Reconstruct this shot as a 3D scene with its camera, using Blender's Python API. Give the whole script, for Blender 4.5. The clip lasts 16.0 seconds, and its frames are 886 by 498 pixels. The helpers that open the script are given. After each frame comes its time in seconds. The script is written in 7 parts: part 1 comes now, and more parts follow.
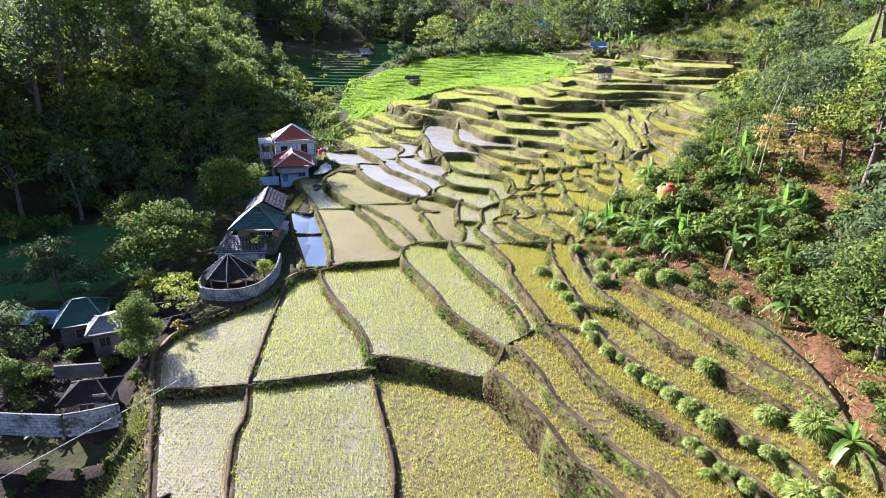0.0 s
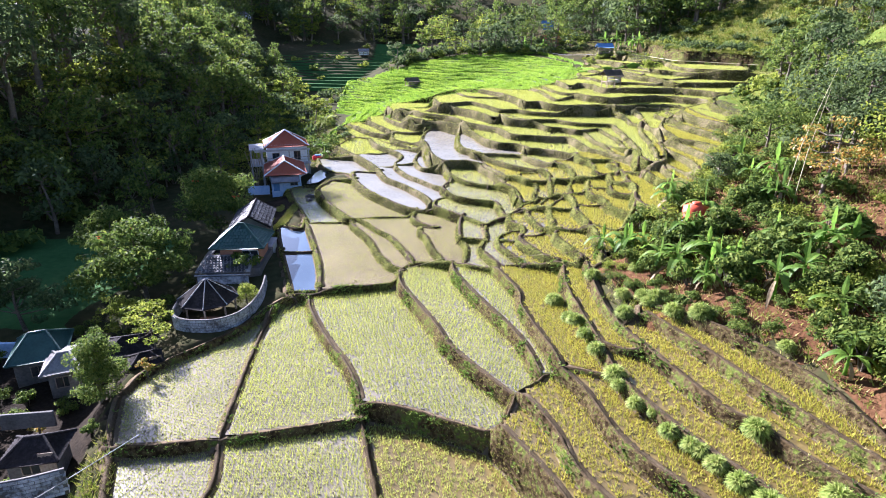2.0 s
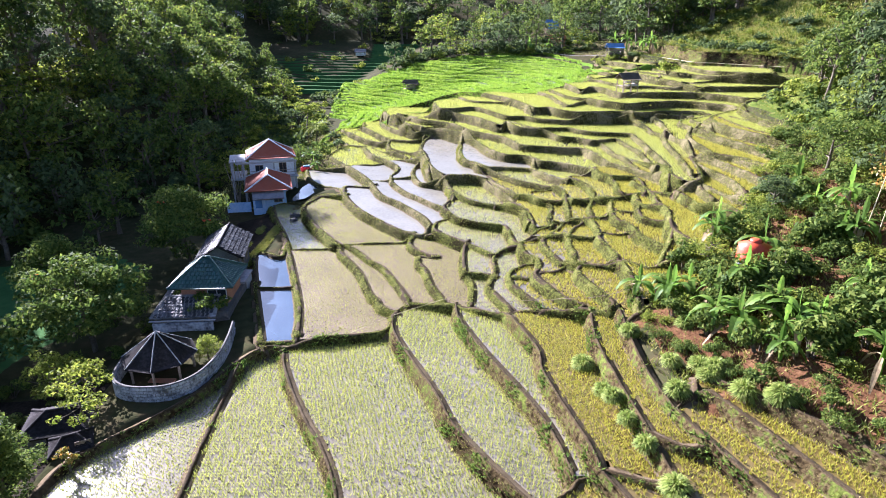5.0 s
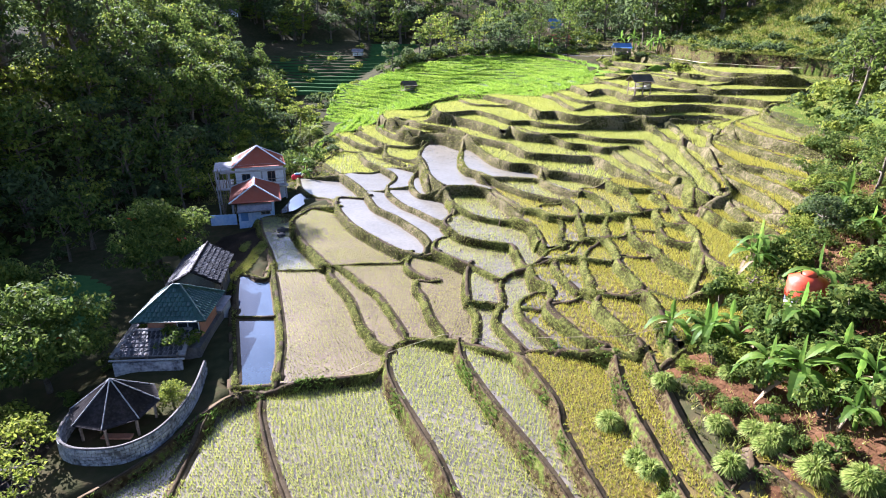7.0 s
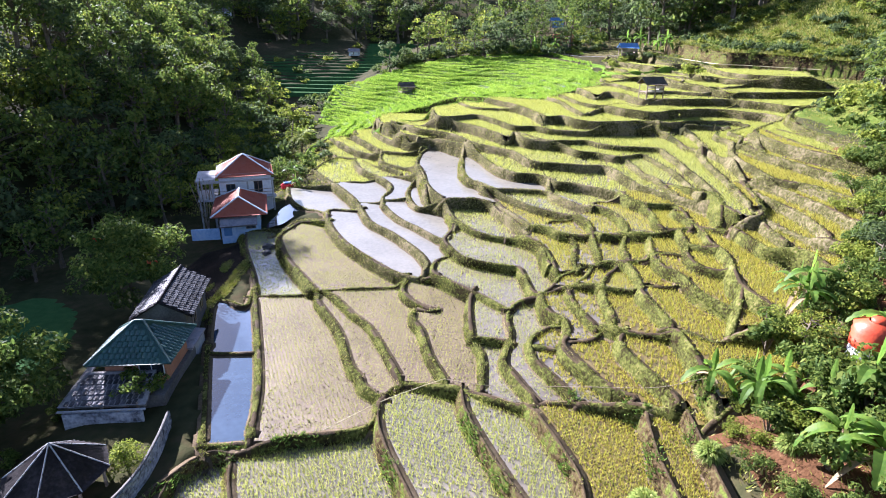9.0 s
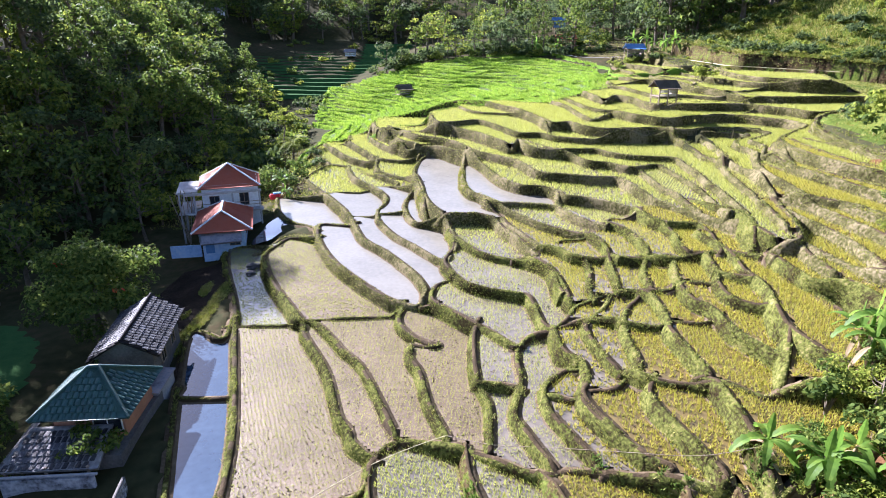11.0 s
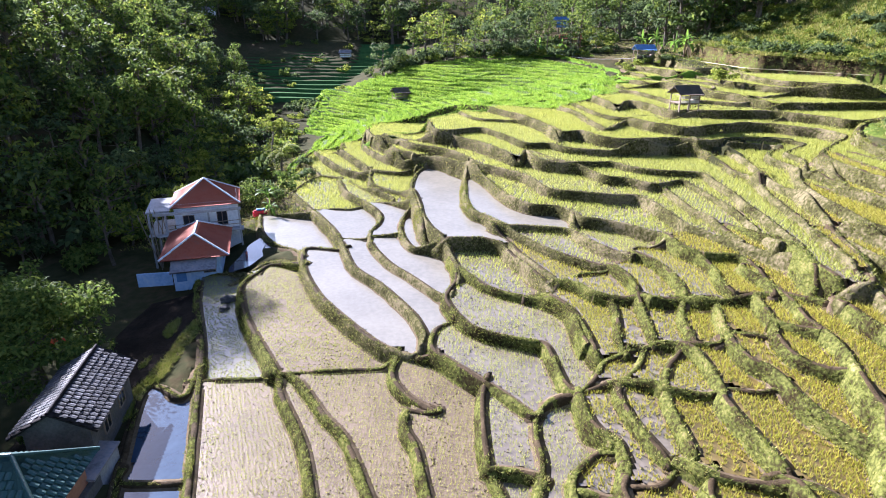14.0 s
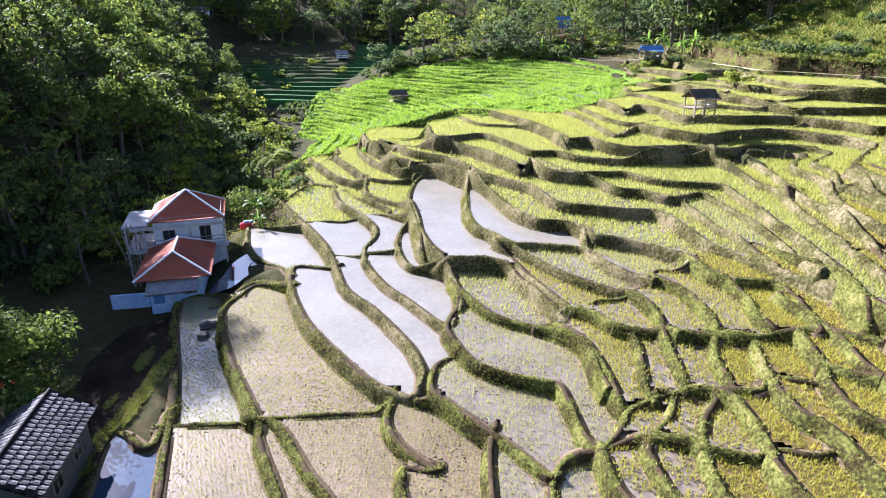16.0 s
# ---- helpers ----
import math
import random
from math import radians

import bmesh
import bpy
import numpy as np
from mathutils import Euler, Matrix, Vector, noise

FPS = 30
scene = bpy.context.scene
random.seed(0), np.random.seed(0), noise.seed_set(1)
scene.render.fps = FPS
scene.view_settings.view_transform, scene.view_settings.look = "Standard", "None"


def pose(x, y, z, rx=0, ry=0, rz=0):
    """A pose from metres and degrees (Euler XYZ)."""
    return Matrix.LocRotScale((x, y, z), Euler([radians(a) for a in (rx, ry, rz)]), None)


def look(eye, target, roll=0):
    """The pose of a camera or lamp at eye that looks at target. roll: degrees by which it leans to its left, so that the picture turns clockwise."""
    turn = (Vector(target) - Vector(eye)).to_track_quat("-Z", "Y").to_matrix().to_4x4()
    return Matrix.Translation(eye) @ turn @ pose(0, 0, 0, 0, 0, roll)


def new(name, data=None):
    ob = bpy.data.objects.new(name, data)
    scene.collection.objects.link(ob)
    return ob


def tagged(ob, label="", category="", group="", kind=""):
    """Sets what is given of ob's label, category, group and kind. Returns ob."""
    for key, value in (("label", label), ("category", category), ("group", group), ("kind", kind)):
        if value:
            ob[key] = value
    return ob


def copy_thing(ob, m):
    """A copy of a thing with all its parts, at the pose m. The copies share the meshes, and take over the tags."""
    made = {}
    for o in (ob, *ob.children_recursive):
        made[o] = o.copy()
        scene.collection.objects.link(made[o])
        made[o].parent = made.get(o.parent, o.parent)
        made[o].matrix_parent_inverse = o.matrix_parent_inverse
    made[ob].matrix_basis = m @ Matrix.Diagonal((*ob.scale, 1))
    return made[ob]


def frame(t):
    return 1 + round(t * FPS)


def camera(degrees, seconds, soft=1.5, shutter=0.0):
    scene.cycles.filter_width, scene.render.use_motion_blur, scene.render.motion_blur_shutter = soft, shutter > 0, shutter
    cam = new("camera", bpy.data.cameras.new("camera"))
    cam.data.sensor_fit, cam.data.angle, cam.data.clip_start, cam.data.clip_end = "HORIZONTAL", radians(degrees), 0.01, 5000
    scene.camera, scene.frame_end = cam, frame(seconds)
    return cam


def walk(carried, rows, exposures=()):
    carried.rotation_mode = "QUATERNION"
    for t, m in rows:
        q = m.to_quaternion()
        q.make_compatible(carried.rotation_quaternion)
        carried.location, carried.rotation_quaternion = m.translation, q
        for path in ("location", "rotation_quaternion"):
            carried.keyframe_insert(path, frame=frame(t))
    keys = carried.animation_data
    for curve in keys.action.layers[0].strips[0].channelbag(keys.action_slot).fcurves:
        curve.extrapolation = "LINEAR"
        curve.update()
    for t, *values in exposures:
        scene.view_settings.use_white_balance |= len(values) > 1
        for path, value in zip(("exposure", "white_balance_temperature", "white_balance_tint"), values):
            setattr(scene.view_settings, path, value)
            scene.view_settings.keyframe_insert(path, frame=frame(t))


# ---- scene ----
cam = camera(73.9, 16.0, 1.0)
METRES, EYE, TILT, LEAN, TURN = 40.0, 20.0, -20.4, 0.0, 0.0
ROWS = [
    (0.0, 0.0, 0.0, 0.0, 0.0, 0.0, 0.0),
    (0.5, -0.0001, 0.0255, 0.0094, 0.02, 0.0, 0.01),
    (1.0, -0.0003, 0.056, 0.0208, 0.03, 0.0, 0.0),
    (1.5, -0.0009, 0.0882, 0.033, 0.03, 0.0, -0.02),
    (2.0, -0.0013, 0.1216, 0.0453, 0.05, 0.02, -0.03),
    (2.5, -0.0018, 0.1554, 0.0577, 0.06, 0.02, -0.02),
    (3.0, -0.0032, 0.1887, 0.0697, 0.05, 0.01, -0.04),
    (3.5, -0.0039, 0.2217, 0.082, 0.04, -0.0, -0.05),
    (4.0, -0.0043, 0.2547, 0.0942, 0.04, -0.0, -0.03),
    (6.5, -0.0069, 0.4163, 0.1523, -0.03, -0.05, 0.02),
    (7.0, -0.0078, 0.4477, 0.1635, -0.06, -0.05, 0.02),
    (7.5, -0.0084, 0.479, 0.1749, -0.1, -0.07, 0.02),
    (8.0, -0.0091, 0.51, 0.1866, -0.13, -0.09, 0.02),
    (8.5, -0.01, 0.5405, 0.1978, -0.17, -0.1, 0.03),
    (9.0, -0.0106, 0.57, 0.2093, -0.21, -0.12, 0.04),
    (11.5, -0.014, 0.7102, 0.2631, -0.39, -0.14, 0.13),
    (12.0, -0.0145, 0.7365, 0.2732, -0.41, -0.14, 0.14),
    (12.5, -0.0152, 0.762, 0.2833, -0.45, -0.15, 0.15),
    (13.0, -0.016, 0.7874, 0.2929, -0.48, -0.15, 0.17),
    (13.5, -0.0168, 0.8128, 0.3025, -0.52, -0.16, 0.18),
    (14.0, -0.0171, 0.8383, 0.3115, -0.55, -0.16, 0.19),
    (14.5, -0.0179, 0.8633, 0.3206, -0.59, -0.16, 0.21),
    (15.0, -0.0184, 0.8882, 0.3299, -0.62, -0.17, 0.22),
    (15.5, -0.0186, 0.9129, 0.339, -0.66, -0.15, 0.22),
    (16.0, -0.0194, 0.9371, 0.3482, -0.69, -0.15, 0.24),
]
walk(cam, [(t, pose(0, 0, EYE, TILT, LEAN, TURN) @ pose(METRES * x, METRES * y, METRES * z, 90 + pitch, roll, yaw)) for t, x, y, z, yaw, pitch, roll in ROWS], [(0.0, 2.58, 5550, 27), (16.0, 2.5, 5550, 27)])

# ---- sky, sun ----
SUN_AZ, SUN_EL = -44.0, 28.0  # degrees from +y (minus: towards -x), and up
world = bpy.data.worlds.new("sky")
scene.world = world
world.use_nodes = True
wn = world.node_tree.nodes
sky = wn.new("ShaderNodeTexSky")
sky.sky_type = "NISHITA"
sky.sun_disc = False
sky.sun_elevation, sky.sun_rotation = radians(SUN_EL), radians(SUN_AZ)
sky.dust_density = 0.7
# thin morning clouds all over the sky, lit as the sky behind them, as the ponds mirror them
wl = world.node_tree.links
way, cloud, veil, lit = wn.new("ShaderNodeTexCoord"), wn.new("ShaderNodeTexNoise"), wn.new("ShaderNodeValToRGB"), wn.new("ShaderNodeMix")
cloud.inputs["Scale"].default_value, cloud.inputs["Detail"].default_value = 3.0, 7.0
veil.color_ramp.elements[0].position, veil.color_ramp.elements[1].position = 0.52, 0.72
veil.color_ramp.elements[0].color, veil.color_ramp.elements[1].color = (1, 1, 1, 1), (3.0, 2.95, 2.9, 1)
lit.data_type, lit.blend_type = "RGBA", "MULTIPLY"
lit.inputs[0].default_value = 1.0
wl.new(way.outputs["Generated"], cloud.inputs["Vector"])
wl.new(cloud.outputs["Fac"], veil.inputs[0])
wl.new(sky.outputs[0], lit.inputs[6])
wl.new(veil.outputs[0], lit.inputs[7])
wl.new(lit.outputs[2], wn["Background"].inputs[0])
wn["Background"].inputs[1].default_value = 0.035
sun_dir = Vector((math.sin(radians(SUN_AZ)) * math.cos(radians(SUN_EL)), math.cos(radians(SUN_AZ)) * math.cos(radians(SUN_EL)), math.sin(radians(SUN_EL))))
sun_data = bpy.data.lights.new("sun", "SUN")
sun_data.energy, sun_data.angle, sun_data.color = 5.0, radians(0.6), (1.0, 0.96, 0.89)
sun = new("sun", sun_data)
sun.matrix_world = look(sun_dir * 200, (0, 0, 0))

# ---- materials ----
MATS = {}


def surface(name, stops, scale=1.0, fine=8.0, rough=0.9, bump=0.3, bump_scale=20.0, spec=0.3, metal=0.0, detail=6.0, island=0.0, through_light=0.0):
    """A material whose colour runs over a ramp by two scales of noise, with fine relief."""
    m = bpy.data.materials.new(name)
    m.use_nodes = True
    t = m.node_tree
    n, l = t.nodes, t.links
    b = n["Principled BSDF"]
    b.inputs["Roughness"].default_value = rough
    b.inputs["Specular IOR Level"].default_value = spec
    b.inputs["Metallic"].default_value = metal
    geo = n.new("ShaderNodeNewGeometry")
    big, small = n.new("ShaderNodeTexNoise"), n.new("ShaderNodeTexNoise")
    big.inputs["Scale"].default_value, big.inputs["Detail"].default_value = scale, 4.0
    small.inputs["Scale"].default_value, small.inputs["Detail"].default_value = fine, detail
    mix = n.new("ShaderNodeMath")
    mix.operation = "MULTIPLY_ADD"
    mix.inputs[1].default_value = 0.5
    half = n.new("ShaderNodeMath")
    half.operation = "MULTIPLY"
    half.inputs[1].default_value = 0.5
    l.new(geo.outputs["Position"], big.inputs["Vector"])
    l.new(geo.outputs["Position"], small.inputs["Vector"])
    l.new(small.outputs["Fac"], half.inputs[0])
    l.new(big.outputs["Fac"], mix.inputs[0])
    l.new(half.outputs[0], mix.inputs[2])
    fac = mix.outputs[0]
    if island:
        add = n.new("ShaderNodeMath")
        add.operation = "MULTIPLY_ADD"
        add.inputs[1].default_value = island
        l.new(geo.outputs["Random Per Island"], add.inputs[0])
        shift = n.new("ShaderNodeMath")
        shift.operation = "SUBTRACT"
        shift.inputs[1].default_value = island / 2
        l.new(fac, shift.inputs[0])
        l.new(shift.outputs[0], add.inputs[2])
        fac = add.outputs[0]
    ramp = n.new("ShaderNodeValToRGB")
    while len(ramp.color_ramp.elements) < len(stops):
        ramp.color_ramp.elements.new(0.5)
    for e, (p, c) in zip(ramp.color_ramp.elements, stops):
        e.position, e.color = p, (*c, 1)
    l.new(fac, ramp.inputs[0])
    l.new(ramp.outputs[0], b.inputs["Base Color"])
    if bump:
        rel = n.new("ShaderNodeTexNoise")
        rel.inputs["Scale"].default_value, rel.inputs["Detail"].default_value = bump_scale, 5.0
        l.new(geo.outputs["Position"], rel.inputs["Vector"])
        bm_ = n.new("ShaderNodeBump")
        bm_.inputs["Strength"].default_value, bm_.inputs["Distance"].default_value = bump, 0.1
        l.new(rel.outputs["Fac"], bm_.inputs["Height"])
        l.new(bm_.outputs[0], b.inputs["Normal"])
    if through_light:
        tr = n.new("ShaderNodeBsdfTranslucent")
        mixs = n.new("ShaderNodeMixShader")
        mixs.inputs[0].default_value = through_light
        l.new(ramp.outputs[0], tr.inputs[0])
        l.new(b.outputs[0], mixs.inputs[1])
        l.new(tr.outputs[0], mixs.inputs[2])
        l.new(mixs.outputs[0], n["Material Output"].inputs[0])
    MATS[name] = m
    return m


def water(name, bed, bed2, rough, ripple, ripple_scale=3.0, gloss=0.5):
    """Shallow standing water over mud: a mud bed seen through a glossy, slightly rippled film."""
    m = surface(name, [(0.35, bed), (0.65, bed2)], 0.35, 3.0, rough, 0, spec=gloss)
    t = m.node_tree
    n, l = t.nodes, t.links
    b = n["Principled BSDF"]
    b.inputs["IOR"].default_value = 1.6
    geo = n["Geometry"]
    r = n.new("ShaderNodeTexNoise")
    r.inputs["Scale"].default_value, r.inputs["Detail"].default_value = ripple_scale, 4.0
    l.new(geo.outputs["Position"], r.inputs["Vector"])
    bu = n.new("ShaderNodeBump")
    bu.inputs["Strength"].default_value, bu.inputs["Distance"].default_value = ripple, 0.05
    l.new(r.outputs["Fac"], bu.inputs["Height"])
    l.new(bu.outputs[0], b.inputs["Normal"])
    return m


# clear ponds: the bed is tinted blue to stand for mirrored sky
M_CLEAR = water("clear_water", (0.028, 0.045, 0.07), (0.042, 0.066, 0.098), 0.03, 0.04, 3.0, 1.0)
M_OPEN = water("open_water", (0.155, 0.142, 0.11), (0.21, 0.192, 0.15), 0.25, 0.15, 4.0, 0.6)
M_WET = water("wet_mud", (0.09, 0.066, 0.041), (0.165, 0.125, 0.08), 0.5, 0.8, 9.0, 0.08)
M_SHEEN = water("shallow_water", (0.10, 0.082, 0.056), (0.18, 0.15, 0.105), 0.16, 0.12, 4.0, 0.8)
M_BRIGHT = water("sky_lit_water", (0.10, 0.082, 0.055), (0.17, 0.14, 0.10), 0.22, 0.25, 5.0, 0.7)
M_BROWN = water("brown_water", (0.085, 0.06, 0.018), (0.14, 0.10, 0.03), 0.25, 0.3, 5.0)
M_GREENWATER = water("green_water", (0.07, 0.10, 0.03), (0.12, 0.15, 0.05), 0.25, 0.4, 5.0)
M_RICE = surface("rice_leaf", [(0.3, (0.27, 0.31, 0.05)), (0.5, (0.42, 0.42, 0.08)), (0.7, (0.30, 0.34, 0.07))], 0.25, 3.0, 0.6, 0, island=0.5, through_light=0.45)
M_RICE_GOLD = surface("golden_rice_leaf", [(0.3, (0.28, 0.27, 0.03)), (0.5, (0.42, 0.37, 0.05)), (0.7, (0.25, 0.27, 0.03))], 0.3, 3.0, 0.6, 0, island=0.5, through_light=0.45)
M_RICE_GREEN = surface("young_rice_leaf", [(0.3, (0.13, 0.24, 0.02)), (0.5, (0.23, 0.36, 0.03)), (0.7, (0.30, 0.40, 0.05))], 0.12, 2.0, 0.6, 0, island=0.4, through_light=0.45)
M_RIM = surface("wet_mud_rim", [(0.3, (0.02, 0.014, 0.007)), (0.5, (0.045, 0.031, 0.015)), (0.7, (0.09, 0.063, 0.034))], 0.9, 7.0, 0.9, 0.5, 12.0, spec=0.1)
M_MARGIN = surface("wet_margin", [(0.3, (0.06, 0.042, 0.024)), (0.5, (0.10, 0.075, 0.045)), (0.7, (0.15, 0.115, 0.075))], 0.7, 6.0, 0.95, 0.3, 12.0, spec=0.03)
M_BANK_EARTH = surface("earth_bank", [(0.38, (0.018, 0.012, 0.006)), (0.46, (0.05, 0.035, 0.016)), (0.52, (0.085, 0.064, 0.03)), (0.57, (0.07, 0.085, 0.018)), (0.66, (0.12, 0.145, 0.028)), (0.76, (0.20, 0.16, 0.085))], 0.5, 4.0, 0.95, 0.8, 7.0, spec=0.02)
M_BANK = surface("green_bank", [(0.38, (0.02, 0.014, 0.007)), (0.46, (0.036, 0.034, 0.011)), (0.53, (0.07, 0.078, 0.018)), (0.6, (0.115, 0.115, 0.03)), (0.68, (0.19, 0.145, 0.075))], 0.6, 6.0, 0.95, 0.6, 8.0, spec=0.02)
M_BANK_STRAW = surface("straw_bank", [(0.36, (0.02, 0.014, 0.008)), (0.45, (0.045, 0.045, 0.014)), (0.52, (0.085, 0.075, 0.033)), (0.6, (0.16, 0.13, 0.075)), (0.7, (0.075, 0.09, 0.022))], 0.4, 5.0, 0.95, 0.35, 9.0, spec=0.02)
M_SLOPE = surface("slope_grass", [(0.3, (0.025, 0.04, 0.009)), (0.5, (0.07, 0.10, 0.016)), (0.7, (0.14, 0.135, 0.03))], 0.15, 3.0, 0.95, 0.8, 5.0, spec=0.02)
M_FIELD_BANK = surface("green_field_bank", [(0.3, (0.05, 0.10, 0.015)), (0.5, (0.10, 0.18, 0.02)), (0.7, (0.16, 0.24, 0.03))], 0.5, 5.0, 0.95, 0.6, 9.0, spec=0.02)
M_GRASS = surface("bank_grass", [(0.3, (0.11, 0.15, 0.018)), (0.5, (0.24, 0.27, 0.03)), (0.7, (0.38, 0.33, 0.11))], 0.3, 4.0, 0.7, 0, island=0.5, through_light=0.25)
M_WEED = surface("leafy_weed", [(0.3, (0.06, 0.12, 0.02)), (0.5, (0.11, 0.19, 0.03)), (0.7, (0.18, 0.26, 0.05))], 0.4, 4.0, 0.7, 0, spec=0.1, island=0.5, through_light=0.4)
M_GROUND = surface("forest_floor", [(0.3, (0.022, 0.026, 0.011)), (0.5, (0.042, 0.042, 0.018)), (0.7, (0.08, 0.055, 0.03))], 0.08, 1.2, 0.95, 0.6, 3.0, spec=0.02)
# soil with the shade of the village ground put into its colour
M_SOIL = surface("shade_dark_soil", [(0.3, (0.010, 0.008, 0.006)), (0.5, (0.022, 0.017, 0.012)), (0.7, (0.045, 0.034, 0.022))], 0.5, 5.0, 0.95, 0.9, 6.0, spec=0.03)
M_RED = surface("red_earth", [(0.3, (0.045, 0.024, 0.012)), (0.5, (0.09, 0.044, 0.021)), (0.7, (0.15, 0.08, 0.04))], 0.4, 4.0, 0.95, 0.8, 6.0, spec=0.02)
M_LAWN = surface("meadow_grass", [(0.3, (0.025, 0.07, 0.02)), (0.5, (0.04, 0.10, 0.03)), (0.7, (0.06, 0.12, 0.035))], 0.06, 1.5, 0.9, 0.5, 8.0, spec=0.02)


# ---- mesh helpers ----
def raw(name, verts, faces, material, parent=None, label="", category="", group="", kind="", smooth=False):
    """A mesh object from arrays; faces all have the same count of corners."""
    verts, faces = np.asarray(verts, np.float32), np.asarray(faces, np.int32)
    me = bpy.data.meshes.new(name)
    me.vertices.add(len(verts))
    me.vertices.foreach_set("co", verts.ravel())
    k = faces.shape[1]
    me.loops.add(faces.size)
    me.loops.foreach_set("vertex_index", faces.ravel())
    me.polygons.add(len(faces))
    me.polygons.foreach_set("loop_start", np.arange(0, faces.size, k, dtype=np.int32))
    if smooth:
        me.polygons.foreach_set("use_smooth", np.ones(len(faces), bool))
    me.update(calc_edges=True)
    me.materials.append(material)
    ob = new(name, me)
    ob.parent = parent
    return tagged(ob, label, category, group, kind)


def part(name, bm, material, parent=None, label="", smooth=False):
    """Links a bmesh as one mesh object under a thing or a part."""
    me = bpy.data.meshes.new(name)
    bm.normal_update()
    bm.to_mesh(me)
    bm.free()
    if smooth:
        for p in me.polygons:
            p.use_smooth = True
    me.materials.append(material)
    ob = new(name, me)
    ob.parent = parent
    return tagged(ob, label)


def curve_points(points, step):
    """A smooth line through control points, sampled about every step metres."""
    p = np.vstack([2 * points[0] - points[1], points, 2 * points[-1] - points[-2]])
    out = []
    for i in range(1, len(p) - 2):
        n = max(2, int(np.linalg.norm(p[i + 1] - p[i]) / step))
        u = np.arange(n)[:, None] / n
        a, b, c, d = p[i - 1], p[i], p[i + 1], p[i + 2]
        out.append(0.5 * (2 * b + (c - a) * u + (2 * a - 5 * b + 4 * c - d) * u ** 2 + (3 * b - a - 3 * c + d) * u ** 3))
    out.append(p[-2:-1])
    return np.vstack(out)


# ---- the lie of the land ----
HILL_X = np.array([-22, -14.5, -7.5, -1.5, 4.5, 9, 14.5, 22, 29, 38])
HILL_Y = np.array([22, 36, 51, 65.5, 80, 98, 120, 145.5, 167])
HILL = np.array([
    [-1.4, -1.1, -0.9, -0.5, 0.4, 1.3, 2.5, 4.4, 6.6, 9.3],
    [-0.3, -0.4, -0.5, 0.1, 1.3, 2.6, 4.1, 6.4, 8.9, 11.4],
    [-0.4, -0.0, 0.4, 0.9, 2.0, 3.2, 4.7, 7.6, 10.1, 12.5],
    [-0.6, 0.5, 1.1, 1.7, 2.9, 3.7, 4.9, 7.0, 9.6, 11.9],
    [-0.8, 0.9, 2.3, 2.7, 3.8, 5.0, 6.2, 7.8, 9.6, 11.3],
    [0.5, 1.7, 2.6, 3.7, 5.6, 7.0, 8.3, 9.7, 10.9, 11.2],
    [1.0, 3.1, 5.3, 6.9, 8.4, 9.0, 9.4, 10.6, 11.5, 13.3],
    [2.2, 4.4, 6.5, 8.0, 9.2, 9.8, 10.4, 11.6, 12.6, 14.6],
    [7.2, 9.5, 11.8, 13.0, 13.6, 13.9, 14.2, 14.6, 15.4, 17.0],
])


def slope(x, y):
    """The height of the terraced hillside before it is stepped."""
    x, y = np.clip(x, HILL_X[0], HILL_X[-1]), np.clip(y, HILL_Y[0], HILL_Y[-1])
    i = np.clip(np.searchsorted(HILL_X, x, "right") - 1, 0, len(HILL_X) - 2)
    j = np.clip(np.searchsorted(HILL_Y, y, "right") - 1, 0, len(HILL_Y) - 2)
    u, v = (x - HILL_X[i]) / (HILL_X[i + 1] - HILL_X[i]), (y - HILL_Y[j]) / (HILL_Y[j + 1] - HILL_Y[j])
    return HILL[j, i] * (1 - u) * (1 - v) + HILL[j, i + 1] * u * (1 - v) + HILL[j + 1, i] * (1 - u) * v + HILL[j + 1, i + 1] * u * v


def waves(x, y, s):
    """A cheap smooth unevenness, about -1.5 to 1.5."""
    return np.sin(x / s * 1.3 + 1.1) * np.cos(y / s * 0.9 + 0.3) + 0.5 * np.sin(x / s * 2.7 + y / s * 1.9 + 0.7)


def smooth01(a):
    a = np.clip(a, 0, 1)
    return a * a * (3 - 2 * a)


def foot_of_hill(y):
    """Where the shaded forest hill meets the valley floor."""
    return np.interp(y, [0, 44, 95, 116, 160, 218, 290], [-67, -64, -39, -34, -41, -62, -78])


def bench_edge(y):
    return np.interp(y, [110, 116, 120.5, 125, 127.5, 135, 151], [64, 58.5, 54.3, 50.5, 46.8, 46.0, 46.0])


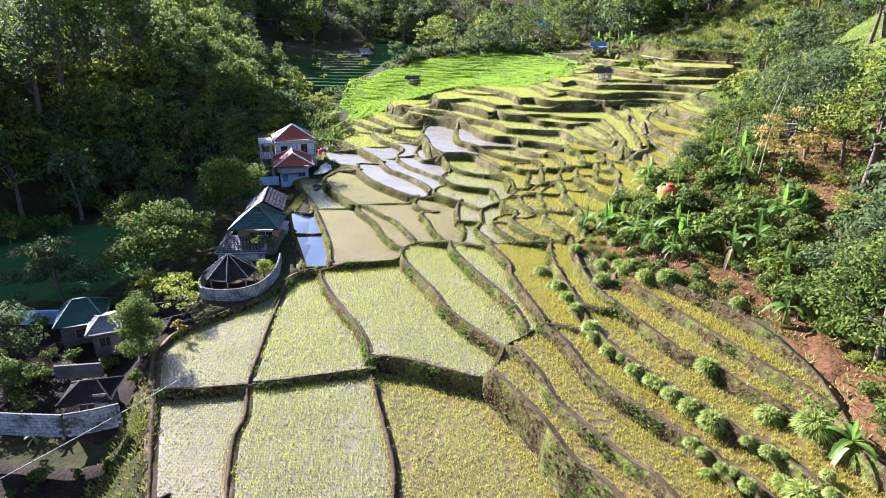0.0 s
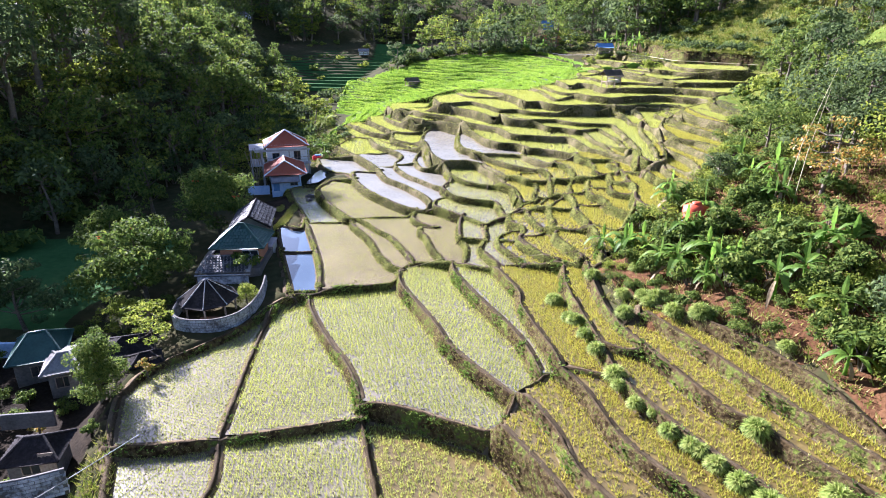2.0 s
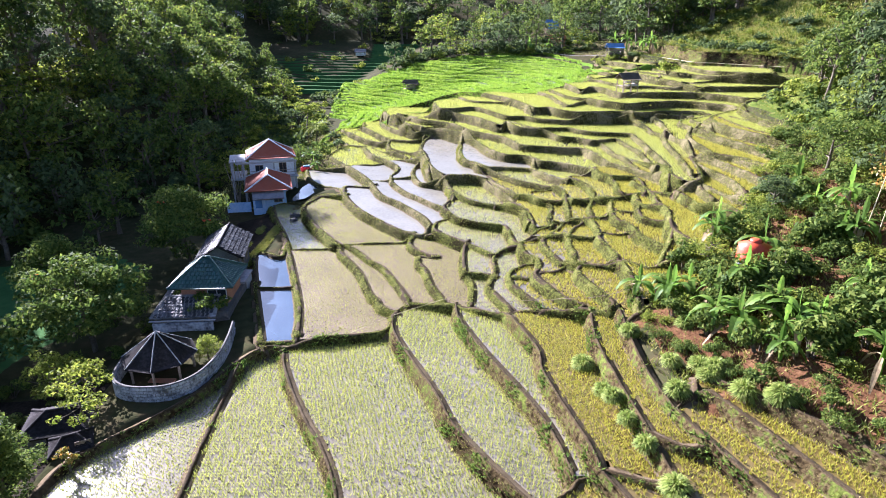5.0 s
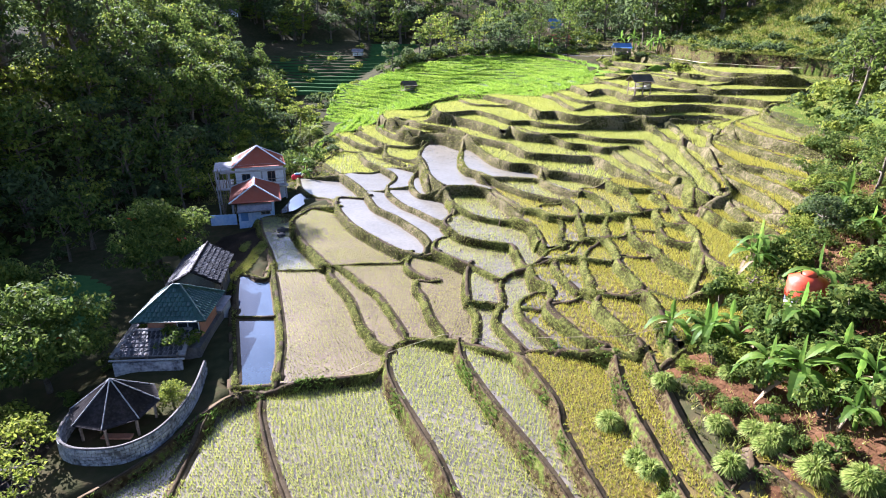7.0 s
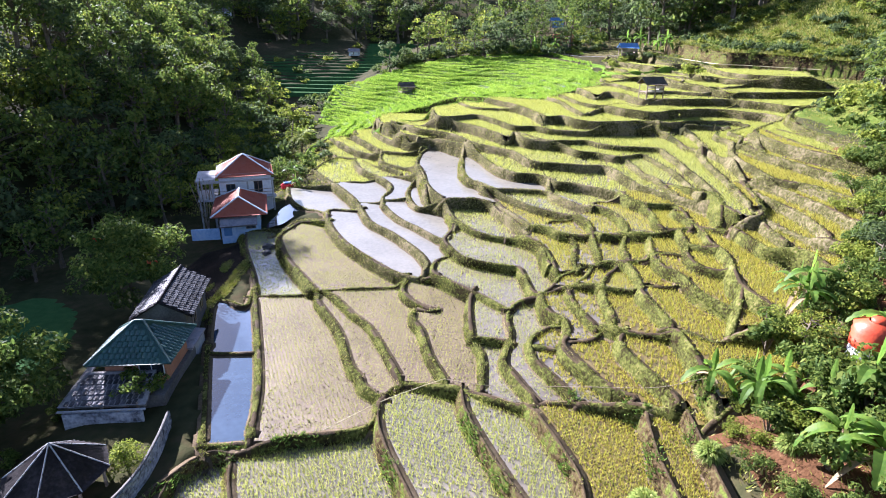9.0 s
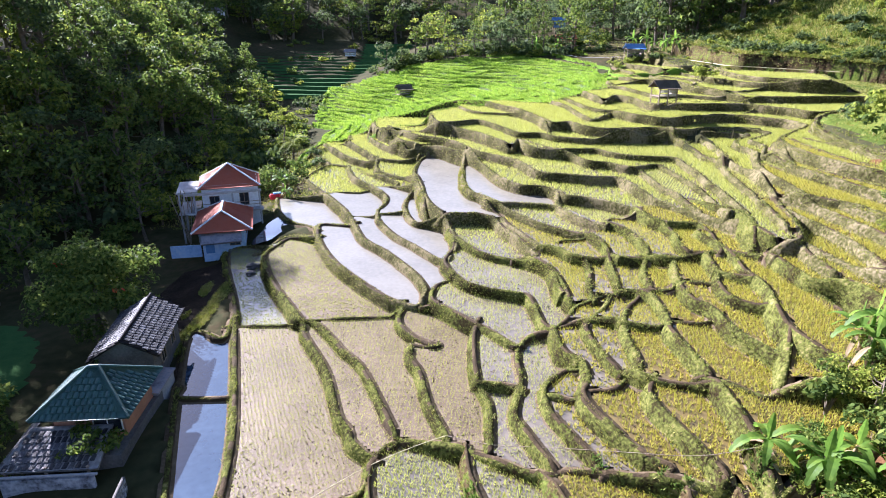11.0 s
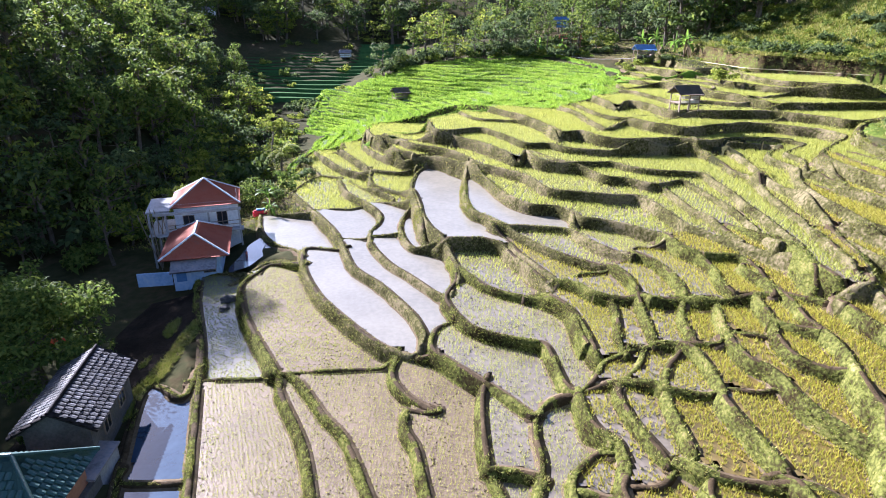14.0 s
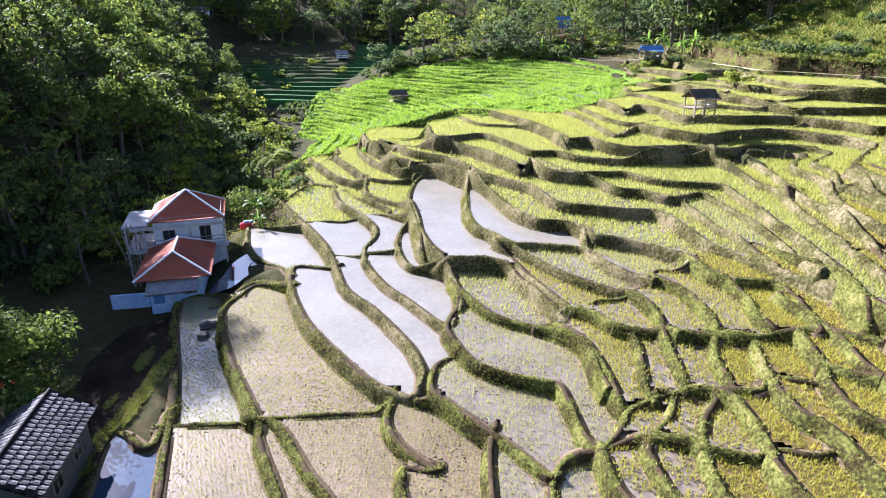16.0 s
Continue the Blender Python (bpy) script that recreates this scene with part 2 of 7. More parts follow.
def ground(x, y):
    """The height of the natural ground: valley floor, forest hills and the terraced hillside."""
    x, y = np.asarray(x, float), np.asarray(y, float)
    z = slope(x, y)
    # valley floor beside the village, falling to the meadow
    floor = np.interp(y, [0, 44, 73, 95, 124, 167, 240], [-2.9, -2.3, -2.2, -1.1, 0.4, 3.2, 13.0])
    w = smooth01((np.interp(y, [17, 33, 40], [-12.6, -19.0, -19.6]) - x) / np.interp(y, [33, 45], [2.6, 6.5]))
    z = z * (1 - w) + floor * w
    # the shaded forest hill beyond the meadow
    foot = foot_of_hill(y)
    up = np.maximum(0, foot - x)
    tall = np.interp(y, [0, 80, 112, 138, 162, 190, 260], [44, 40, 37, 40, 47, 47, 40])
    steep = np.interp(y, [0, 95, 120, 175, 230], [0.8, 0.82, 0.85, 0.82, 0.75])
    z = z + tall * (1 - np.exp(-up * steep / tall)) + np.where(up > 0, np.minimum(up / 11, 1) * 1.1 * waves(x, y, 8), 0)
    # land past the green field, then the far hill
    z = z + np.clip(y - 169, 0, 80) * 0.045
    far = np.maximum(0, y - 244)
    z = z + 32 * (1 - np.exp(-far * 0.6 / 32))
    # the hill on the other side
    right = np.maximum(0, x - np.interp(y, [60, 86, 98, 110, 120, 136, 152], [38, 39, 49, 66, 64, 57, 50]))
    z = z + 50 * (1 - np.exp(-right * 0.55 / 50)) + np.where(right > 0, np.minimum(right / 8, 1) * 0.9 * waves(x, y, 6.5), 0)
    # a grassy bench above the upper terraces, with a bare soil face
    edge = bench_edge(y)
    z = z + 2.5 * smooth01((x - edge) / 1.1) * smooth01((y - 106) / 8) * smooth01((160 - y) / 12)
    return z


# ---- the earth ridges between the paddies: control points of smooth lines on the plan ----
RIDGES = []
RIMS = []  # (index into RIDGES, height) of the level terrace rims


def ridge(*points):
    RIDGES.append(np.array(points))


ridge((-11.9, 17.1), (-18.7, 33.2), (-19.2, 35.7), (-18.6, 38.0), (-15.2, 42.4), (-13.3, 46.7), (-12.0, 48.3), (-10.8, 48.1))
ridge((-17.8, 30.9), (-17.6, 30.5), (-12.0, 31.2), (-5.2, 32.8), (-4.7, 33.2))
ridge((-12.1, 31.1), (-11.4, 28.4), (-11.2, 25.5), (-8.9, 17.2))
ridge((-12.1, 31.3), (-13.1, 41.5), (-13.2, 46.5))
ridge((-10.8, 47.8), (-10.0, 45.3), (-8.0, 41.0), (-6.4, 38.2), (-5.3, 35.5), (-4.7, 33.2))
ridge((-4.7, 33.0), (-2.8, 25.5), (-2.4, 23.0), (-2.2, 17.2))
ridge((-4.8, 33.7), (-2.3, 33.2), (2.3, 31.1), (3.5, 31.8), (4.0, 33.0), (5.3, 33.7), (5.7, 34.3), (6.6, 34.4))
ridge((2.7, 30.9), (4.9, 26.5), (6.1, 22.8), (7.1, 21.4), (9.1, 17.2))
ridge((4.1, 32.9), (4.9, 31.3), (5.6, 29.2), (5.9, 27.3), (6.6, 25.5), (8.5, 22.1), (9.4, 20.9), (10.6, 17.1))
ridge((6.6, 34.1), (7.5, 32.0), (8.6, 27.4), (11.8, 22.6), (12.3, 21.4), (13.1, 20.0), (14.2, 17.1))
ridge((9.3, 47.8), (8.8, 44.1), (8.9, 39.5), (9.4, 33.1), (9.9, 30.6), (11.4, 27.0), (13.1, 24.0), (13.7, 22.4), (14.6, 21.4), (16.1, 17.1))
ridge((6.6, 34.3), (9.4, 32.9))
ridge((9.2, 35.6), (10.2, 34.7), (11.3, 34.5))
ridge((10.8, 46.9), (10.5, 43.3), (10.4, 39.9), (10.7, 37.0), (11.5, 34.1), (13.2, 28.9), (14.2, 27.6), (14.9, 25.8), (17.0, 22.0), (18.4, 17.2))
ridge((10.7, 37.0), (12.1, 37.8), (13.1, 36.0), (16.6, 26.4), (17.4, 24.7), (17.7, 23.3), (18.0, 22.9))
ridge((-10.8, 48.0), (-8.3, 48.9), (-4.3, 49.8), (-3.7, 51.7), (-2.6, 52.9), (0.1, 52.0), (3.4, 49.8), (5.8, 49.3), (8.6, 48.3), (10.9, 46.9))
ridge((-3.7, 51.9), (-3.8, 51.3), (-3.3, 48.3), (-0.8, 42.3), (0.7, 38.2), (4.0, 33.0))
ridge((0.7, 51.8), (0.9, 49.6), (2.2, 45.6), (4.8, 38.9), (5.6, 34.2))
ridge((3.6, 49.7), (4.1, 49.2), (5.4, 44.6), (5.4, 41.7), (6.5, 35.8), (6.6, 34.3))
ridge((-10.1, 48.8), (-11.2, 54.3), (-14.4, 64.5), (-16.3, 70.2), (-19.1, 76.8), (-21.2, 82.2), (-24.8, 85.3))
ridge((-12.5, 48.8), (-17.7, 64.7), (-15.2, 64.3), (-15.4, 67.1))
ridge((-15.7, 58.6), (-15.4, 57.7), (-12.4, 57.7))
ridge((-12.9, 49.6), (-12.6, 48.8), (-11.7, 48.7), (-10.0, 49.0), (-10.0, 49.2), (-10.3, 49.9))
ridge((-15.3, 65.9), (-10.5, 66.0))
ridge((-3.6, 51.8), (-4.8, 52.9), (-5.2, 54.0), (-5.9, 55.2), (-7.3, 59.5), (-9.5, 63.9), (-10.1, 65.7), (-14.1, 72.9), (-15.9, 77.5), (-16.1, 79.2), (-15.6, 81.0), (-14.8, 82.7), (-11.7, 81.4))
ridge((-2.8, 52.6), (-2.7, 52.7), (-2.8, 53.5), (-5.1, 59.3), (-6.6, 61.5), (-9.0, 65.2), (-10.4, 65.7), (-10.8, 66.2))
ridge((-9.1, 65.7), (-3.7, 66.1), (-3.4, 67.0))
ridge((-1.6, 67.0), (-2.2, 66.4), (-3.3, 67.0), (-4.3, 67.8), (-5.6, 69.4), (-8.4, 73.4), (-9.8, 75.9), (-11.3, 79.5), (-12.3, 83.2), (-12.0, 84.8), (-8.6, 84.0))
ridge((-21.0, 108.6), (-17.8, 103.2), (-11.9, 91.8), (-9.8, 87.0), (-7.8, 80.4), (-6.7, 78.2), (-5.0, 75.9), (-2.6, 71.5), (-1.8, 69.4), (-1.5, 68.1), (-1.6, 67.0))
ridge((-13.1, 109.4), (-11.3, 101.7), (-8.1, 95.9), (-6.4, 92.0), (-6.2, 89.1), (-6.7, 86.6), (-6.3, 83.4), (-4.5, 79.2), (-2.8, 76.7), (-0.1, 72.4), (0.2, 72.4), (0.3, 72.8))
ridge((-9.0, 108.5), (-8.9, 108.4), (-8.2, 101.9), (-5.5, 98.3), (-3.4, 96.0), (-2.5, 91.3), (-2.0, 86.5), (-1.1, 82.8), (0.2, 79.8), (0.9, 75.8), (0.8, 74.6))
ridge((-2.8, 92.3), (-3.1, 92.2), (-4.0, 89.7), (-4.0, 86.5), (-3.3, 83.2), (-2.4, 81.6), (-0.6, 81.2))
ridge((-24.8, 99.2), (-16.7, 96.1), (-13.6, 95.6))
ridge((-13.5, 96.1), (-9.8, 95.5), (-8.7, 96.3), (-5.9, 95.7), (-2.7, 92.6))
ridge((-9.3, 86.3), (-6.6, 85.6), (-4.1, 85.8), (-4.0, 85.8), (-3.9, 85.3))
ridge((-17.6, 80.7), (-15.5, 83.3), (-12.7, 82.0), (-11.9, 81.9), (-11.6, 81.4))
ridge((-19.9, 97.4), (-18.7, 92.8), (-17.5, 89.9), (-15.8, 87.5), (-13.5, 85.5), (-12.2, 83.2))
ridge((-3.0, 67.0), (-3.3, 64.9), (-2.8, 63.4), (-1.9, 62.2), (-0.9, 61.3))
ridge((-1.9, 66.4), (-1.7, 66.1), (-0.8, 66.0))
ridge((0.3, 69.6), (-0.6, 68.9), (-1.0, 67.7), (-1.0, 66.3), (-0.1, 65.0), (2.4, 62.0), (3.9, 59.9), (4.2, 59.9))
ridge((0.5, 69.7), (1.4, 68.0), (2.8, 67.0), (4.9, 66.1), (5.6, 65.6), (5.9, 61.8), (6.4, 60.9))
ridge((0.7, 77.5), (0.7, 75.1), (0.2, 73.6), (-0.1, 71.9), (0.5, 69.7))
ridge((0.4, 78.4), (0.6, 77.6), (1.8, 74.8), (3.3, 72.6), (7.3, 69.5), (7.9, 62.8))
ridge((6.4, 60.9), (5.2, 61.0), (4.2, 59.9), (3.9, 58.3), (3.9, 56.5), (3.2, 53.6), (3.5, 52.3), (4.5, 49.5))
ridge((6.4, 60.9), (6.4, 58.3), (7.2, 56.5), (6.3, 56.6), (5.5, 55.9), (4.9, 55.1), (4.8, 54.2), (4.9, 53.2), (5.2, 52.2), (6.3, 49.6), (6.3, 49.1))
ridge((-2.3, 61.4), (-2.3, 59.9), (-1.7, 58.4), (-1.1, 55.3), (-0.1, 52.4))
ridge((-0.8, 61.6), (-0.6, 61.5), (-0.8, 61.1), (-2.3, 61.4), (-2.3, 60.9))
ridge((2.0, 63.2), (1.6, 61.3), (1.5, 57.2), (2.0, 54.7), (1.8, 51.4))
ridge((1.5, 57.5), (1.5, 56.7), (1.6, 56.4), (2.8, 56.2), (3.7, 55.8), (3.9, 55.6), (3.8, 55.4))
ridge((5.1, 54.5), (6.0, 54.0), (6.6, 53.9))
ridge((7.0, 57.3), (7.2, 56.9), (7.2, 55.3), (6.6, 53.7), (7.6, 50.6))
ridge((6.5, 60.7), (7.8, 61.0), (8.4, 60.8), (8.1, 60.0), (8.1, 58.7), (8.2, 57.7), (8.8, 55.2))
ridge((6.5, 60.7), (7.5, 61.7), (8.1, 62.7), (8.8, 63.1), (11.0, 63.5))
ridge((9.8, 63.5), (10.3, 63.3), (9.6, 61.8), (8.4, 60.8))
ridge((5.3, 71.3), (5.9, 71.5), (6.5, 70.8), (7.5, 68.9), (7.6, 67.1), (7.5, 65.7), (7.6, 64.5))
ridge((7.4, 72.1), (8.5, 71.1), (9.2, 69.8), (10.0, 69.1), (10.1, 67.7), (9.3, 64.0), (9.4, 63.2))
ridge((11.2, 73.2), (11.7, 71.3), (11.7, 69.0), (11.0, 63.5))
ridge((7.5, 72.1), (11.1, 72.9))
ridge((3.9, 82.1), (4.8, 80.1), (5.7, 76.8), (7.4, 72.1))
ridge((4.5, 82.1), (5.0, 81.6), (6.4, 78.8), (7.9, 76.4), (9.4, 74.7), (11.2, 73.2), (12.7, 73.8))
ridge((10.6, 82.2), (10.2, 79.4), (10.7, 77.0), (11.7, 75.0), (12.7, 73.8))
ridge((12.8, 74.2), (13.4, 74.8), (15.1, 74.7))
ridge((9.5, 69.4), (10.0, 69.1), (11.8, 68.3), (12.1, 67.8))
ridge((13.0, 74.2), (13.9, 72.3), (14.2, 69.7), (14.0, 67.0))
ridge((15.8, 77.0), (15.8, 73.4), (16.6, 71.6), (16.7, 69.7), (16.2, 67.6), (16.4, 66.2))
ridge((11.6, 67.5), (11.8, 68.0), (12.0, 67.9), (14.0, 67.0), (15.3, 66.2), (18.1, 65.8), (20.0, 63.7), (20.2, 63.7))
ridge((13.5, 67.4), (13.8, 67.0), (13.1, 65.2), (12.8, 62.7))
ridge((15.2, 66.6), (15.4, 66.5), (14.6, 63.5), (14.3, 60.6), (14.8, 59.6), (15.0, 58.5), (15.1, 56.2), (16.0, 54.0))
ridge((16.7, 66.0), (17.2, 66.1), (17.3, 65.8), (16.8, 62.8), (16.4, 61.9), (16.2, 59.6), (17.6, 58.1))
ridge((17.0, 71.4), (18.8, 70.9), (18.8, 68.6), (18.2, 65.6))
ridge((11.0, 63.5), (13.8, 62.4), (14.4, 63.1), (16.2, 62.1))
ridge((16.8, 62.8), (18.0, 61.5))
ridge((12.2, 62.7), (11.1, 61.5), (10.4, 60.2), (10.0, 58.4), (9.8, 55.1))
ridge((12.2, 62.7), (12.6, 61.7), (12.5, 58.9), (12.2, 57.7), (12.5, 53.3))
ridge((8.4, 60.8), (9.0, 60.6), (10.0, 60.0), (10.2, 59.5), (11.9, 58.8), (12.6, 58.9), (13.8, 58.3), (15.0, 58.5))
ridge((20.0, 75.4), (20.6, 72.6), (21.0, 68.4), (20.4, 66.2), (20.6, 63.8))
ridge((14.5, 74.7), (15.1, 74.7), (15.9, 75.3), (16.1, 75.6), (16.0, 75.8))
ridge((-11.8, 127.4), (-9.1, 117.8), (-6.5, 112.8), (-4.3, 111.6), (1.1, 107.2), (1.1, 106.6))
ridge((-19.5, 125.6), (-15.8, 116.7), (-12.7, 111.1), (-9.5, 108.0), (-5.3, 105.5), (-3.4, 106.0), (-3.2, 105.6))
ridge((-16.8, 120.3), (-14.9, 120.6), (-9.2, 108.1))
ridge((-17.6, 102.7), (-17.8, 103.2), (-16.4, 110.5), (-13.1, 109.4))
ridge((33.7, 123.7), (35.2, 115.0), (37.8, 102.8), (36.4, 101.1))
ridge((12.1, 38.0), (12.7, 38.7), (15.3, 34.9), (16.3, 33.0), (17.8, 29.0), (18.2, 26.8), (18.4, 24.6), (18.0, 21.8), (17.5, 21.4))
ridge((-20.6, 108.4), (-21.2, 108.7), (-21.0, 113.1), (-20.3, 119.8), (-19.5, 125.6), (-14.9, 126.1), (-11.8, 127.8), (-10.0, 131.9), (-3.0, 132.1), (1.8, 133.0), (6.6, 126.9), (11.5, 121.6), (14.0, 120.4), (16.5, 119.9), (23.6, 121.9), (25.6, 123.7), (29.4, 126.2), (32.5, 126.2), (33.8, 123.6))
ridge((10.9, 45.3), (13.4, 46.7), (18.6, 48.1), (18.6, 48.5))
ridge((17.8, 48.0), (24.7, 57.5), (29.1, 61.1), (33.5, 65.5), (34.2, 72.7), (34.5, 80.0), (36.4, 87.3), (40.8, 93.3))
ridge((-2.0, 121.6), (4.4, 128.0), (10.2, 131.6), (17.5, 133.8), (24.7, 133.1), (32.0, 130.9), (40.7, 129.5))
ridge((18.9, 69.2), (18.7, 69.4), (18.1, 69.2), (18.6, 65.0), (18.2, 62.5), (18.2, 59.8), (16.9, 55.1), (17.5, 51.4))
ridge((20.3, 63.5), (20.2, 60.9), (20.4, 58.4), (20.4, 55.4), (19.8, 53.3), (18.6, 51.1))
ridge((20.3, 60.5), (20.3, 59.3), (21.5, 58.0), (21.7, 56.1), (21.3, 53.9), (20.8, 52.2), (19.4, 49.8), (17.5, 48.2), (17.3, 47.8))
ridge((22.1, 63.7), (22.4, 60.4), (23.0, 57.3), (23.8, 56.6), (24.4, 54.9))
ridge((24.0, 71.0), (24.1, 70.9), (22.1, 63.8), (20.3, 63.5), (20.2, 62.9))
ridge((20.8, 71.4), (21.0, 71.4), (21.0, 71.2), (20.6, 67.5), (20.0, 65.1), (19.6, 64.4))
ridge((24.5, 70.4), (26.0, 67.5), (27.0, 66.4), (27.6, 63.5), (27.9, 60.2))
ridge((9.2, 55.1), (10.2, 53.9), (12.6, 52.9), (14.5, 51.4), (17.1, 55.4), (17.0, 55.8))
ridge((6.8, 54.4), (8.0, 54.1), (9.2, 55.1), (9.4, 55.0))
ridge((7.2, 55.7), (6.5, 53.1), (8.1, 49.6), (9.0, 48.7), (8.9, 48.5))
ridge((10.2, 54.2), (9.5, 52.5), (10.6, 48.0), (10.5, 47.3))
ridge((12.0, 53.6), (12.5, 53.1), (12.4, 49.7), (11.7, 45.9))
ridge((14.5, 51.4), (15.5, 51.5), (18.5, 50.9), (18.9, 51.1), (19.1, 51.8))
ridge((21.4, 58.8), (21.8, 63.9), (22.0, 64.0))
ridge((23.2, 58.0), (23.5, 58.4), (24.2, 63.1), (23.8, 68.2))
ridge((25.2, 58.3), (25.7, 62.3), (24.9, 70.3), (24.8, 70.4))
ridge((27.3, 59.9), (26.3, 67.9), (26.2, 68.0))
ridge((29.9, 61.7), (27.4, 78.3))
ridge((31.6, 63.6), (29.0, 73.5), (28.5, 80.3))
ridge((33.2, 65.4), (30.1, 74.3), (30.4, 82.7))
ridge((33.9, 67.5), (31.5, 74.3), (32.1, 83.9))
ridge((34.4, 69.2), (34.7, 69.4), (33.5, 73.5), (34.1, 78.3), (33.6, 83.8))
ridge((-16.0, 111.1), (-19.7, 118.8), (-20.0, 118.9))
ridge((-5.4, 96.0), (-5.5, 96.7), (-10.1, 103.5), (-11.7, 106.8), (-12.2, 107.2))
ridge((15.1, 120.4), (11.3, 131.9), (11.2, 132.0))
ridge((17.2, 120.3), (15.4, 127.9), (15.2, 133.5), (15.0, 133.5))
ridge((19.0, 120.8), (18.6, 124.7), (19.2, 129.5), (18.3, 134.3), (18.8, 134.9))
ridge((21.7, 121.5), (21.4, 134.3), (22.6, 134.7))
ridge((24.9, 123.1), (24.0, 128.7), (24.9, 133.5), (25.5, 133.8))
ridge((27.0, 125.1), (27.4, 132.7))
ridge((31.2, 126.8), (29.6, 131.9))
ridge((40.9, 102.8), (40.3, 103.4), (37.9, 107.9), (37.2, 108.1))
ridge((35.4, 115.6), (36.1, 115.9), (35.9, 119.9), (34.7, 124.3), (34.0, 124.2))
ridge((33.5, 125.6), (33.9, 126.3), (31.8, 131.2))
ridge((40.8, 112.4), (40.3, 113.2), (35.0, 130.4))
ridge((40.8, 118.1), (40.3, 119.0), (39.4, 123.1), (39.2, 130.3), (39.6, 131.1))
ridge((-20.5, 116.4), (-22.0, 119.9), (-22.4, 123.1), (-20.2, 127.9), (-20.4, 134.3), (-19.6, 138.3), (-20.5, 140.7), (-24.8, 146.3))
ridge((-18.2, 126.3), (-16.8, 137.5), (-18.6, 141.5), (-24.8, 150.0))
ridge((-16.4, 126.3), (-14.4, 132.7), (-15.6, 138.3), (-18.0, 143.1), (-24.8, 152.3))
ridge((-11.6, 128.7), (-16.0, 143.1), (-24.8, 154.9))
ridge((-10.4, 131.1), (-12.4, 137.5), (-13.3, 145.3), (-20.5, 151.7), (-24.5, 159.0), (-24.8, 159.3))
ridge((-9.0, 132.3), (-9.2, 139.9), (-11.1, 145.5), (-18.8, 154.3), (-24.5, 163.1), (-24.8, 163.4))
ridge((-2.3, 132.5), (-10.6, 147.9), (-17.3, 155.1), (-24.8, 166.1))
ridge((0.1, 133.5), (-0.1, 137.5), (-5.3, 141.9), (-9.1, 150.3), (-16.5, 156.6), (-21.2, 164.7), (-24.8, 168.4))
ridge((3.6, 131.8), (4.0, 132.7), (4.5, 135.9), (2.7, 139.9), (-3.4, 146.3), (-8.5, 153.7), (-15.5, 159.1), (-20.0, 168.7))
ridge((6.5, 129.9), (6.5, 134.3), (4.3, 140.1), (-13.4, 160.7), (-17.8, 168.7))
ridge((8.9, 131.1), (5.1, 141.9), (-12.2, 161.5), (-16.4, 168.7))
ridge((10.3, 131.9), (7.9, 144.7), (-0.5, 149.5), (-11.7, 162.7), (-15.1, 168.7))
ridge((12.1, 132.7), (11.8, 140.7), (9.2, 147.1), (6.3, 149.5), (-0.5, 152.8), (-10.4, 163.1), (-13.6, 168.7))
ridge((16.9, 134.0), (13.9, 140.8), (11.7, 149.5), (2.3, 154.3), (-3.7, 160.8), (-9.3, 164.7), (-11.4, 168.7))
ridge((19.2, 134.3), (17.3, 139.9), (17.6, 145.5), (13.9, 153.3), (10.7, 155.5), (6.7, 154.2), (4.3, 155.1), (-8.4, 168.7))
ridge((22.3, 133.7), (23.6, 136.7), (22.8, 139.9), (15.2, 154.3), (9.1, 158.4), (5.1, 157.9), (3.5, 158.6), (-6.1, 168.7))
ridge((25.6, 133.1), (24.5, 139.9), (17.3, 155.1), (6.6, 162.3), (0.8, 168.7))
ridge((27.5, 133.0), (22.3, 153.5), (20.3, 158.2), (17.1, 161.0), (13.1, 160.6), (9.9, 161.9), (3.8, 168.7))
ridge((29.0, 132.2), (27.8, 139.1), (28.4, 146.3), (21.5, 159.9), (16.3, 164.0), (9.9, 164.2), (5.8, 168.7))
ridge((30.7, 131.5), (29.6, 136.7), (30.8, 141.5), (30.4, 146.3), (24.3, 164.0), (22.7, 165.8), (18.7, 165.5), (11.1, 168.7))
ridge((32.1, 131.4), (32.3, 131.9), (32.3, 146.3), (33.9, 151.9), (32.3, 155.6), (23.5, 168.7))
ridge((36.6, 130.4), (34.2, 142.3), (36.0, 147.9), (35.6, 151.9), (33.9, 155.9), (25.5, 168.7))
ridge((40.2, 129.8), (36.5, 139.9), (38.1, 145.5), (36.5, 153.5), (27.4, 168.7))
ridge((40.9, 144.6), (40.3, 144.9), (37.1, 159.4), (30.6, 168.7))
ridge((40.9, 149.1), (40.3, 149.6), (40.3, 154.5), (40.8, 155.4))
ridge((40.8, 156.8), (40.3, 157.5), (38.7, 161.8), (33.4, 168.7))
ridge((40.8, 162.3), (40.3, 162.7), (35.6, 168.7))
ridge((37.1, 106.6), (34.6, 113.5), (34.0, 122.3))
ridge((-14.6, 120.7), (-14.3, 121.5), (-15.3, 126.3), (-15.5, 126.4))
ridge((-3.6, 106.9), (-3.7, 107.2), (-7.4, 111.1), (-10.0, 116.7), (-11.5, 122.3), (-10.9, 127.1), (-11.3, 128.0))
ridge((-2.1, 124.6), (0.6, 127.1), (1.6, 131.9), (2.6, 133.5), (4.0, 133.7))
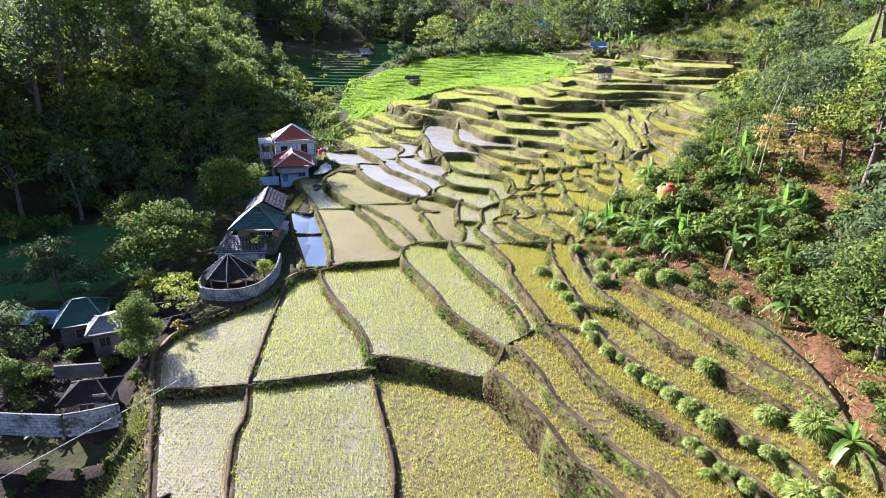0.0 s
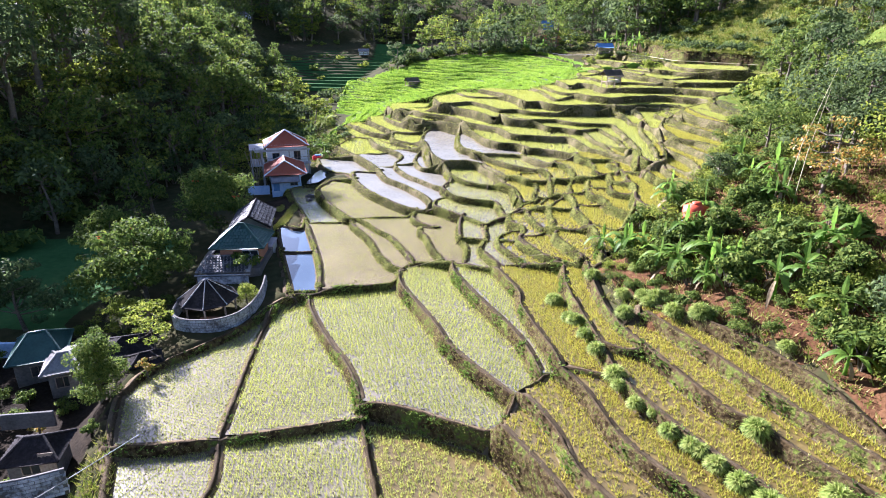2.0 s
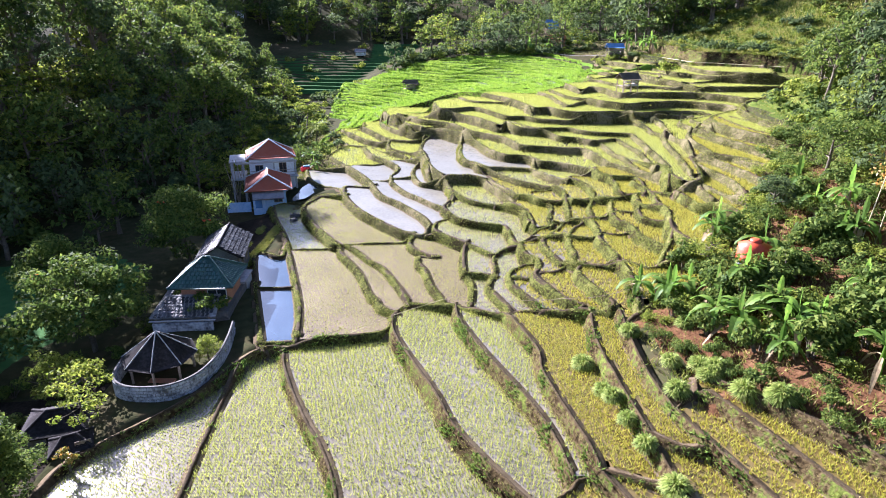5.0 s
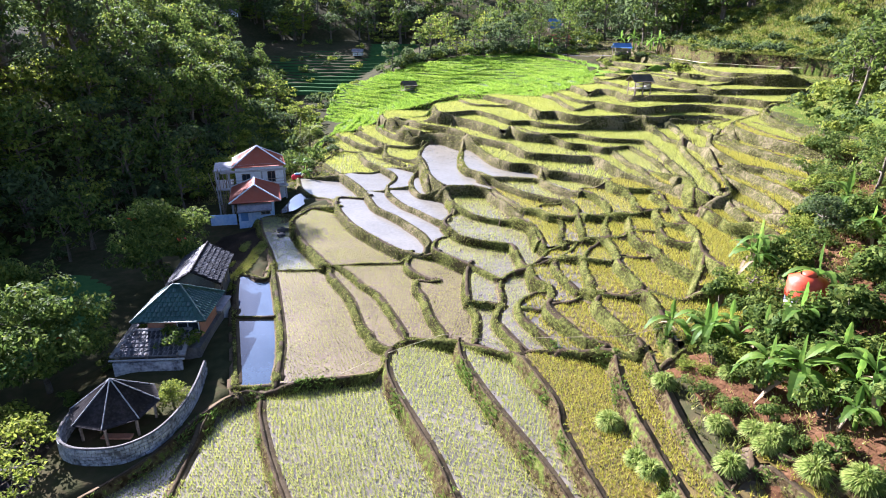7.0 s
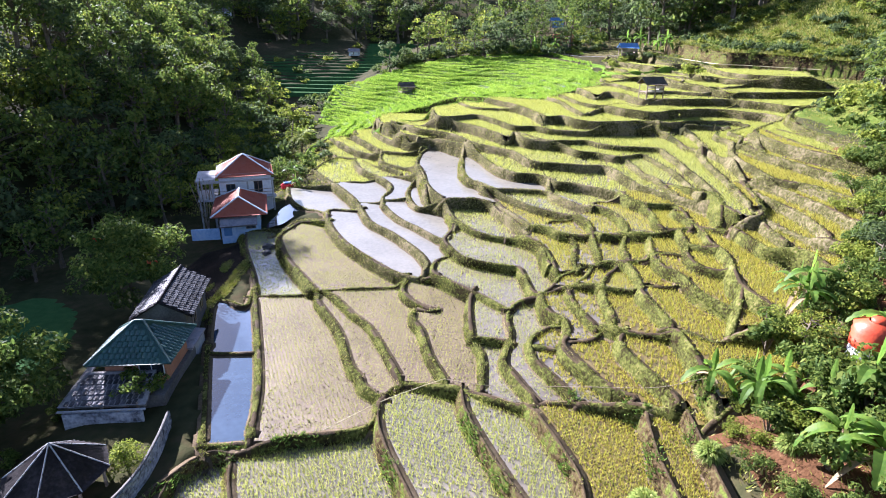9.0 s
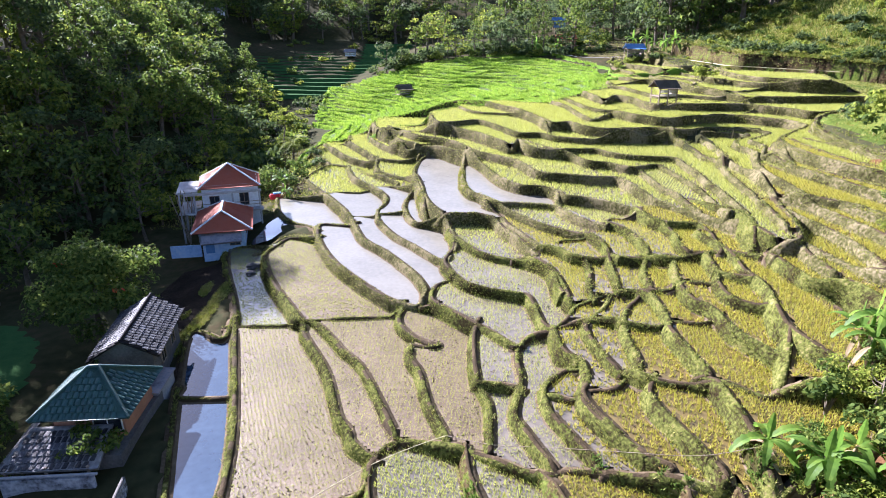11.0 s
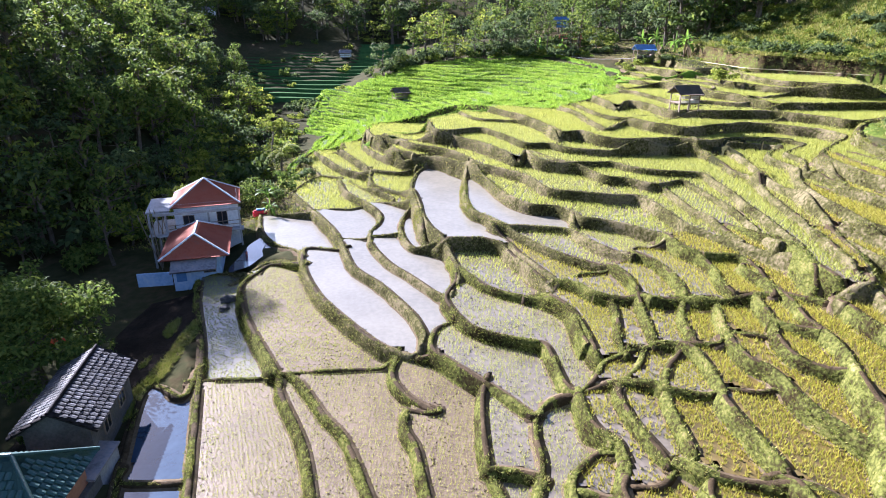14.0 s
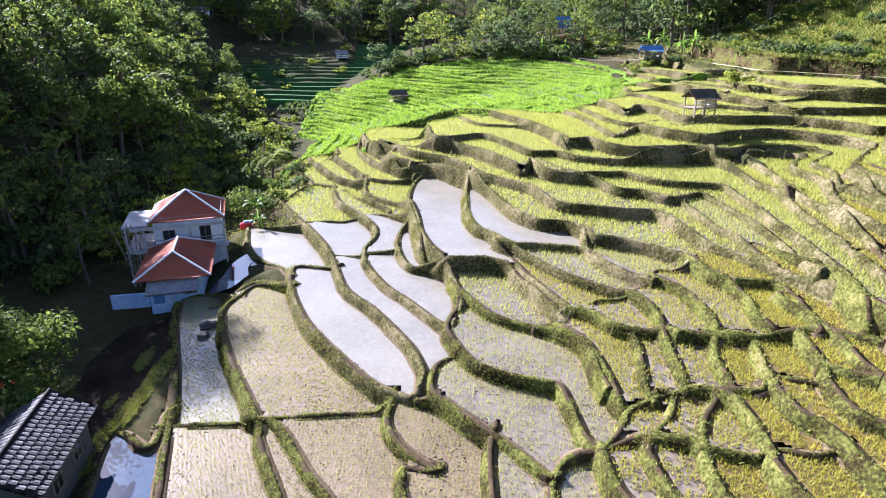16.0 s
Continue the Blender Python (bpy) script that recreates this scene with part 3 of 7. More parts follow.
# the edge of the green field, the outer edge of the upper terraces and the foot of the grassy bench
ridge((-10.6, 119.5), (-8.3, 117.8), (-3.2, 116.9), (2.5, 123.8), (6.8, 122.7), (15.6, 127.2), (18.2, 123.5), (21.3, 121.5), (24.0, 126.0), (26.7, 137.0), (29.0, 137.5), (34.0, 143.0), (41.0, 157.0))
ridge((36.4, 87.3), (40.8, 93.3), (46.5, 97.0), (51.5, 101.0), (54.4, 108.0), (54.6, 117.0))
ridge((54.6, 119.6), (50.0, 124.8), (46.3, 127.0), (45.5, 135.0), (45.5, 151.0), (41.0, 157.0))
ridge((-21.2, 82.2), (-18.6, 82.7), (-15.6, 81.0))
ridge((2.1, 93.0), (2.2, 96.0), (2.7, 99.4))
ridge((-2.3, 87.8), (-2.9, 92.0), (-3.4, 97.0), (-3.0, 103.0), (-1.8, 106.2))


def level_ridge(*points):
    """A terrace rim of known height (x, y, z), walked with the higher ground on its left-hand side."""
    ridge(*((x, y) for x, y, z in points))
    RIMS.append((len(RIDGES) - 1, np.array(points)))


level_ridge((-2.3, 87.8, 4.3), (-1.8, 83.2, 4.3), (-1.2, 81.1, 4.3), (0.4, 80.5, 4.3), (2.5, 80.4, 4.3), (3.6, 79.9, 4.3), (4.4, 79.1, 4.3), (5.1, 76.9, 4.3))
level_ridge((2.1, 93.4, 5.0), (2.0, 89.2, 5.0), (2.5, 85.7, 5.0), (3.6, 83.9, 5.0), (4.9, 81.6, 5.0), (6.8, 81.2, 5.0), (8.8, 80.7, 5.0), (9.9, 80.2, 5.0), (10.7, 78.6, 5.0))
level_ridge((-9.4, 118.0, 5.8), (-6.3, 110.8, 5.8), (-4.6, 106.9, 5.8), (-1.5, 105.9, 5.8), (1.0, 102.7, 5.8), (3.2, 98.3, 5.8), (4.5, 93.2, 5.8), (5.5, 88.7, 5.8), (6.4, 86.2, 5.8), (7.7, 84.5, 5.8), (9.4, 84.2, 5.8), (10.7, 82.2, 5.8), (11.0, 80.9, 5.8), (12.7, 80.1, 5.8), (14.3, 78.7, 5.8), (15.6, 77.0, 5.8), (16.3, 76.4, 5.8))
level_ridge((-8.3, 116.8, 6.6), (-5.7, 112.8, 6.6), (-3.5, 108.8, 6.6), (-0.2, 105.8, 6.6), (2.2, 102.2, 6.6), (3.7, 97.7, 6.6), (5.2, 95.7, 6.6), (7.1, 93.5, 6.6), (8.1, 91.8, 6.6), (9.0, 88.0, 6.6), (9.9, 86.6, 6.6), (12.0, 85.7, 6.6), (14.0, 84.9, 6.6), (16.6, 84.4, 6.6), (17.2, 81.9, 6.6), (17.4, 79.3, 6.6), (17.5, 76.9, 6.6), (18.1, 75.2, 6.6))
level_ridge((19.1, 85.9, 7.0), (19.0, 81.7, 7.0), (19.0, 79.0, 7.0), (19.4, 77.3, 7.0), (19.4, 74.7, 7.0))
level_ridge((10.3, 95.8, 7.3), (11.3, 93.6, 7.3), (13.5, 91.8, 7.3), (14.8, 88.6, 7.3), (16.3, 88.0, 7.3), (17.5, 86.6, 7.3), (18.5, 85.7, 7.3), (21.2, 87.0, 7.3), (21.4, 85.0, 7.3), (21.5, 81.9, 7.3), (21.6, 78.7, 7.3), (21.2, 75.2, 7.3), (20.7, 71.8, 7.3))
level_ridge((1.1, 107.7, 7.8), (4.1, 103.5, 7.8), (6.5, 98.2, 7.8), (7.6, 95.5, 7.8), (8.8, 98.4, 7.8), (9.4, 94.8, 7.8), (10.6, 93.3, 7.8), (13.5, 92.4, 7.8), (16.3, 92.3, 7.8), (17.5, 90.4, 7.8), (18.6, 89.3, 7.8), (19.9, 88.7, 7.8), (23.2, 87.7, 7.8), (23.1, 85.3, 7.8), (22.9, 81.5, 7.8), (22.4, 78.3, 7.8), (22.2, 75.8, 7.8), (21.8, 72.7, 7.8), (21.4, 70.0, 7.8))
level_ridge((25.6, 95.0, 8.2), (26.2, 91.4, 8.2), (25.6, 86.8, 8.2), (26.1, 84.5, 8.2), (24.8, 79.8, 8.2), (24.0, 75.9, 8.2), (23.4, 72.2, 8.2), (22.8, 69.5, 8.2))
level_ridge((-3.2, 116.3, 8.2), (-1.9, 117.0, 8.2), (-1.0, 109.2, 8.2), (1.1, 108.2, 8.3), (4.8, 109.6, 8.4), (7.2, 104.4, 8.4), (8.9, 99.5, 8.5), (11.4, 99.1, 8.6), (12.5, 97.2, 8.6), (14.3, 95.8, 8.6), (16.8, 95.0, 8.6), (19.8, 95.7, 8.6), (23.7, 95.4, 8.6), (27.3, 95.7, 8.6), (28.1, 92.8, 8.6), (27.9, 89.6, 8.6), (27.1, 86.0, 8.6), (26.0, 81.3, 8.6), (25.9, 79.8, 8.6), (25.8, 77.1, 8.6), (24.9, 73.1, 8.6), (24.1, 70.2, 8.6))
level_ridge((26.6, 93.2, 9.1), (29.1, 95.0, 9.1), (32.0, 94.5, 9.1), (32.8, 92.9, 9.1), (30.2, 90.0, 9.1), (29.2, 87.4, 9.1), (29.4, 85.0, 9.1), (28.3, 81.9, 9.1), (27.1, 79.5, 9.1), (26.1, 76.1, 9.1), (25.7, 72.6, 9.1))
level_ridge((2.5, 123.2, 8.6), (4.0, 117.5, 8.7), (5.4, 115.2, 8.7), (9.6, 113.3, 8.8), (11.2, 110.0, 8.9), (12.6, 103.8, 9.1), (13.1, 100.4, 9.1), (14.8, 101.2, 9.2), (15.5, 100.5, 9.3), (16.6, 97.3, 9.4), (18.6, 95.9, 9.5), (21.4, 96.1, 9.5), (24.0, 96.4, 9.5), (26.7, 94.6, 9.5), (29.7, 96.3, 9.5), (33.2, 95.7, 9.5), (34.7, 94.6, 9.5), (35.2, 92.9, 9.5), (32.3, 90.0, 9.5), (30.8, 88.2, 9.5), (30.8, 85.6, 9.5), (28.2, 80.6, 9.5), (29.2, 80.3, 9.5), (28.9, 78.0, 9.5), (28.8, 77.0, 9.5))
level_ridge((6.8, 122.1, 9.3), (8.7, 117.4, 9.4), (10.6, 113.1, 9.4), (12.1, 106.3, 9.5), (12.6, 99.6, 9.5))
level_ridge((15.6, 126.6, 9.8), (16.8, 127.3, 9.8), (16.1, 119.5, 9.8), (17.3, 113.6, 9.9), (17.3, 105.5, 9.9), (17.8, 100.6, 10.0), (19.6, 102.5, 10.1), (21.3, 104.5, 10.1), (22.5, 100.8, 10.2), (23.6, 99.3, 10.3), (25.5, 97.2, 10.4), (29.1, 98.8, 10.4), (32.6, 100.2, 10.4), (35.1, 99.4, 10.4), (36.7, 97.4, 10.4), (38.4, 95.7, 10.4), (38.7, 93.0, 10.4), (38.1, 91.4, 10.4), (34.3, 87.4, 10.4), (31.7, 84.6, 10.4), (30.4, 81.7, 10.4), (29.2, 78.6, 10.4), (28.4, 76.8, 10.4))
level_ridge((18.2, 120.6, 10.2), (18.6, 113.4, 10.3), (19.5, 106.6, 10.3), (21.4, 104.8, 10.5), (24.7, 106.2, 10.7), (24.9, 102.7, 10.8), (28.2, 104.2, 11.0), (31.0, 103.2, 11.3), (34.0, 103.1, 11.3), (36.8, 102.7, 11.3), (38.2, 101.0, 11.3), (40.1, 98.6, 11.3), (41.9, 95.7, 11.3), (49.8, 99.4, 11.3))
level_ridge((21.3, 120.4, 10.6), (21.5, 115.2, 10.6), (21.9, 110.6, 10.7), (24.4, 114.5, 10.8), (26.0, 111.0, 11.1), (25.8, 107.6, 11.2), (26.9, 104.2, 11.6), (31.1, 107.7, 12.0), (31.9, 105.3, 12.1), (35.0, 105.3, 12.1), (37.2, 103.8, 12.1), (40.3, 103.7, 12.1), (43.0, 103.2, 12.1), (47.4, 103.7, 12.1), (52.6, 103.3, 12.1))
level_ridge((26.7, 136.6, 10.9), (26.2, 130.1, 10.9), (26.1, 124.3, 11.0), (27.6, 121.7, 11.2), (28.2, 115.1, 11.5), (28.9, 109.9, 11.7), (32.3, 110.5, 12.1), (36.1, 107.4, 12.4), (39.9, 108.5, 12.4), (44.6, 110.8, 12.4), (52.4, 110.7, 12.4), (53.9, 106.6, 12.4))
level_ridge((29.0, 135.4, 11.7), (33.4, 140.8, 12.0), (34.5, 135.0, 12.2), (34.4, 128.0, 12.5), (36.2, 124.5, 12.6), (39.0, 120.4, 12.8), (40.5, 116.1, 13.0), (41.7, 112.0, 13.2), (43.8, 109.9, 13.2), (49.3, 106.7, 13.2), (54.4, 110.5, 13.2))
level_ridge((41.0, 156.3, 13.2), (41.6, 146.8, 13.4), (39.8, 133.2, 13.6), (45.5, 132.5, 13.7), (43.5, 122.0, 13.7), (42.8, 114.1, 13.8), (44.4, 111.0, 13.8), (49.2, 106.8, 13.8), (54.6, 116.8, 13.8))


# ---- cells between the ridges ----
CELL = 0.2
GX0, GX1, GY0, GY1 = -24.6, 55.0, 17.4, 168.8
NX, NY = round((GX1 - GX0) / CELL), round((GY1 - GY0) / CELL)


def cell_of(x, y):
    return np.clip(((np.asarray(x) - GX0) / CELL).astype(int), 0, NX - 1), np.clip(((np.asarray(y) - GY0) / CELL).astype(int), 0, NY - 1)


def find_cells():
    wall = np.zeros((NY, NX), bool)
    for p in RIDGES:
        a, b = p[0] - p[1], p[-1] - p[-2]
        e = 0.28 * (1 + max(0, p[:, 1].mean() - 65) / 44)
        q = curve_points(np.vstack([p[0] + a / np.linalg.norm(a) * e, p, p[-1] + b / np.linalg.norm(b) * e]), 0.09)
        i, j = ((q[:, 0] - GX0) / CELL).astype(int), ((q[:, 1] - GY0) / CELL).astype(int)
        for di in (0, 1):
            for dj in (0, 1):
                ok = (i + di < NX) & (j + dj < NY) & (i >= 0) & (j >= 0)
                wall[j[ok] + dj, i[ok] + di] = True
    for k, _ in RIMS:  # the rims run on until they meet another bank
        for end in (0, -1):
            p = RIDGES[k]
            d = p[0] - p[1] if end == 0 else p[-1] - p[-2]
            d = d / np.linalg.norm(d)
            for s in np.arange(0.7, 12.0, 0.1):
                e = p[end] + d * s
                i, j = int((e[0] - GX0) / CELL), int((e[1] - GY0) / CELL)
                if not (0 <= i < NX and 0 <= j < NY):
                    break
                if wall[j, i]:
                    RIDGES[k] = np.vstack([e[None], p] if end == 0 else [p, e[None]])
                    break
            for u in np.arange(0, s, 0.05):
                e = p[end] + d * u
                i, j = int((e[0] - GX0) / CELL), int((e[1] - GY0) / CELL)
                if 0 <= i < NX - 1 and 0 <= j < NY - 1:
                    wall[j:j + 2, i:i + 2] = True
    flat = np.where(wall, -1, 0).ravel().tolist()
    count = 0
    for s in range(len(flat)):
        if flat[s] == 0:
            count += 1
            stack, flat[s] = [s], count
            while stack:
                q = stack.pop()
                c = q % NX
                for r in (q - 1 if c else -1, q + 1 if c < NX - 1 else -1, q - NX, q + NX):
                    if 0 <= r < len(flat) and flat[r] == 0:
                        flat[r] = count
                        stack.append(r)
    return np.array(flat).reshape(NY, NX), count


CELLS, N_CELLS = find_cells()
MIDX, MIDY = np.meshgrid(GX0 + CELL * (np.arange(NX) + 0.5), GY0 + CELL * (np.arange(NY) + 0.5))
SLOPE = slope(MIDX, MIDY)
LEVEL = np.zeros(N_CELLS + 1)
AREA = np.zeros(N_CELLS + 1)
CENTRE = np.zeros((N_CELLS + 1, 2))
OPEN = set()  # cells that stay natural ground
for px, py in ((-24, 47), (-24, 22), (33, 33), (36, 44), (38.5, 73), (-23.3, 86), (-24, 109), (-24, 93), (52, 60), (53, 92), (54, 140), (48, 160)):
    ci, cj = cell_of(px, py)
    if CELLS[cj, ci] > 0:
        OPEN.add(int(CELLS[cj, ci]))
for c in range(1, N_CELLS + 1):
    m = CELLS == c
    AREA[c] = m.sum() * CELL * CELL
    LEVEL[c] = np.percentile(SLOPE[m], 25) - 0.08
    CENTRE[c] = MIDX[m].mean(), MIDY[m].mean()
    if CENTRE[c][1] > np.interp(CENTRE[c][0], [-22, -15, -6, 3, 19, 30, 42, 46, 49, 55], [166, 166, 164, 165, 160, 152, 148, 130, 122, 100]):
        OPEN.add(c)  # bushes and rough grass behind the field

# the treads that lie behind the level rims
votes = {}
for k, rim in RIMS:
    q = curve_points(rim, 0.3)
    t = np.gradient(q, axis=0)
    t /= np.linalg.norm(t, axis=1)[:, None] + 1e-9
    for d in (0.5, 0.8):
        i, j = cell_of(q[:, 0] - t[:, 1] * d, q[:, 1] + t[:, 0] * d)
        for c, z in zip(CELLS[j, i], q[:, 2]):
            if c > 0:
                votes.setdefault(int(c), []).append(z)
for c, zs in votes.items():
    if len(zs) > 8:
        LEVEL[c] = np.median(zs) - 0.13
ci, cj = cell_of(-0.3, 25.0)
LEVEL[CELLS[cj, ci]] = -1.1  # the brown paddy under the tall bank


def in_field(x, y):
    """Whether (x, y) lies in the field of bright green young rice behind the terraces."""
    return y > np.interp(x, [-22, -19, -11.6, -3, 1.7, 6.5, 11.5, 15, 20.4, 23, 26.3, 29.3, 31, 41], [124, 125, 126.5, 128, 128.5, 125.5, 120.6, 117.5, 120, 122, 127, 137, 170, 400])


GREEN = [c for c in range(1, N_CELLS + 1) if in_field(*CENTRE[c])]  # sloping beds under the young rice


def field_height(x, y):
    """The field of young rice climbs in low uneven steps."""
    s = slope(x, y) + 0.12 * waves(x, y, 7.0)
    k = s / 0.42
    return 0.42 * (np.floor(k) + smooth01((k - np.floor(k) - 0.8) / 0.2)) - 0.12 * waves(x, y, 7.0)


def side_level(x, y, nx, ny):
    """The level of what lies beside a ridge, looking outwards along (nx, ny)."""
    out = np.full(len(x), np.nan)
    for d in (0.45, 0.65, 0.95, 1.3):
        i, j = cell_of(x + nx * d, y + ny * d)
        c = CELLS[j, i]
        lv = np.where(np.isin(c, list(OPEN)), ground(x + nx * d, y + ny * d), np.where(np.isin(c, GREEN), field_height(x + nx * d, y + ny * d), LEVEL[np.maximum(c, 0)]))
        ok = np.isnan(out) & (c > 0)
        out[ok] = lv[ok]
    bad = np.isnan(out)
    out[bad] = (slope(x, y) - 0.2)[bad]
    return out


def soften(a, n):
    k = np.ones(n) / n
    return np.convolve(np.pad(a, n // 2, mode="edge"), k, "valid")[:len(a)]


def build_ridge(points):
    """An earth bund swept along its line: a dark trodden mud rim round the upper paddy, and a grassy flank that falls to the lower one."""
    far = points[:, 1].mean() > 84
    a, b = points[0] - points[1], points[-1] - points[-2]
    e = 0.28 * (1 + max(0, points[:, 1].mean() - 65) / 44)
    points = np.vstack([points[0] + a / np.linalg.norm(a) * e, points, points[-1] + b / np.linalg.norm(b) * e])
    q = curve_points(points, 0.5 if far else 0.28)
    if len(q) < 4:
        q = curve_points(points, 0.1)
    x, y = q[:, 0], q[:, 1]
    t = np.gradient(q, axis=0)
    t /= np.linalg.norm(t, axis=1)[:, None] + 1e-9
    nx, ny = -t[:, 1], t[:, 0]
    la, lb = soften(side_level(x, y, nx, ny), 5), soften(side_level(x, y, -nx, -ny), 5)
    rnd = np.array([[noise.noise((a * 0.9, b * 0.9, k * 7.3)) for k in range(4)] for a, b in q])
    fine = np.array([[noise.noise((a * 3.1, b * 3.1, k * 5.7)) for k in range(3)] for a, b in q])
    crest = soften(np.maximum(la, lb) + 0.15, 3) + 0.06 * rnd[:, 0] + 0.045 * fine[:, 0]
    grassy = y.mean() > 47 and not far  # overgrown right over the top
    half = (0.1 if far else 0.12 if grassy else 0.065) + 0.03 * rnd[:, 3] + 0.03 * fine[:, 1]
    rows = []
    for sgn, lv, k in ((1, la, 1), (-1, lb, 2)):
        dz = np.maximum(crest - lv, 0.1)
        drop = np.maximum(dz - 0.26, 0)
        w = 0.06 + 0.12 * np.minimum(drop, 0.12) / 0.12 + (0.2 + 0.14 * rnd[:, k]) * np.minimum(drop, 1.4)
        w = np.maximum(w, 0.05)
        prof = [(half, crest - 0.03), (half + 0.3 * w, crest - 0.12 * dz - 0.03), (half + 0.62 * w, crest - 0.45 * dz + 0.06 * fine[:, 2] * np.minimum(drop, 1)), (half + 0.88 * w, crest - 0.8 * dz + 0.05 * rnd[:, 3] * np.minimum(drop, 1)), (half + w, lv + 0.02), (np.maximum(half + w, 0.26) + 0.1, lv + 0.006), (np.maximum(half + w, 0.26) + 0.2, lv - 0.5)]
        rows.append([(x + sgn * nx * u, y + sgn * ny * u, z) for u, z in prof])
    line = rows[0][::-1] + [(x, y, crest + 0.03)] + rows[1]
    k = len(line)
    v = np.stack([np.stack(c, 1) for c in line], 1)  # samples x profile x 3
    # rounded ends that sink into the mud
    low = np.minimum(la, lb) - 0.3
    for end, sgn in ((0, -1), (-1, 1)):
        tip = v[end].copy()
        tip[:, :2] = q[end] + (tip[:, :2] - q[end]) * 0.4 + sgn * t[end] * 0.22
        tip[:, 2] = low[end]
        v = np.concatenate([tip[None], v] if end == 0 else [v, tip[None]])
    n = len(v)
    idx = np.arange(n * k).reshape(n, k)
    f = np.stack([idx[:-1, :-1], idx[1:, :-1], idx[1:, 1:], idx[:-1, 1:]], -1).reshape(-1, 4)
    straw = y.mean() > 74 or x.mean() > 21
    ob = raw("bund", v.reshape(-1, 3), f, M_FIELD_BANK if in_field(x.mean(), y.mean()) else M_BANK_STRAW if straw else M_BANK_EARTH if y.mean() < 47 else M_BANK, label="earth bund with a dark mud rim and a grassy flank between rice paddies", category="bund", group="paddy bunds", kind="structure")
    ob.data.materials.append(M_RIM)
    ob.data.materials.append(M_MARGIN)
    # the rim itself, and the side that meets the upper paddy, are bare mud
    mud = np.zeros((n - 1, k - 1), np.int32)
    mid = k // 2
    bare = np.concatenate([[1], rnd[:, 2] > 0.18, [1]])[:-1].astype(bool) if grassy else np.ones(n - 1, bool)
    mud[bare, mid - 1:mid + 1] = 1
    da, db = (np.concatenate([[0], soften(crest - lv, 9), [0]]) for lv in (la, lb))
    top = mid - 1 if grassy else mid
    mud[da[:-1] < 0.36, :top] = 1
    mud[db[:-1] < 0.36, k - 1 - top:] = 1
    mud[:, :2] = mud[:, -2:] = 2  # the wet margin at the foot
    if y.mean() > 80:
        mud[mud == 1] = 0
    if not in_field(x.mean(), y.mean()):
        ob.data.polygons.foreach_set("material_index", mud.ravel())
    return v, mud


GRASS_SEEDS = []
for pts in RIDGES:
    GRASS_SEEDS.append(build_ridge(pts))


def blades(name, base, height, width, lean, per, material, label, category, seed=1, spread=0.06):
    """Tufts of narrow blades, three-cornered, at the given places: one object."""
    r = np.random.RandomState(seed)
    n = len(base)
    if n == 0:
        return None
    b = np.repeat(base, per, axis=0)
    m = len(b)
    h = np.repeat(np.broadcast_to(height, n), per) * r.uniform(0.7, 1.15, m)
    a, a2 = r.uniform(0, 2 * np.pi, m), r.uniform(0, 2 * np.pi, m)
    b = b + np.stack([np.cos(a2) * spread * r.rand(m), np.sin(a2) * spread * r.rand(m), np.zeros(m)], 1)
    w = width * r.uniform(0.7, 1.3, m)
    side = np.stack([np.cos(a) * w / 2, np.sin(a) * w / 2, np.zeros(m)], 1)
    out = np.stack([np.cos(a2) * lean * h, np.sin(a2) * lean * h, h], 1)
    v = np.stack([b - side, b + side, b + out], 1).reshape(-1, 3)
    return raw(name, v, np.arange(m * 3).reshape(-1, 3), material, None, label, category, "", "stuff")


# ---- paddies ----
WATER_SPOTS = ((-16, 61.5, 2.2), (-13.3, 53.5, 2.2), (-6.3, 74.5, 2.6), (-16, 90, 3), (-8.7, 91, 2.4), (-5, 91.5, 2), (0, 93, 3.4), (5, 89, 3), (-2.2, 87.5, 2), (-3.3, 78.5, 1.6), (-17.4, 77.7, 3))


def kind_of(x, y):
    """What stands in the paddy whose middle is at (x, y): water, mud with seedlings, yellow or green rice."""
    if in_field(x, y):
        return "green"
    for wx, wy, r in WATER_SPOTS:
        if math.hypot(x - wx, y - wy) < r:
            return "water"
    if x < 2 and 48 < y < 91:
        return "mud"
    if x < -12 and y < 44:
        return "mud"
    return "rice"


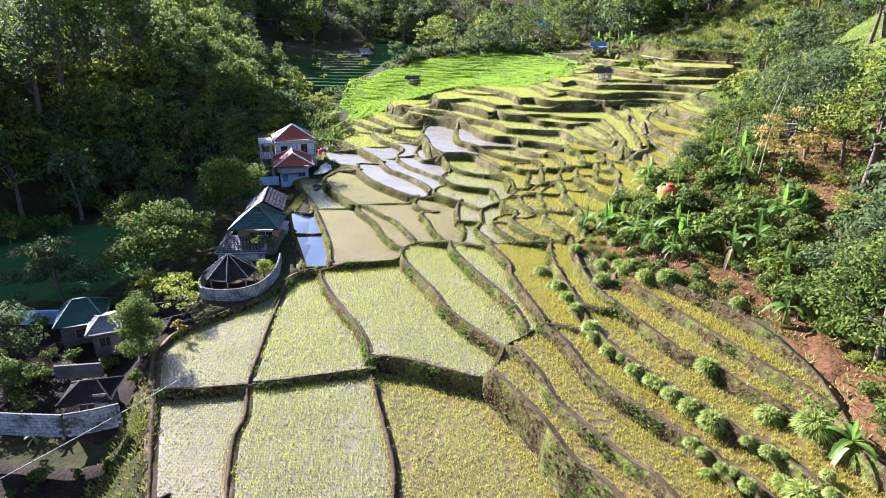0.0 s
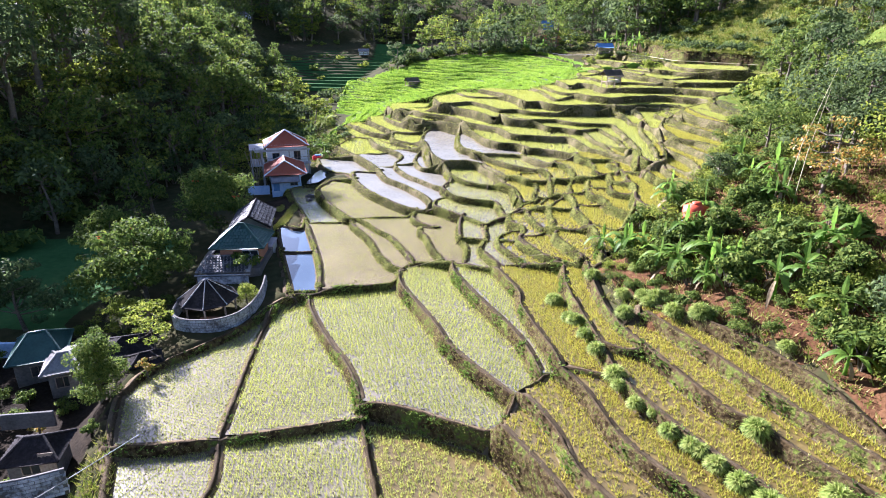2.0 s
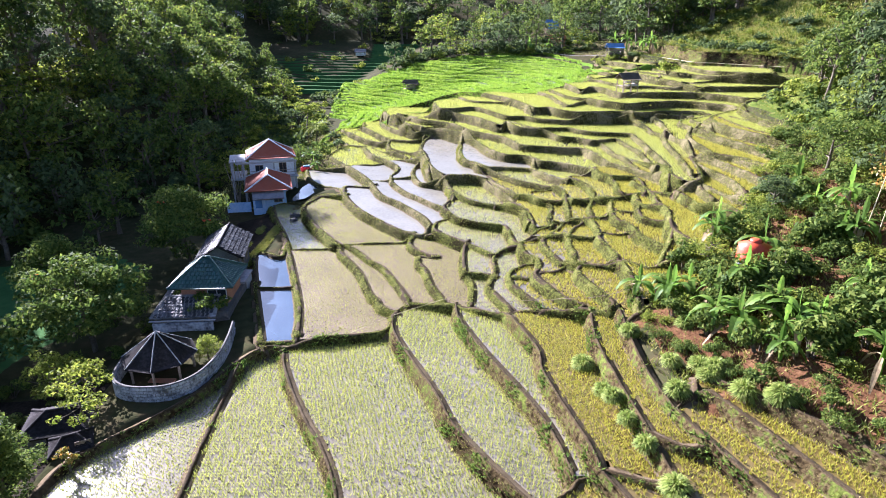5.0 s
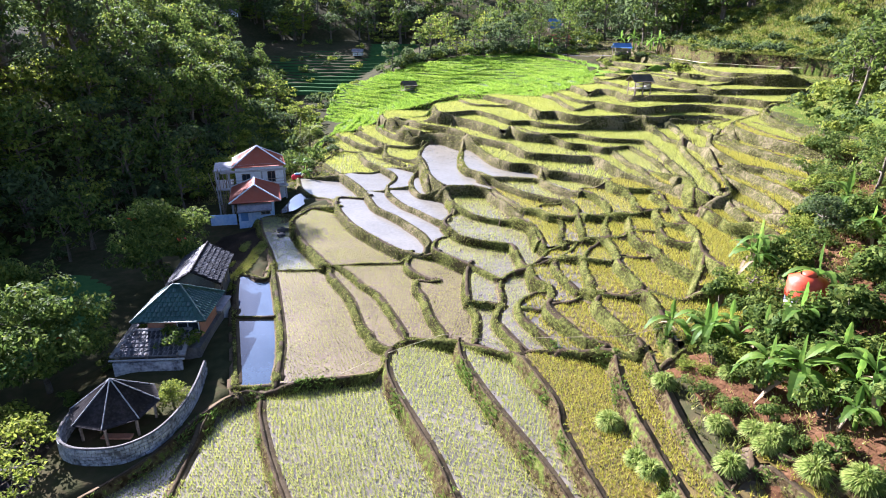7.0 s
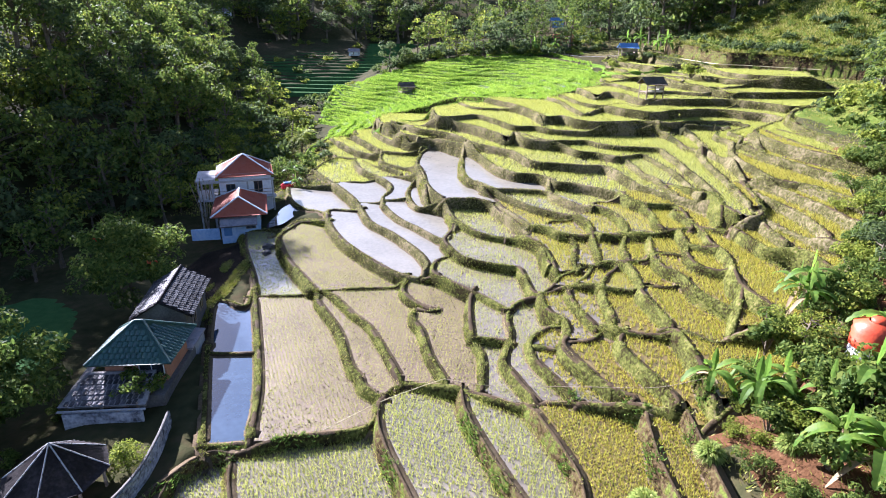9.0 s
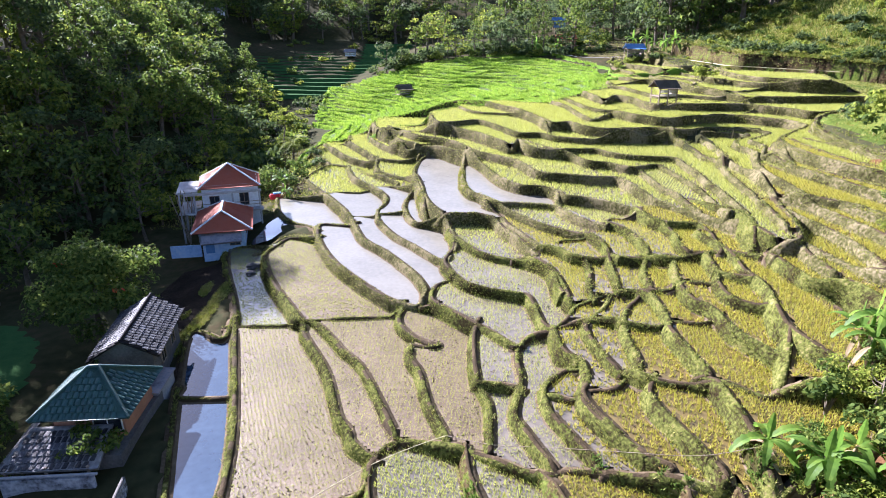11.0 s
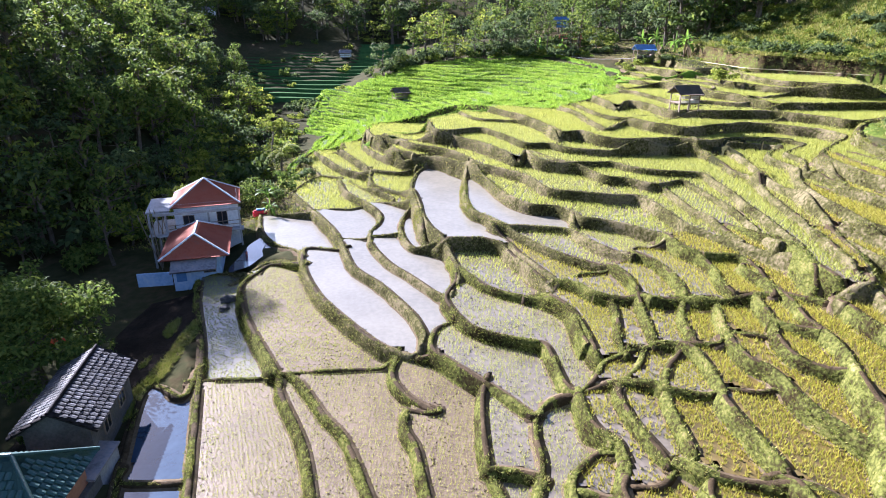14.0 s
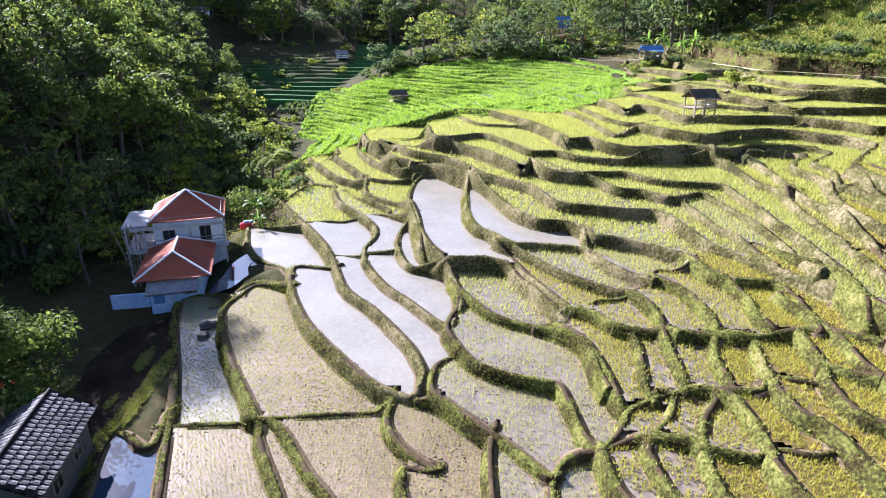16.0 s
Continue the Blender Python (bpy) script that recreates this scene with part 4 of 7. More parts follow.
def build_paddy(c):
    m = CELLS == c
    x, y = CENTRE[c]
    lv = LEVEL[c]
    what = kind_of(x, y)
    verts, faces = [], []
    for j in np.nonzero(m.any(1))[0]:
        row = np.nonzero(m[j])[0]
        for run in np.split(row, np.nonzero(np.diff(row) > 1)[0] + 1):
            xa, xb, ya, yb = GX0 + run[0] * CELL - 0.1, GX0 + (run[-1] + 1) * CELL + 0.1, GY0 + j * CELL, GY0 + (j + 1) * CELL
            k = len(verts)
            za, zb = (field_height(np.array([xa, xb]), np.full(2, e)) - 0.08 if what == "green" else (lv, lv) for e in (ya, yb))
            verts += [(xa, ya, za[0]), (xb, ya, za[1]), (xb, yb, zb[1]), (xa, yb, zb[0])]
            faces.append((k, k + 1, k + 2, k + 3))
    brown = y < 31 and x > -4  # the muddy lower paddies
    mat = {"water": M_CLEAR if x < -12 and y < 86 else M_OPEN, "mud": M_SHEEN if y < 49 else M_OPEN if x < -13 and 64 < y < 84 else M_WET, "green": M_GREENWATER}.get(what, M_BROWN if brown else M_BRIGHT if x < 10 + 0.45 * (y - 56) and 50 < y < 104 else M_SHEEN if x < 7 else M_BROWN)
    label = {"water": "still clear water standing in an unplanted rice paddy", "mud": "shallow water on mud with sparse rice seedlings", "green": "wet paddy under bright green young rice"}.get(what, "flooded muddy paddy planted with rows of rice seedlings")
    raw("paddy", verts, faces, mat, None, label, "rice paddy", "rice paddies", "structure")
    # seedlings in rows, less and less regular
    r = np.random.RandomState(c)
    step = 0.21 if y < 76 else 0.25 if y < 109 else 0.28
    ang = r.uniform(-0.5, 0.5)
    ext = math.hypot(*(np.ptp(MIDX[m]), np.ptp(MIDY[m]))) / 2 + 1
    g = np.arange(-ext, ext, step)
    u, w = np.meshgrid(g, g)
    u, w = u.ravel() + r.normal(0, 0.018, u.size), w.ravel() + r.normal(0, 0.018, u.size)
    px, py = x + u * math.cos(ang) - w * math.sin(ang), y + u * math.sin(ang) + w * math.cos(ang)
    i, j = cell_of(px, py)
    inside = (CELLS[j, i] == c) & (px > GX0) & (px < GX1) & (py > GY0) & (py < GY1)
    patch = np.array([noise.noise((a * 0.3, b * 0.3, 3.1)) for a, b in zip(px, py)]) if inside.any() else np.zeros(len(px))
    share = {"water": 0.0, "mud": 1.0 if y < 62 else 0.8, "rice": 0.75 if brown or x < 13 and 50 < y < 104 else 1.0, "green": 1.0}[what]
    if what == "water" or not inside.any():
        return
    keep = inside & (r.rand(len(px)) < share + 0.4 * patch)
    base = np.stack([px, py, field_height(px, py) - 0.1 if what == "green" else np.full(len(px), lv - 0.02)], 1)[keep]
    if what == "green":
        blades("rice_field", base, 0.34, 0.1, 0.4, 4, M_RICE_GREEN, "dense bright green young rice", "rice", c, 0.16)
    else:
        blades("rice_seedlings", base, (0.16 if y < 62 else 0.13) if what == "mud" else 0.24 if y < 84 else 0.3, ((0.036 if y < 48 else 0.024) if x < 5 else 0.04) if y < 70 else 0.045 if y < 84 else 0.062, 0.45, (8 if x > 5 else 7 if y < 48 else 5) if y < 70 else 5, M_RICE_GOLD if x > 6 and y < 76 else M_RICE, "rows of yellow-green rice seedlings in water", "rice", c)


for c in range(1, N_CELLS + 1):
    if c not in OPEN:
        build_paddy(c)

# clods and old stubble lying in the nearer muddy paddies
rc = np.random.RandomState(31)
cx, cy = rc.uniform(-19, 12, 16000), rc.uniform(17.5, 84, 16000)
ci, cj = cell_of(cx, cy)
cc = CELLS[cj, ci]
lumpy = np.array([noise.noise((a * 0.35, b * 0.35, 5.0)) for a, b in zip(cx, cy)])
wet = np.array([c > 0 and c not in OPEN and kind_of(*CENTRE[c]) in ("mud", "rice") for c in cc])
ok = wet & (rc.rand(16000) < 0.55 + lumpy)
blades("mud_clods", np.stack([cx, cy, LEVEL[np.maximum(cc, 0)] - 0.01], 1)[ok], 0.05, 0.11, 0.5, 3, M_MARGIN, "clods of mud and old stubble in shallow water", "mud", 32, 0.05)

# grass on the flanks of the banks
r_ = np.random.RandomState(5)
seeds = []
for v, mud in GRASS_SEEDS:
    a, b, c, d = v[:-1, :-1], v[1:, :-1], v[:-1, 1:], v[1:, 1:]
    area = np.linalg.norm(np.cross(b - a, c - a), axis=2) * np.where(mud > 0, 0.06, 1.0)
    area[:, :2] = area[:, -2:] = 0
    area[0] = area[-1] = 0
    near = v[:, 0, 1].mean() < 84
    want = area * (36 if near else 12)
    for _ in range(int(np.ceil(want.max()))):
        keep = r_.rand(*want.shape) < want
        want = want - 1
        s, s2 = r_.rand(*want.shape, 1), r_.rand(*want.shape, 1)
        p = (a * (1 - s) + b * s) * (1 - s2) + (c * (1 - s) + d * s) * s2
        seeds.append(p[keep])
seeds = np.vstack(seeds)
green = np.array([noise.noise((a * 0.3, b * 0.3, 9.0)) for a, b, _ in seeds])
young = in_field(seeds[:, 0], seeds[:, 1])
blades("field_edge_grass", seeds[young], 0.4, 0.1, 0.5, 4, M_RICE_GREEN, "bright green rice and grass hanging over the field banks", "grass", 8, 0.2)
seeds = seeds[~young & (r_.rand(len(seeds)) < 0.65 + green)]
far_off = seeds[:, 1] > 84
weedy = seeds[(seeds[:, 1] < 50) & (np.array([noise.noise((a * 0.5, b * 0.5, 2.0)) for a, b, _ in seeds]) > 0.08)]
blades("bank_weeds", weedy, 0.16, 0.1, 0.9, 4, M_WEED, "low leafy green weeds on the lower paddy banks", "weeds", 12, 0.14)
blades("bank_grass", seeds[far_off], 0.15, 0.05, 0.7, 4, M_GRASS, "lime-green and straw-coloured grass on the upper terrace banks", "grass", 9, 0.14)
blades("bank_grass", seeds[~far_off], 0.13, 0.03, 0.8, 4, M_GRASS, "short lime-green and straw-coloured grass on the paddy banks", "grass", 7, 0.1)


# ---- ground, one sheet to the horizon ----
def build_ground():
    xs = np.concatenate([np.arange(-90, -25, 2.0), np.arange(-25, 66.5, 0.75), np.arange(67, 90, 2.0)])
    xs = np.concatenate([-(90 + 2.5 * 1.22 ** np.arange(1, 25))[::-1], xs, 90 + 2.5 * 1.22 ** np.arange(1, 25)])
    ys = np.concatenate([np.arange(-10, 16.5, 2.0), np.arange(16.5, 169.5, 0.75), np.arange(170, 310, 2.0)])
    ys = np.concatenate([-(10 + 2.5 * 1.22 ** np.arange(1, 22))[::-1], ys, 310 + 2.5 * 1.22 ** np.arange(1, 25)])
    x, y = np.meshgrid(xs, ys)
    z = ground(x, y)
    i, j = cell_of(x, y)
    paddy = (x > GX0) & (x < GX1) & (y > GY0) & (y < GY1) & ~np.isin(CELLS[j, i], list(OPEN))
    sunk = paddy.copy()
    for a in (-1, 0, 1):
        for b in (-1, 0, 1):
            sunk &= np.roll(np.roll(paddy, a, 0), b, 1)
    low = np.where(CELLS[j, i] > 0, LEVEL[np.maximum(CELLS[j, i], 0)], z - 0.5)
    z = np.where(sunk, np.minimum(z - 1.3, low - 0.9), np.where(paddy, np.minimum(z - 0.4, low - 0.3), z))
    z = np.where(paddy, z, z + 0.12 * waves(x, y, 2.3))
    n, k = x.shape
    idx = np.arange(n * k).reshape(n, k)
    f = np.stack([idx[:-1, :-1], idx[:-1, 1:], idx[1:, 1:], idx[1:, :-1]], -1).reshape(-1, 4)
    ob = raw("ground", np.stack([x, y, z], -1).reshape(-1, 3), f, M_GROUND, None, "dark forest floor, earth paths and valley ground", "ground", "", "structure", True)
    ob.data.materials.append(M_SLOPE)  # the grassy slope past the upper terraces
    mx, my = x[:-1, :-1] + waves(x[:-1, :-1], y[:-1, :-1], 3.0), y[:-1, :-1]
    grassy = (mx > np.interp(my, [56, 66, 84, 98, 118, 128, 150], [40, 36.5, 35.5, 41, 52, 46.0, 44.5])) & (mx < 70) & (my > 58) & (my < 158)
    ob.data.materials.append(M_RED)  # the earth under the jungle
    ob.data.materials.append(M_BANK_EARTH)  # the soil face of the bench
    red = (mx > np.interp(my, [17, 27, 32, 40, 46, 52, 60], [17, 18, 16, 11.5, 10.8, 15, 20])) & (mx < 44) & (my < 60) & ~grassy
    face = np.abs(x[:-1, :-1] - bench_edge(my) - 0.4) < 1.3 + 0.3 * waves(x[:-1, :-1], my, 1.4)
    face &= (my > 108) & (my < 154)
    grassy &= ~face
    red &= ~face
    ob.data.polygons.foreach_set("material_index", (grassy + 2 * red + 3 * face).ravel().astype(np.int32))
    return ob


build_ground()


# ---- plants ----
M_BARK = surface("bark", [(0.3, (0.06, 0.045, 0.03)), (0.5, (0.12, 0.095, 0.065)), (0.7, (0.20, 0.17, 0.12))], 1.5, 9.0, 0.9, 0.6, 25.0)
M_LEAF_DARK = surface("dark_leaf", [(0.25, (0.05, 0.078, 0.03)), (0.5, (0.085, 0.12, 0.045)), (0.75, (0.12, 0.16, 0.055))], 0.12, 1.5, 0.7, 0, spec=0.1, island=0.7, through_light=0.5)
M_LEAF_MID = surface("mid_leaf", [(0.25, (0.05, 0.085, 0.017)), (0.5, (0.10, 0.15, 0.028)), (0.75, (0.17, 0.21, 0.04))], 0.15, 1.5, 0.7, 0, spec=0.1, island=0.7, through_light=0.48)
M_LEAF_LIGHT = surface("light_leaf", [(0.25, (0.11, 0.15, 0.02)), (0.5, (0.19, 0.24, 0.03)), (0.75, (0.28, 0.30, 0.05))], 0.2, 2.0, 0.7, 0, spec=0.1, island=0.7, through_light=0.52)
M_LEAF_GOLD = surface("golden_leaf", [(0.25, (0.16, 0.18, 0.03)), (0.5, (0.27, 0.24, 0.04)), (0.75, (0.40, 0.20, 0.04))], 0.8, 3.0, 0.5, 0, island=0.7, through_light=0.4)
M_FLOWER = surface("red_flower", [(0.3, (0.45, 0.03, 0.02)), (0.7, (0.60, 0.12, 0.03))], 1.0, 4.0, 0.6, 0, through_light=0.3)
M_BANANA = surface("banana_leaf", [(0.25, (0.06, 0.13, 0.02)), (0.5, (0.12, 0.22, 0.03)), (0.75, (0.26, 0.36, 0.05))], 0.5, 4.0, 0.5, 0.15, 40.0, spec=0.25, through_light=0.6)
M_BANANA_DRY = surface("dry_banana_leaf", [(0.3, (0.22, 0.15, 0.08)), (0.7, (0.36, 0.27, 0.15))], 1.0, 6.0, 0.8, 0.2, 30.0, through_light=0.2)
M_TUSSOCK = surface("tussock_blade", [(0.25, (0.12, 0.18, 0.03)), (0.5, (0.24, 0.32, 0.055)), (0.75, (0.40, 0.43, 0.12))], 0.6, 4.0, 0.55, 0, island=0.6, through_light=0.5)
M_BAMBOO = surface("bamboo", [(0.3, (0.30, 0.25, 0.12)), (0.7, (0.45, 0.40, 0.25))], 0.5, 5.0, 0.5, 0.1)


def empty(name, m):
    ob = new(name)
    ob.empty_display_size = 0.2
    ob.matrix_world = m
    return ob


def tube(points, radii, sides=7):
    """Verts and quads of a tapered tube."""
    p = np.asarray(points, float)
    t = np.gradient(p, axis=0)
    t /= np.linalg.norm(t, axis=1)[:, None] + 1e-9
    ref = np.where(np.abs(t[:, 2:3]) > 0.9, np.array([[1.0, 0, 0]]), np.array([[0, 0, 1.0]]))
    u = np.cross(t, ref)
    u /= np.linalg.norm(u, axis=1)[:, None]
    w = np.cross(t, u)
    a = np.linspace(0, 2 * np.pi, sides, endpoint=False)
    v = p[:, None] + np.asarray(radii)[:, None, None] * (u[:, None] * np.cos(a)[None, :, None] + w[:, None] * np.sin(a)[None, :, None])
    n = len(p)
    i = np.arange(n * sides).reshape(n, sides)
    f = np.stack([i[:-1], np.roll(i[:-1], -1, 1), np.roll(i[1:], -1, 1), i[1:]], -1).reshape(-1, 4)
    return v.reshape(-1, 3), f


def join(pieces):
    vs, fs, k = [], [], 0
    for v, f in pieces:
        vs.append(v)
        fs.append(np.asarray(f) + k)
        k += len(v)
    return np.vstack(vs), np.vstack(fs)


def leaf_cloud(r, clumps, count, size, flat=1.0):
    """Leaves as small bent diamonds, thick on the outside of uneven clumps (x, y, z, radius)."""
    c = np.asarray(clumps)
    vol = c[:, 3] ** 2
    k = r.choice(len(c), count, p=vol / vol.sum())
    d = r.normal(size=(count, 3))
    d /= np.linalg.norm(d, axis=1)[:, None]
    d[:, 2] = np.where(d[:, 2] < -0.3, d[:, 2] * 0.4, d[:, 2])
    rad = c[k, 3] * (0.55 + 0.5 * r.rand(count) ** 0.6)
    p = c[k, :3] + d * rad[:, None] * np.array([1, 1, flat])
    nrm = d * 0.7 + r.normal(size=(count, 3)) * 0.55 + np.array([0, 0, 0.45])
    nrm /= np.linalg.norm(nrm, axis=1)[:, None]
    a = np.cross(nrm, r.normal(size=(count, 3)))
    a /= np.linalg.norm(a, axis=1)[:, None]
    b = np.cross(nrm, a)
    s = size * r.uniform(0.6, 1.3, count)[:, None]
    droop = np.array([0, 0, -0.18]) * s
    v = np.stack([p - a * s * 0.5, p + b * s * 0.24, p + a * s * 0.5 + droop, p - b * s * 0.24], 1).reshape(-1, 3)
    return v, np.arange(count * 4).reshape(-1, 4)


def make_tree(m, seed, height, spread, leaves, leaf_size, material, label, trunk_share=0.4, layers=False, clump_n=22, flowers=False, name="tree", clump=1.0):
    """Trunk with limbs, and an uneven crown of leaf clumps at the ends of the limbs."""
    r = np.random.RandomState(seed)
    root = tagged(empty(name, m), label, "tree" if name != "shrub" else "shrub")
    th = height * trunk_share
    lean = r.normal(0, 0.04, 2) * height
    n = 6
    s = np.linspace(0, 1, n)
    top = np.array([lean[0], lean[1], height * 0.8])
    stem = s[:, None] * top + np.stack([np.sin(s * 5 + seed) * 0.02 * height, np.cos(s * 4 + seed) * 0.02 * height, s * 0], 1)
    stem[0, 2] = -0.4
    r0 = height * 0.022 + 0.03
    pieces = [tube(stem, r0 * (1.15 - s * 0.95), 7)]
    clumps = []
    for k in range(clump_n):
        a = k * 2.4 + r.uniform(-0.4, 0.4)
        f = r.uniform(trunk_share / 0.8, 1.0)
        start = f * top
        out = spread * r.uniform(0.25, 1.0) * (1.05 - 0.55 * max(0, (f - 0.6) / 0.4) if not layers else 1.0)
        rise = height * (0.02 if layers else r.uniform(0.04, 0.2))
        end = start + np.array([math.cos(a) * out, math.sin(a) * out, rise])
        mid = (start + end) / 2 + np.array([0, 0, -0.04 * height + rise * 0.3])
        if k < 12:
            pieces.append(tube([start, mid, end], [r0 * 0.4, r0 * 0.28, r0 * 0.1], 5))
        clumps.append((*end, clump * spread * r.uniform(0.2, 0.42)))
    clumps.append((*(top + np.array([0, 0, 0.08 * height])), spread * 0.35))
    v, f = join(pieces)
    raw("trunk", v, f, M_BARK, root, smooth=True)
    v, f = leaf_cloud(r, clumps, leaves, leaf_size, 0.45 if layers else 0.8)
    raw("crown", v, f, material, root)
    if flowers:
        v, f = leaf_cloud(r, [(c[0], c[1], c[2] + c[3] * 0.5, c[3] * 0.3) for c in clumps[4:7]], 60, leaf_size * 0.8, 0.4)
        raw("blossom", v, f, M_FLOWER, root, "orange-red blossom clusters")
    return root


def make_shrub(m, seed, height, spread, leaves, leaf_size, material, label):
    r = np.random.RandomState(seed)
    root = tagged(empty("shrub", m), label, "shrub")
    pieces, clumps = [], []
    for k in range(9):
        a, o = r.uniform(0, 6.28), spread * r.uniform(0.1, 0.85)
        e = np.array([math.cos(a) * o, math.sin(a) * o, height * r.uniform(0.35, 0.85)])
        pieces.append(tube([np.array([0, 0, -0.3]), e * 0.5 + np.array([0, 0, 0.1]), e], [0.05, 0.035, 0.012], 5))
        clumps.append((*e, spread * r.uniform(0.28, 0.5)))
    v, f = join(pieces)
    raw("stem", v, f, M_BARK, root, smooth=True)
    v, f = leaf_cloud(r, clumps, leaves, leaf_size, 0.75)
    v[:, 2] = np.maximum(v[:, 2], -0.1)
    raw("foliage", v, f, material, root)
    return root


def leaf_blade(length, width, rise, droop, n=8, torn=0.0, seed=0):
    """An arched banana leaf along +x: two halves folded on a midrib, with a ragged edge."""
    r = np.random.RandomState(seed)
    s = np.linspace(0, 1, n)
    x = length * s * (1 - 0.12 * s * droop)
    z = rise * s - droop * s ** 2
    w = width * np.sin(np.pi * np.clip(s * 0.92 + 0.04, 0, 1)) ** 0.6 * np.where(s < 0.12, 0.15, 1)
    w = w * (1 - torn * r.rand(n))
    v = []
    for i in range(n):
        v += [(x[i], -w[i], z[i] + 0.25 * w[i]), (x[i], 0, z[i]), (x[i], w[i], z[i] + 0.25 * w[i])]
    f = []
    for i in range(n - 1):
        a = 3 * i
        f += [(a, a + 1, a + 4, a + 3), (a + 1, a + 2, a + 5, a + 4)]
    return np.array(v), np.array(f)


BANANA_LEAVES = []
for k, (ln, wd, ri, dr) in enumerate(((1.9, 0.30, 1.1, 1.5), (1.7, 0.33, 0.7, 1.5), (2.0, 0.28, 1.5, 1.4), (1.2, 0.20, 1.3, 0.2))):
    v, f = leaf_blade(ln, wd, ri, dr, 16, 0.45, k)
    me = bpy.data.meshes.new("leaf")
    me.from_pydata(v.tolist(), [], f.tolist())
    me.materials.append(M_BANANA)
    BANANA_LEAVES.append(me)
v, f = leaf_blade(1.5, 0.16, 0.2, 1.9, 7, 0.6, 9)
DRY_LEAF = bpy.data.meshes.new("dry_leaf")
DRY_LEAF.from_pydata(v.tolist(), [], f.tolist())
DRY_LEAF.materials.append(M_BANANA_DRY)


def make_banana(m, seed, height=1.7):
    r = random.Random(seed)
    root = tagged(empty("banana_plant", m), "banana plant with broad arching green leaves", "banana plant", "banana plants")
    lean = (r.uniform(-0.15, 0.15), r.uniform(-0.15, 0.15))
    v, f = tube([(0, 0, -0.4), (lean[0] * 0.4, lean[1] * 0.4, height * 0.5), (lean[0], lean[1], height)], [0.13, 0.11, 0.06], 8)
    raw("stem", v, f, M_BANANA_DRY if r.random() < 0.4 else M_BANANA, root, smooth=True)
    n = r.randint(6, 8)
    for k in range(n + 2):
        dry = k >= n
        leaf = new("dry_leaf" if dry else "leaf", DRY_LEAF if dry else BANANA_LEAVES[3 if k == 0 else r.randint(0, 2)])
        leaf.parent = root
        a = k * 137.5 + r.uniform(-25, 25)
        leaf.matrix_basis = pose(lean[0], lean[1], height * (0.75 if dry else 1.0) - 0.1, 0, -50 if k == 0 else r.uniform(-20, 12), a) @ Matrix.Scale(r.uniform(0.75, 1.1), 4)
    return root


def tussock_mesh(seed):
    """A domed clump of fine grass: blades rise from one root and bow over the outside of the dome."""
    r = np.random.RandomState(seed)
    n = 620
    a = r.uniform(0, 2 * np.pi, n)
    th = np.arccos(1 - 1.15 * r.rand(n))
    rad = r.uniform(0.82, 1.06, n)
    d = np.stack([np.cos(a), np.sin(a), 0 * a], 1)
    b0 = d * (0.22 * np.sin(th))[:, None] + np.array([0, 0, -0.05])
    mid = d * (0.62 * np.sin(th) * rad)[:, None] + np.array([0, 0, 1]) * ((0.22 + 0.6 * np.cos(th)) * rad)[:, None]
    tip = d * (0.88 * np.sin(th) * rad + 0.04)[:, None] + np.array([0, 0, 1]) * ((0.16 + 0.78 * np.cos(th)) * rad - 0.1 * np.sin(th))[:, None]
    side = np.stack([-np.sin(a), np.cos(a), 0 * a], 1) * 0.03
    v = np.stack([b0 - side * 0.6, b0 + side * 0.6, mid + side, mid - side, tip], 1).reshape(-1, 3)
    k = np.arange(n)[:, None] * 5
    f = np.vstack([k + np.array([0, 1, 2]), k + np.array([0, 2, 3]), k + np.array([3, 2, 4])])
    me = bpy.data.meshes.new("grass_tussock")
    me.from_pydata(v.tolist(), [], f.tolist())
    me.materials.append(M_TUSSOCK)
    return me


TUSSOCKS = [tussock_mesh(k) for k in range(3)]


def surface_at(x, y):
    """The top of what stands at (x, y): bank, paddy or ground."""
    i, j = cell_of(x, y)
    c = CELLS[j, i]
    if GX0 < x < GX1 and GY0 < y < GY1 and c > 0 and c not in OPEN:
        return float(LEVEL[c])
    return float(ground(x, y))


def crest_near(x, y):
    """The height of the highest level within a step of (x, y): where a plant on a bank stands."""
    best = -9.0
    for a in range(8):
        px, py = x + 0.5 * math.cos(a * 0.785), y + 0.5 * math.sin(a * 0.785)
        best = max(best, surface_at(px, py))
    return best


def tussock(x, y, size):
    ob = new("grass_tussock", TUSSOCKS[int(abs(x * 7 + y * 3)) % 3])
    ob.matrix_world = pose(x, y, crest_near(x, y) - 0.05, 0, 0, x * 77) @ Matrix.Scale(size * 1.15, 4)
    return tagged(ob, "rounded tussock of long arching green grass on a bank", "grass tussock", "grass tussocks")


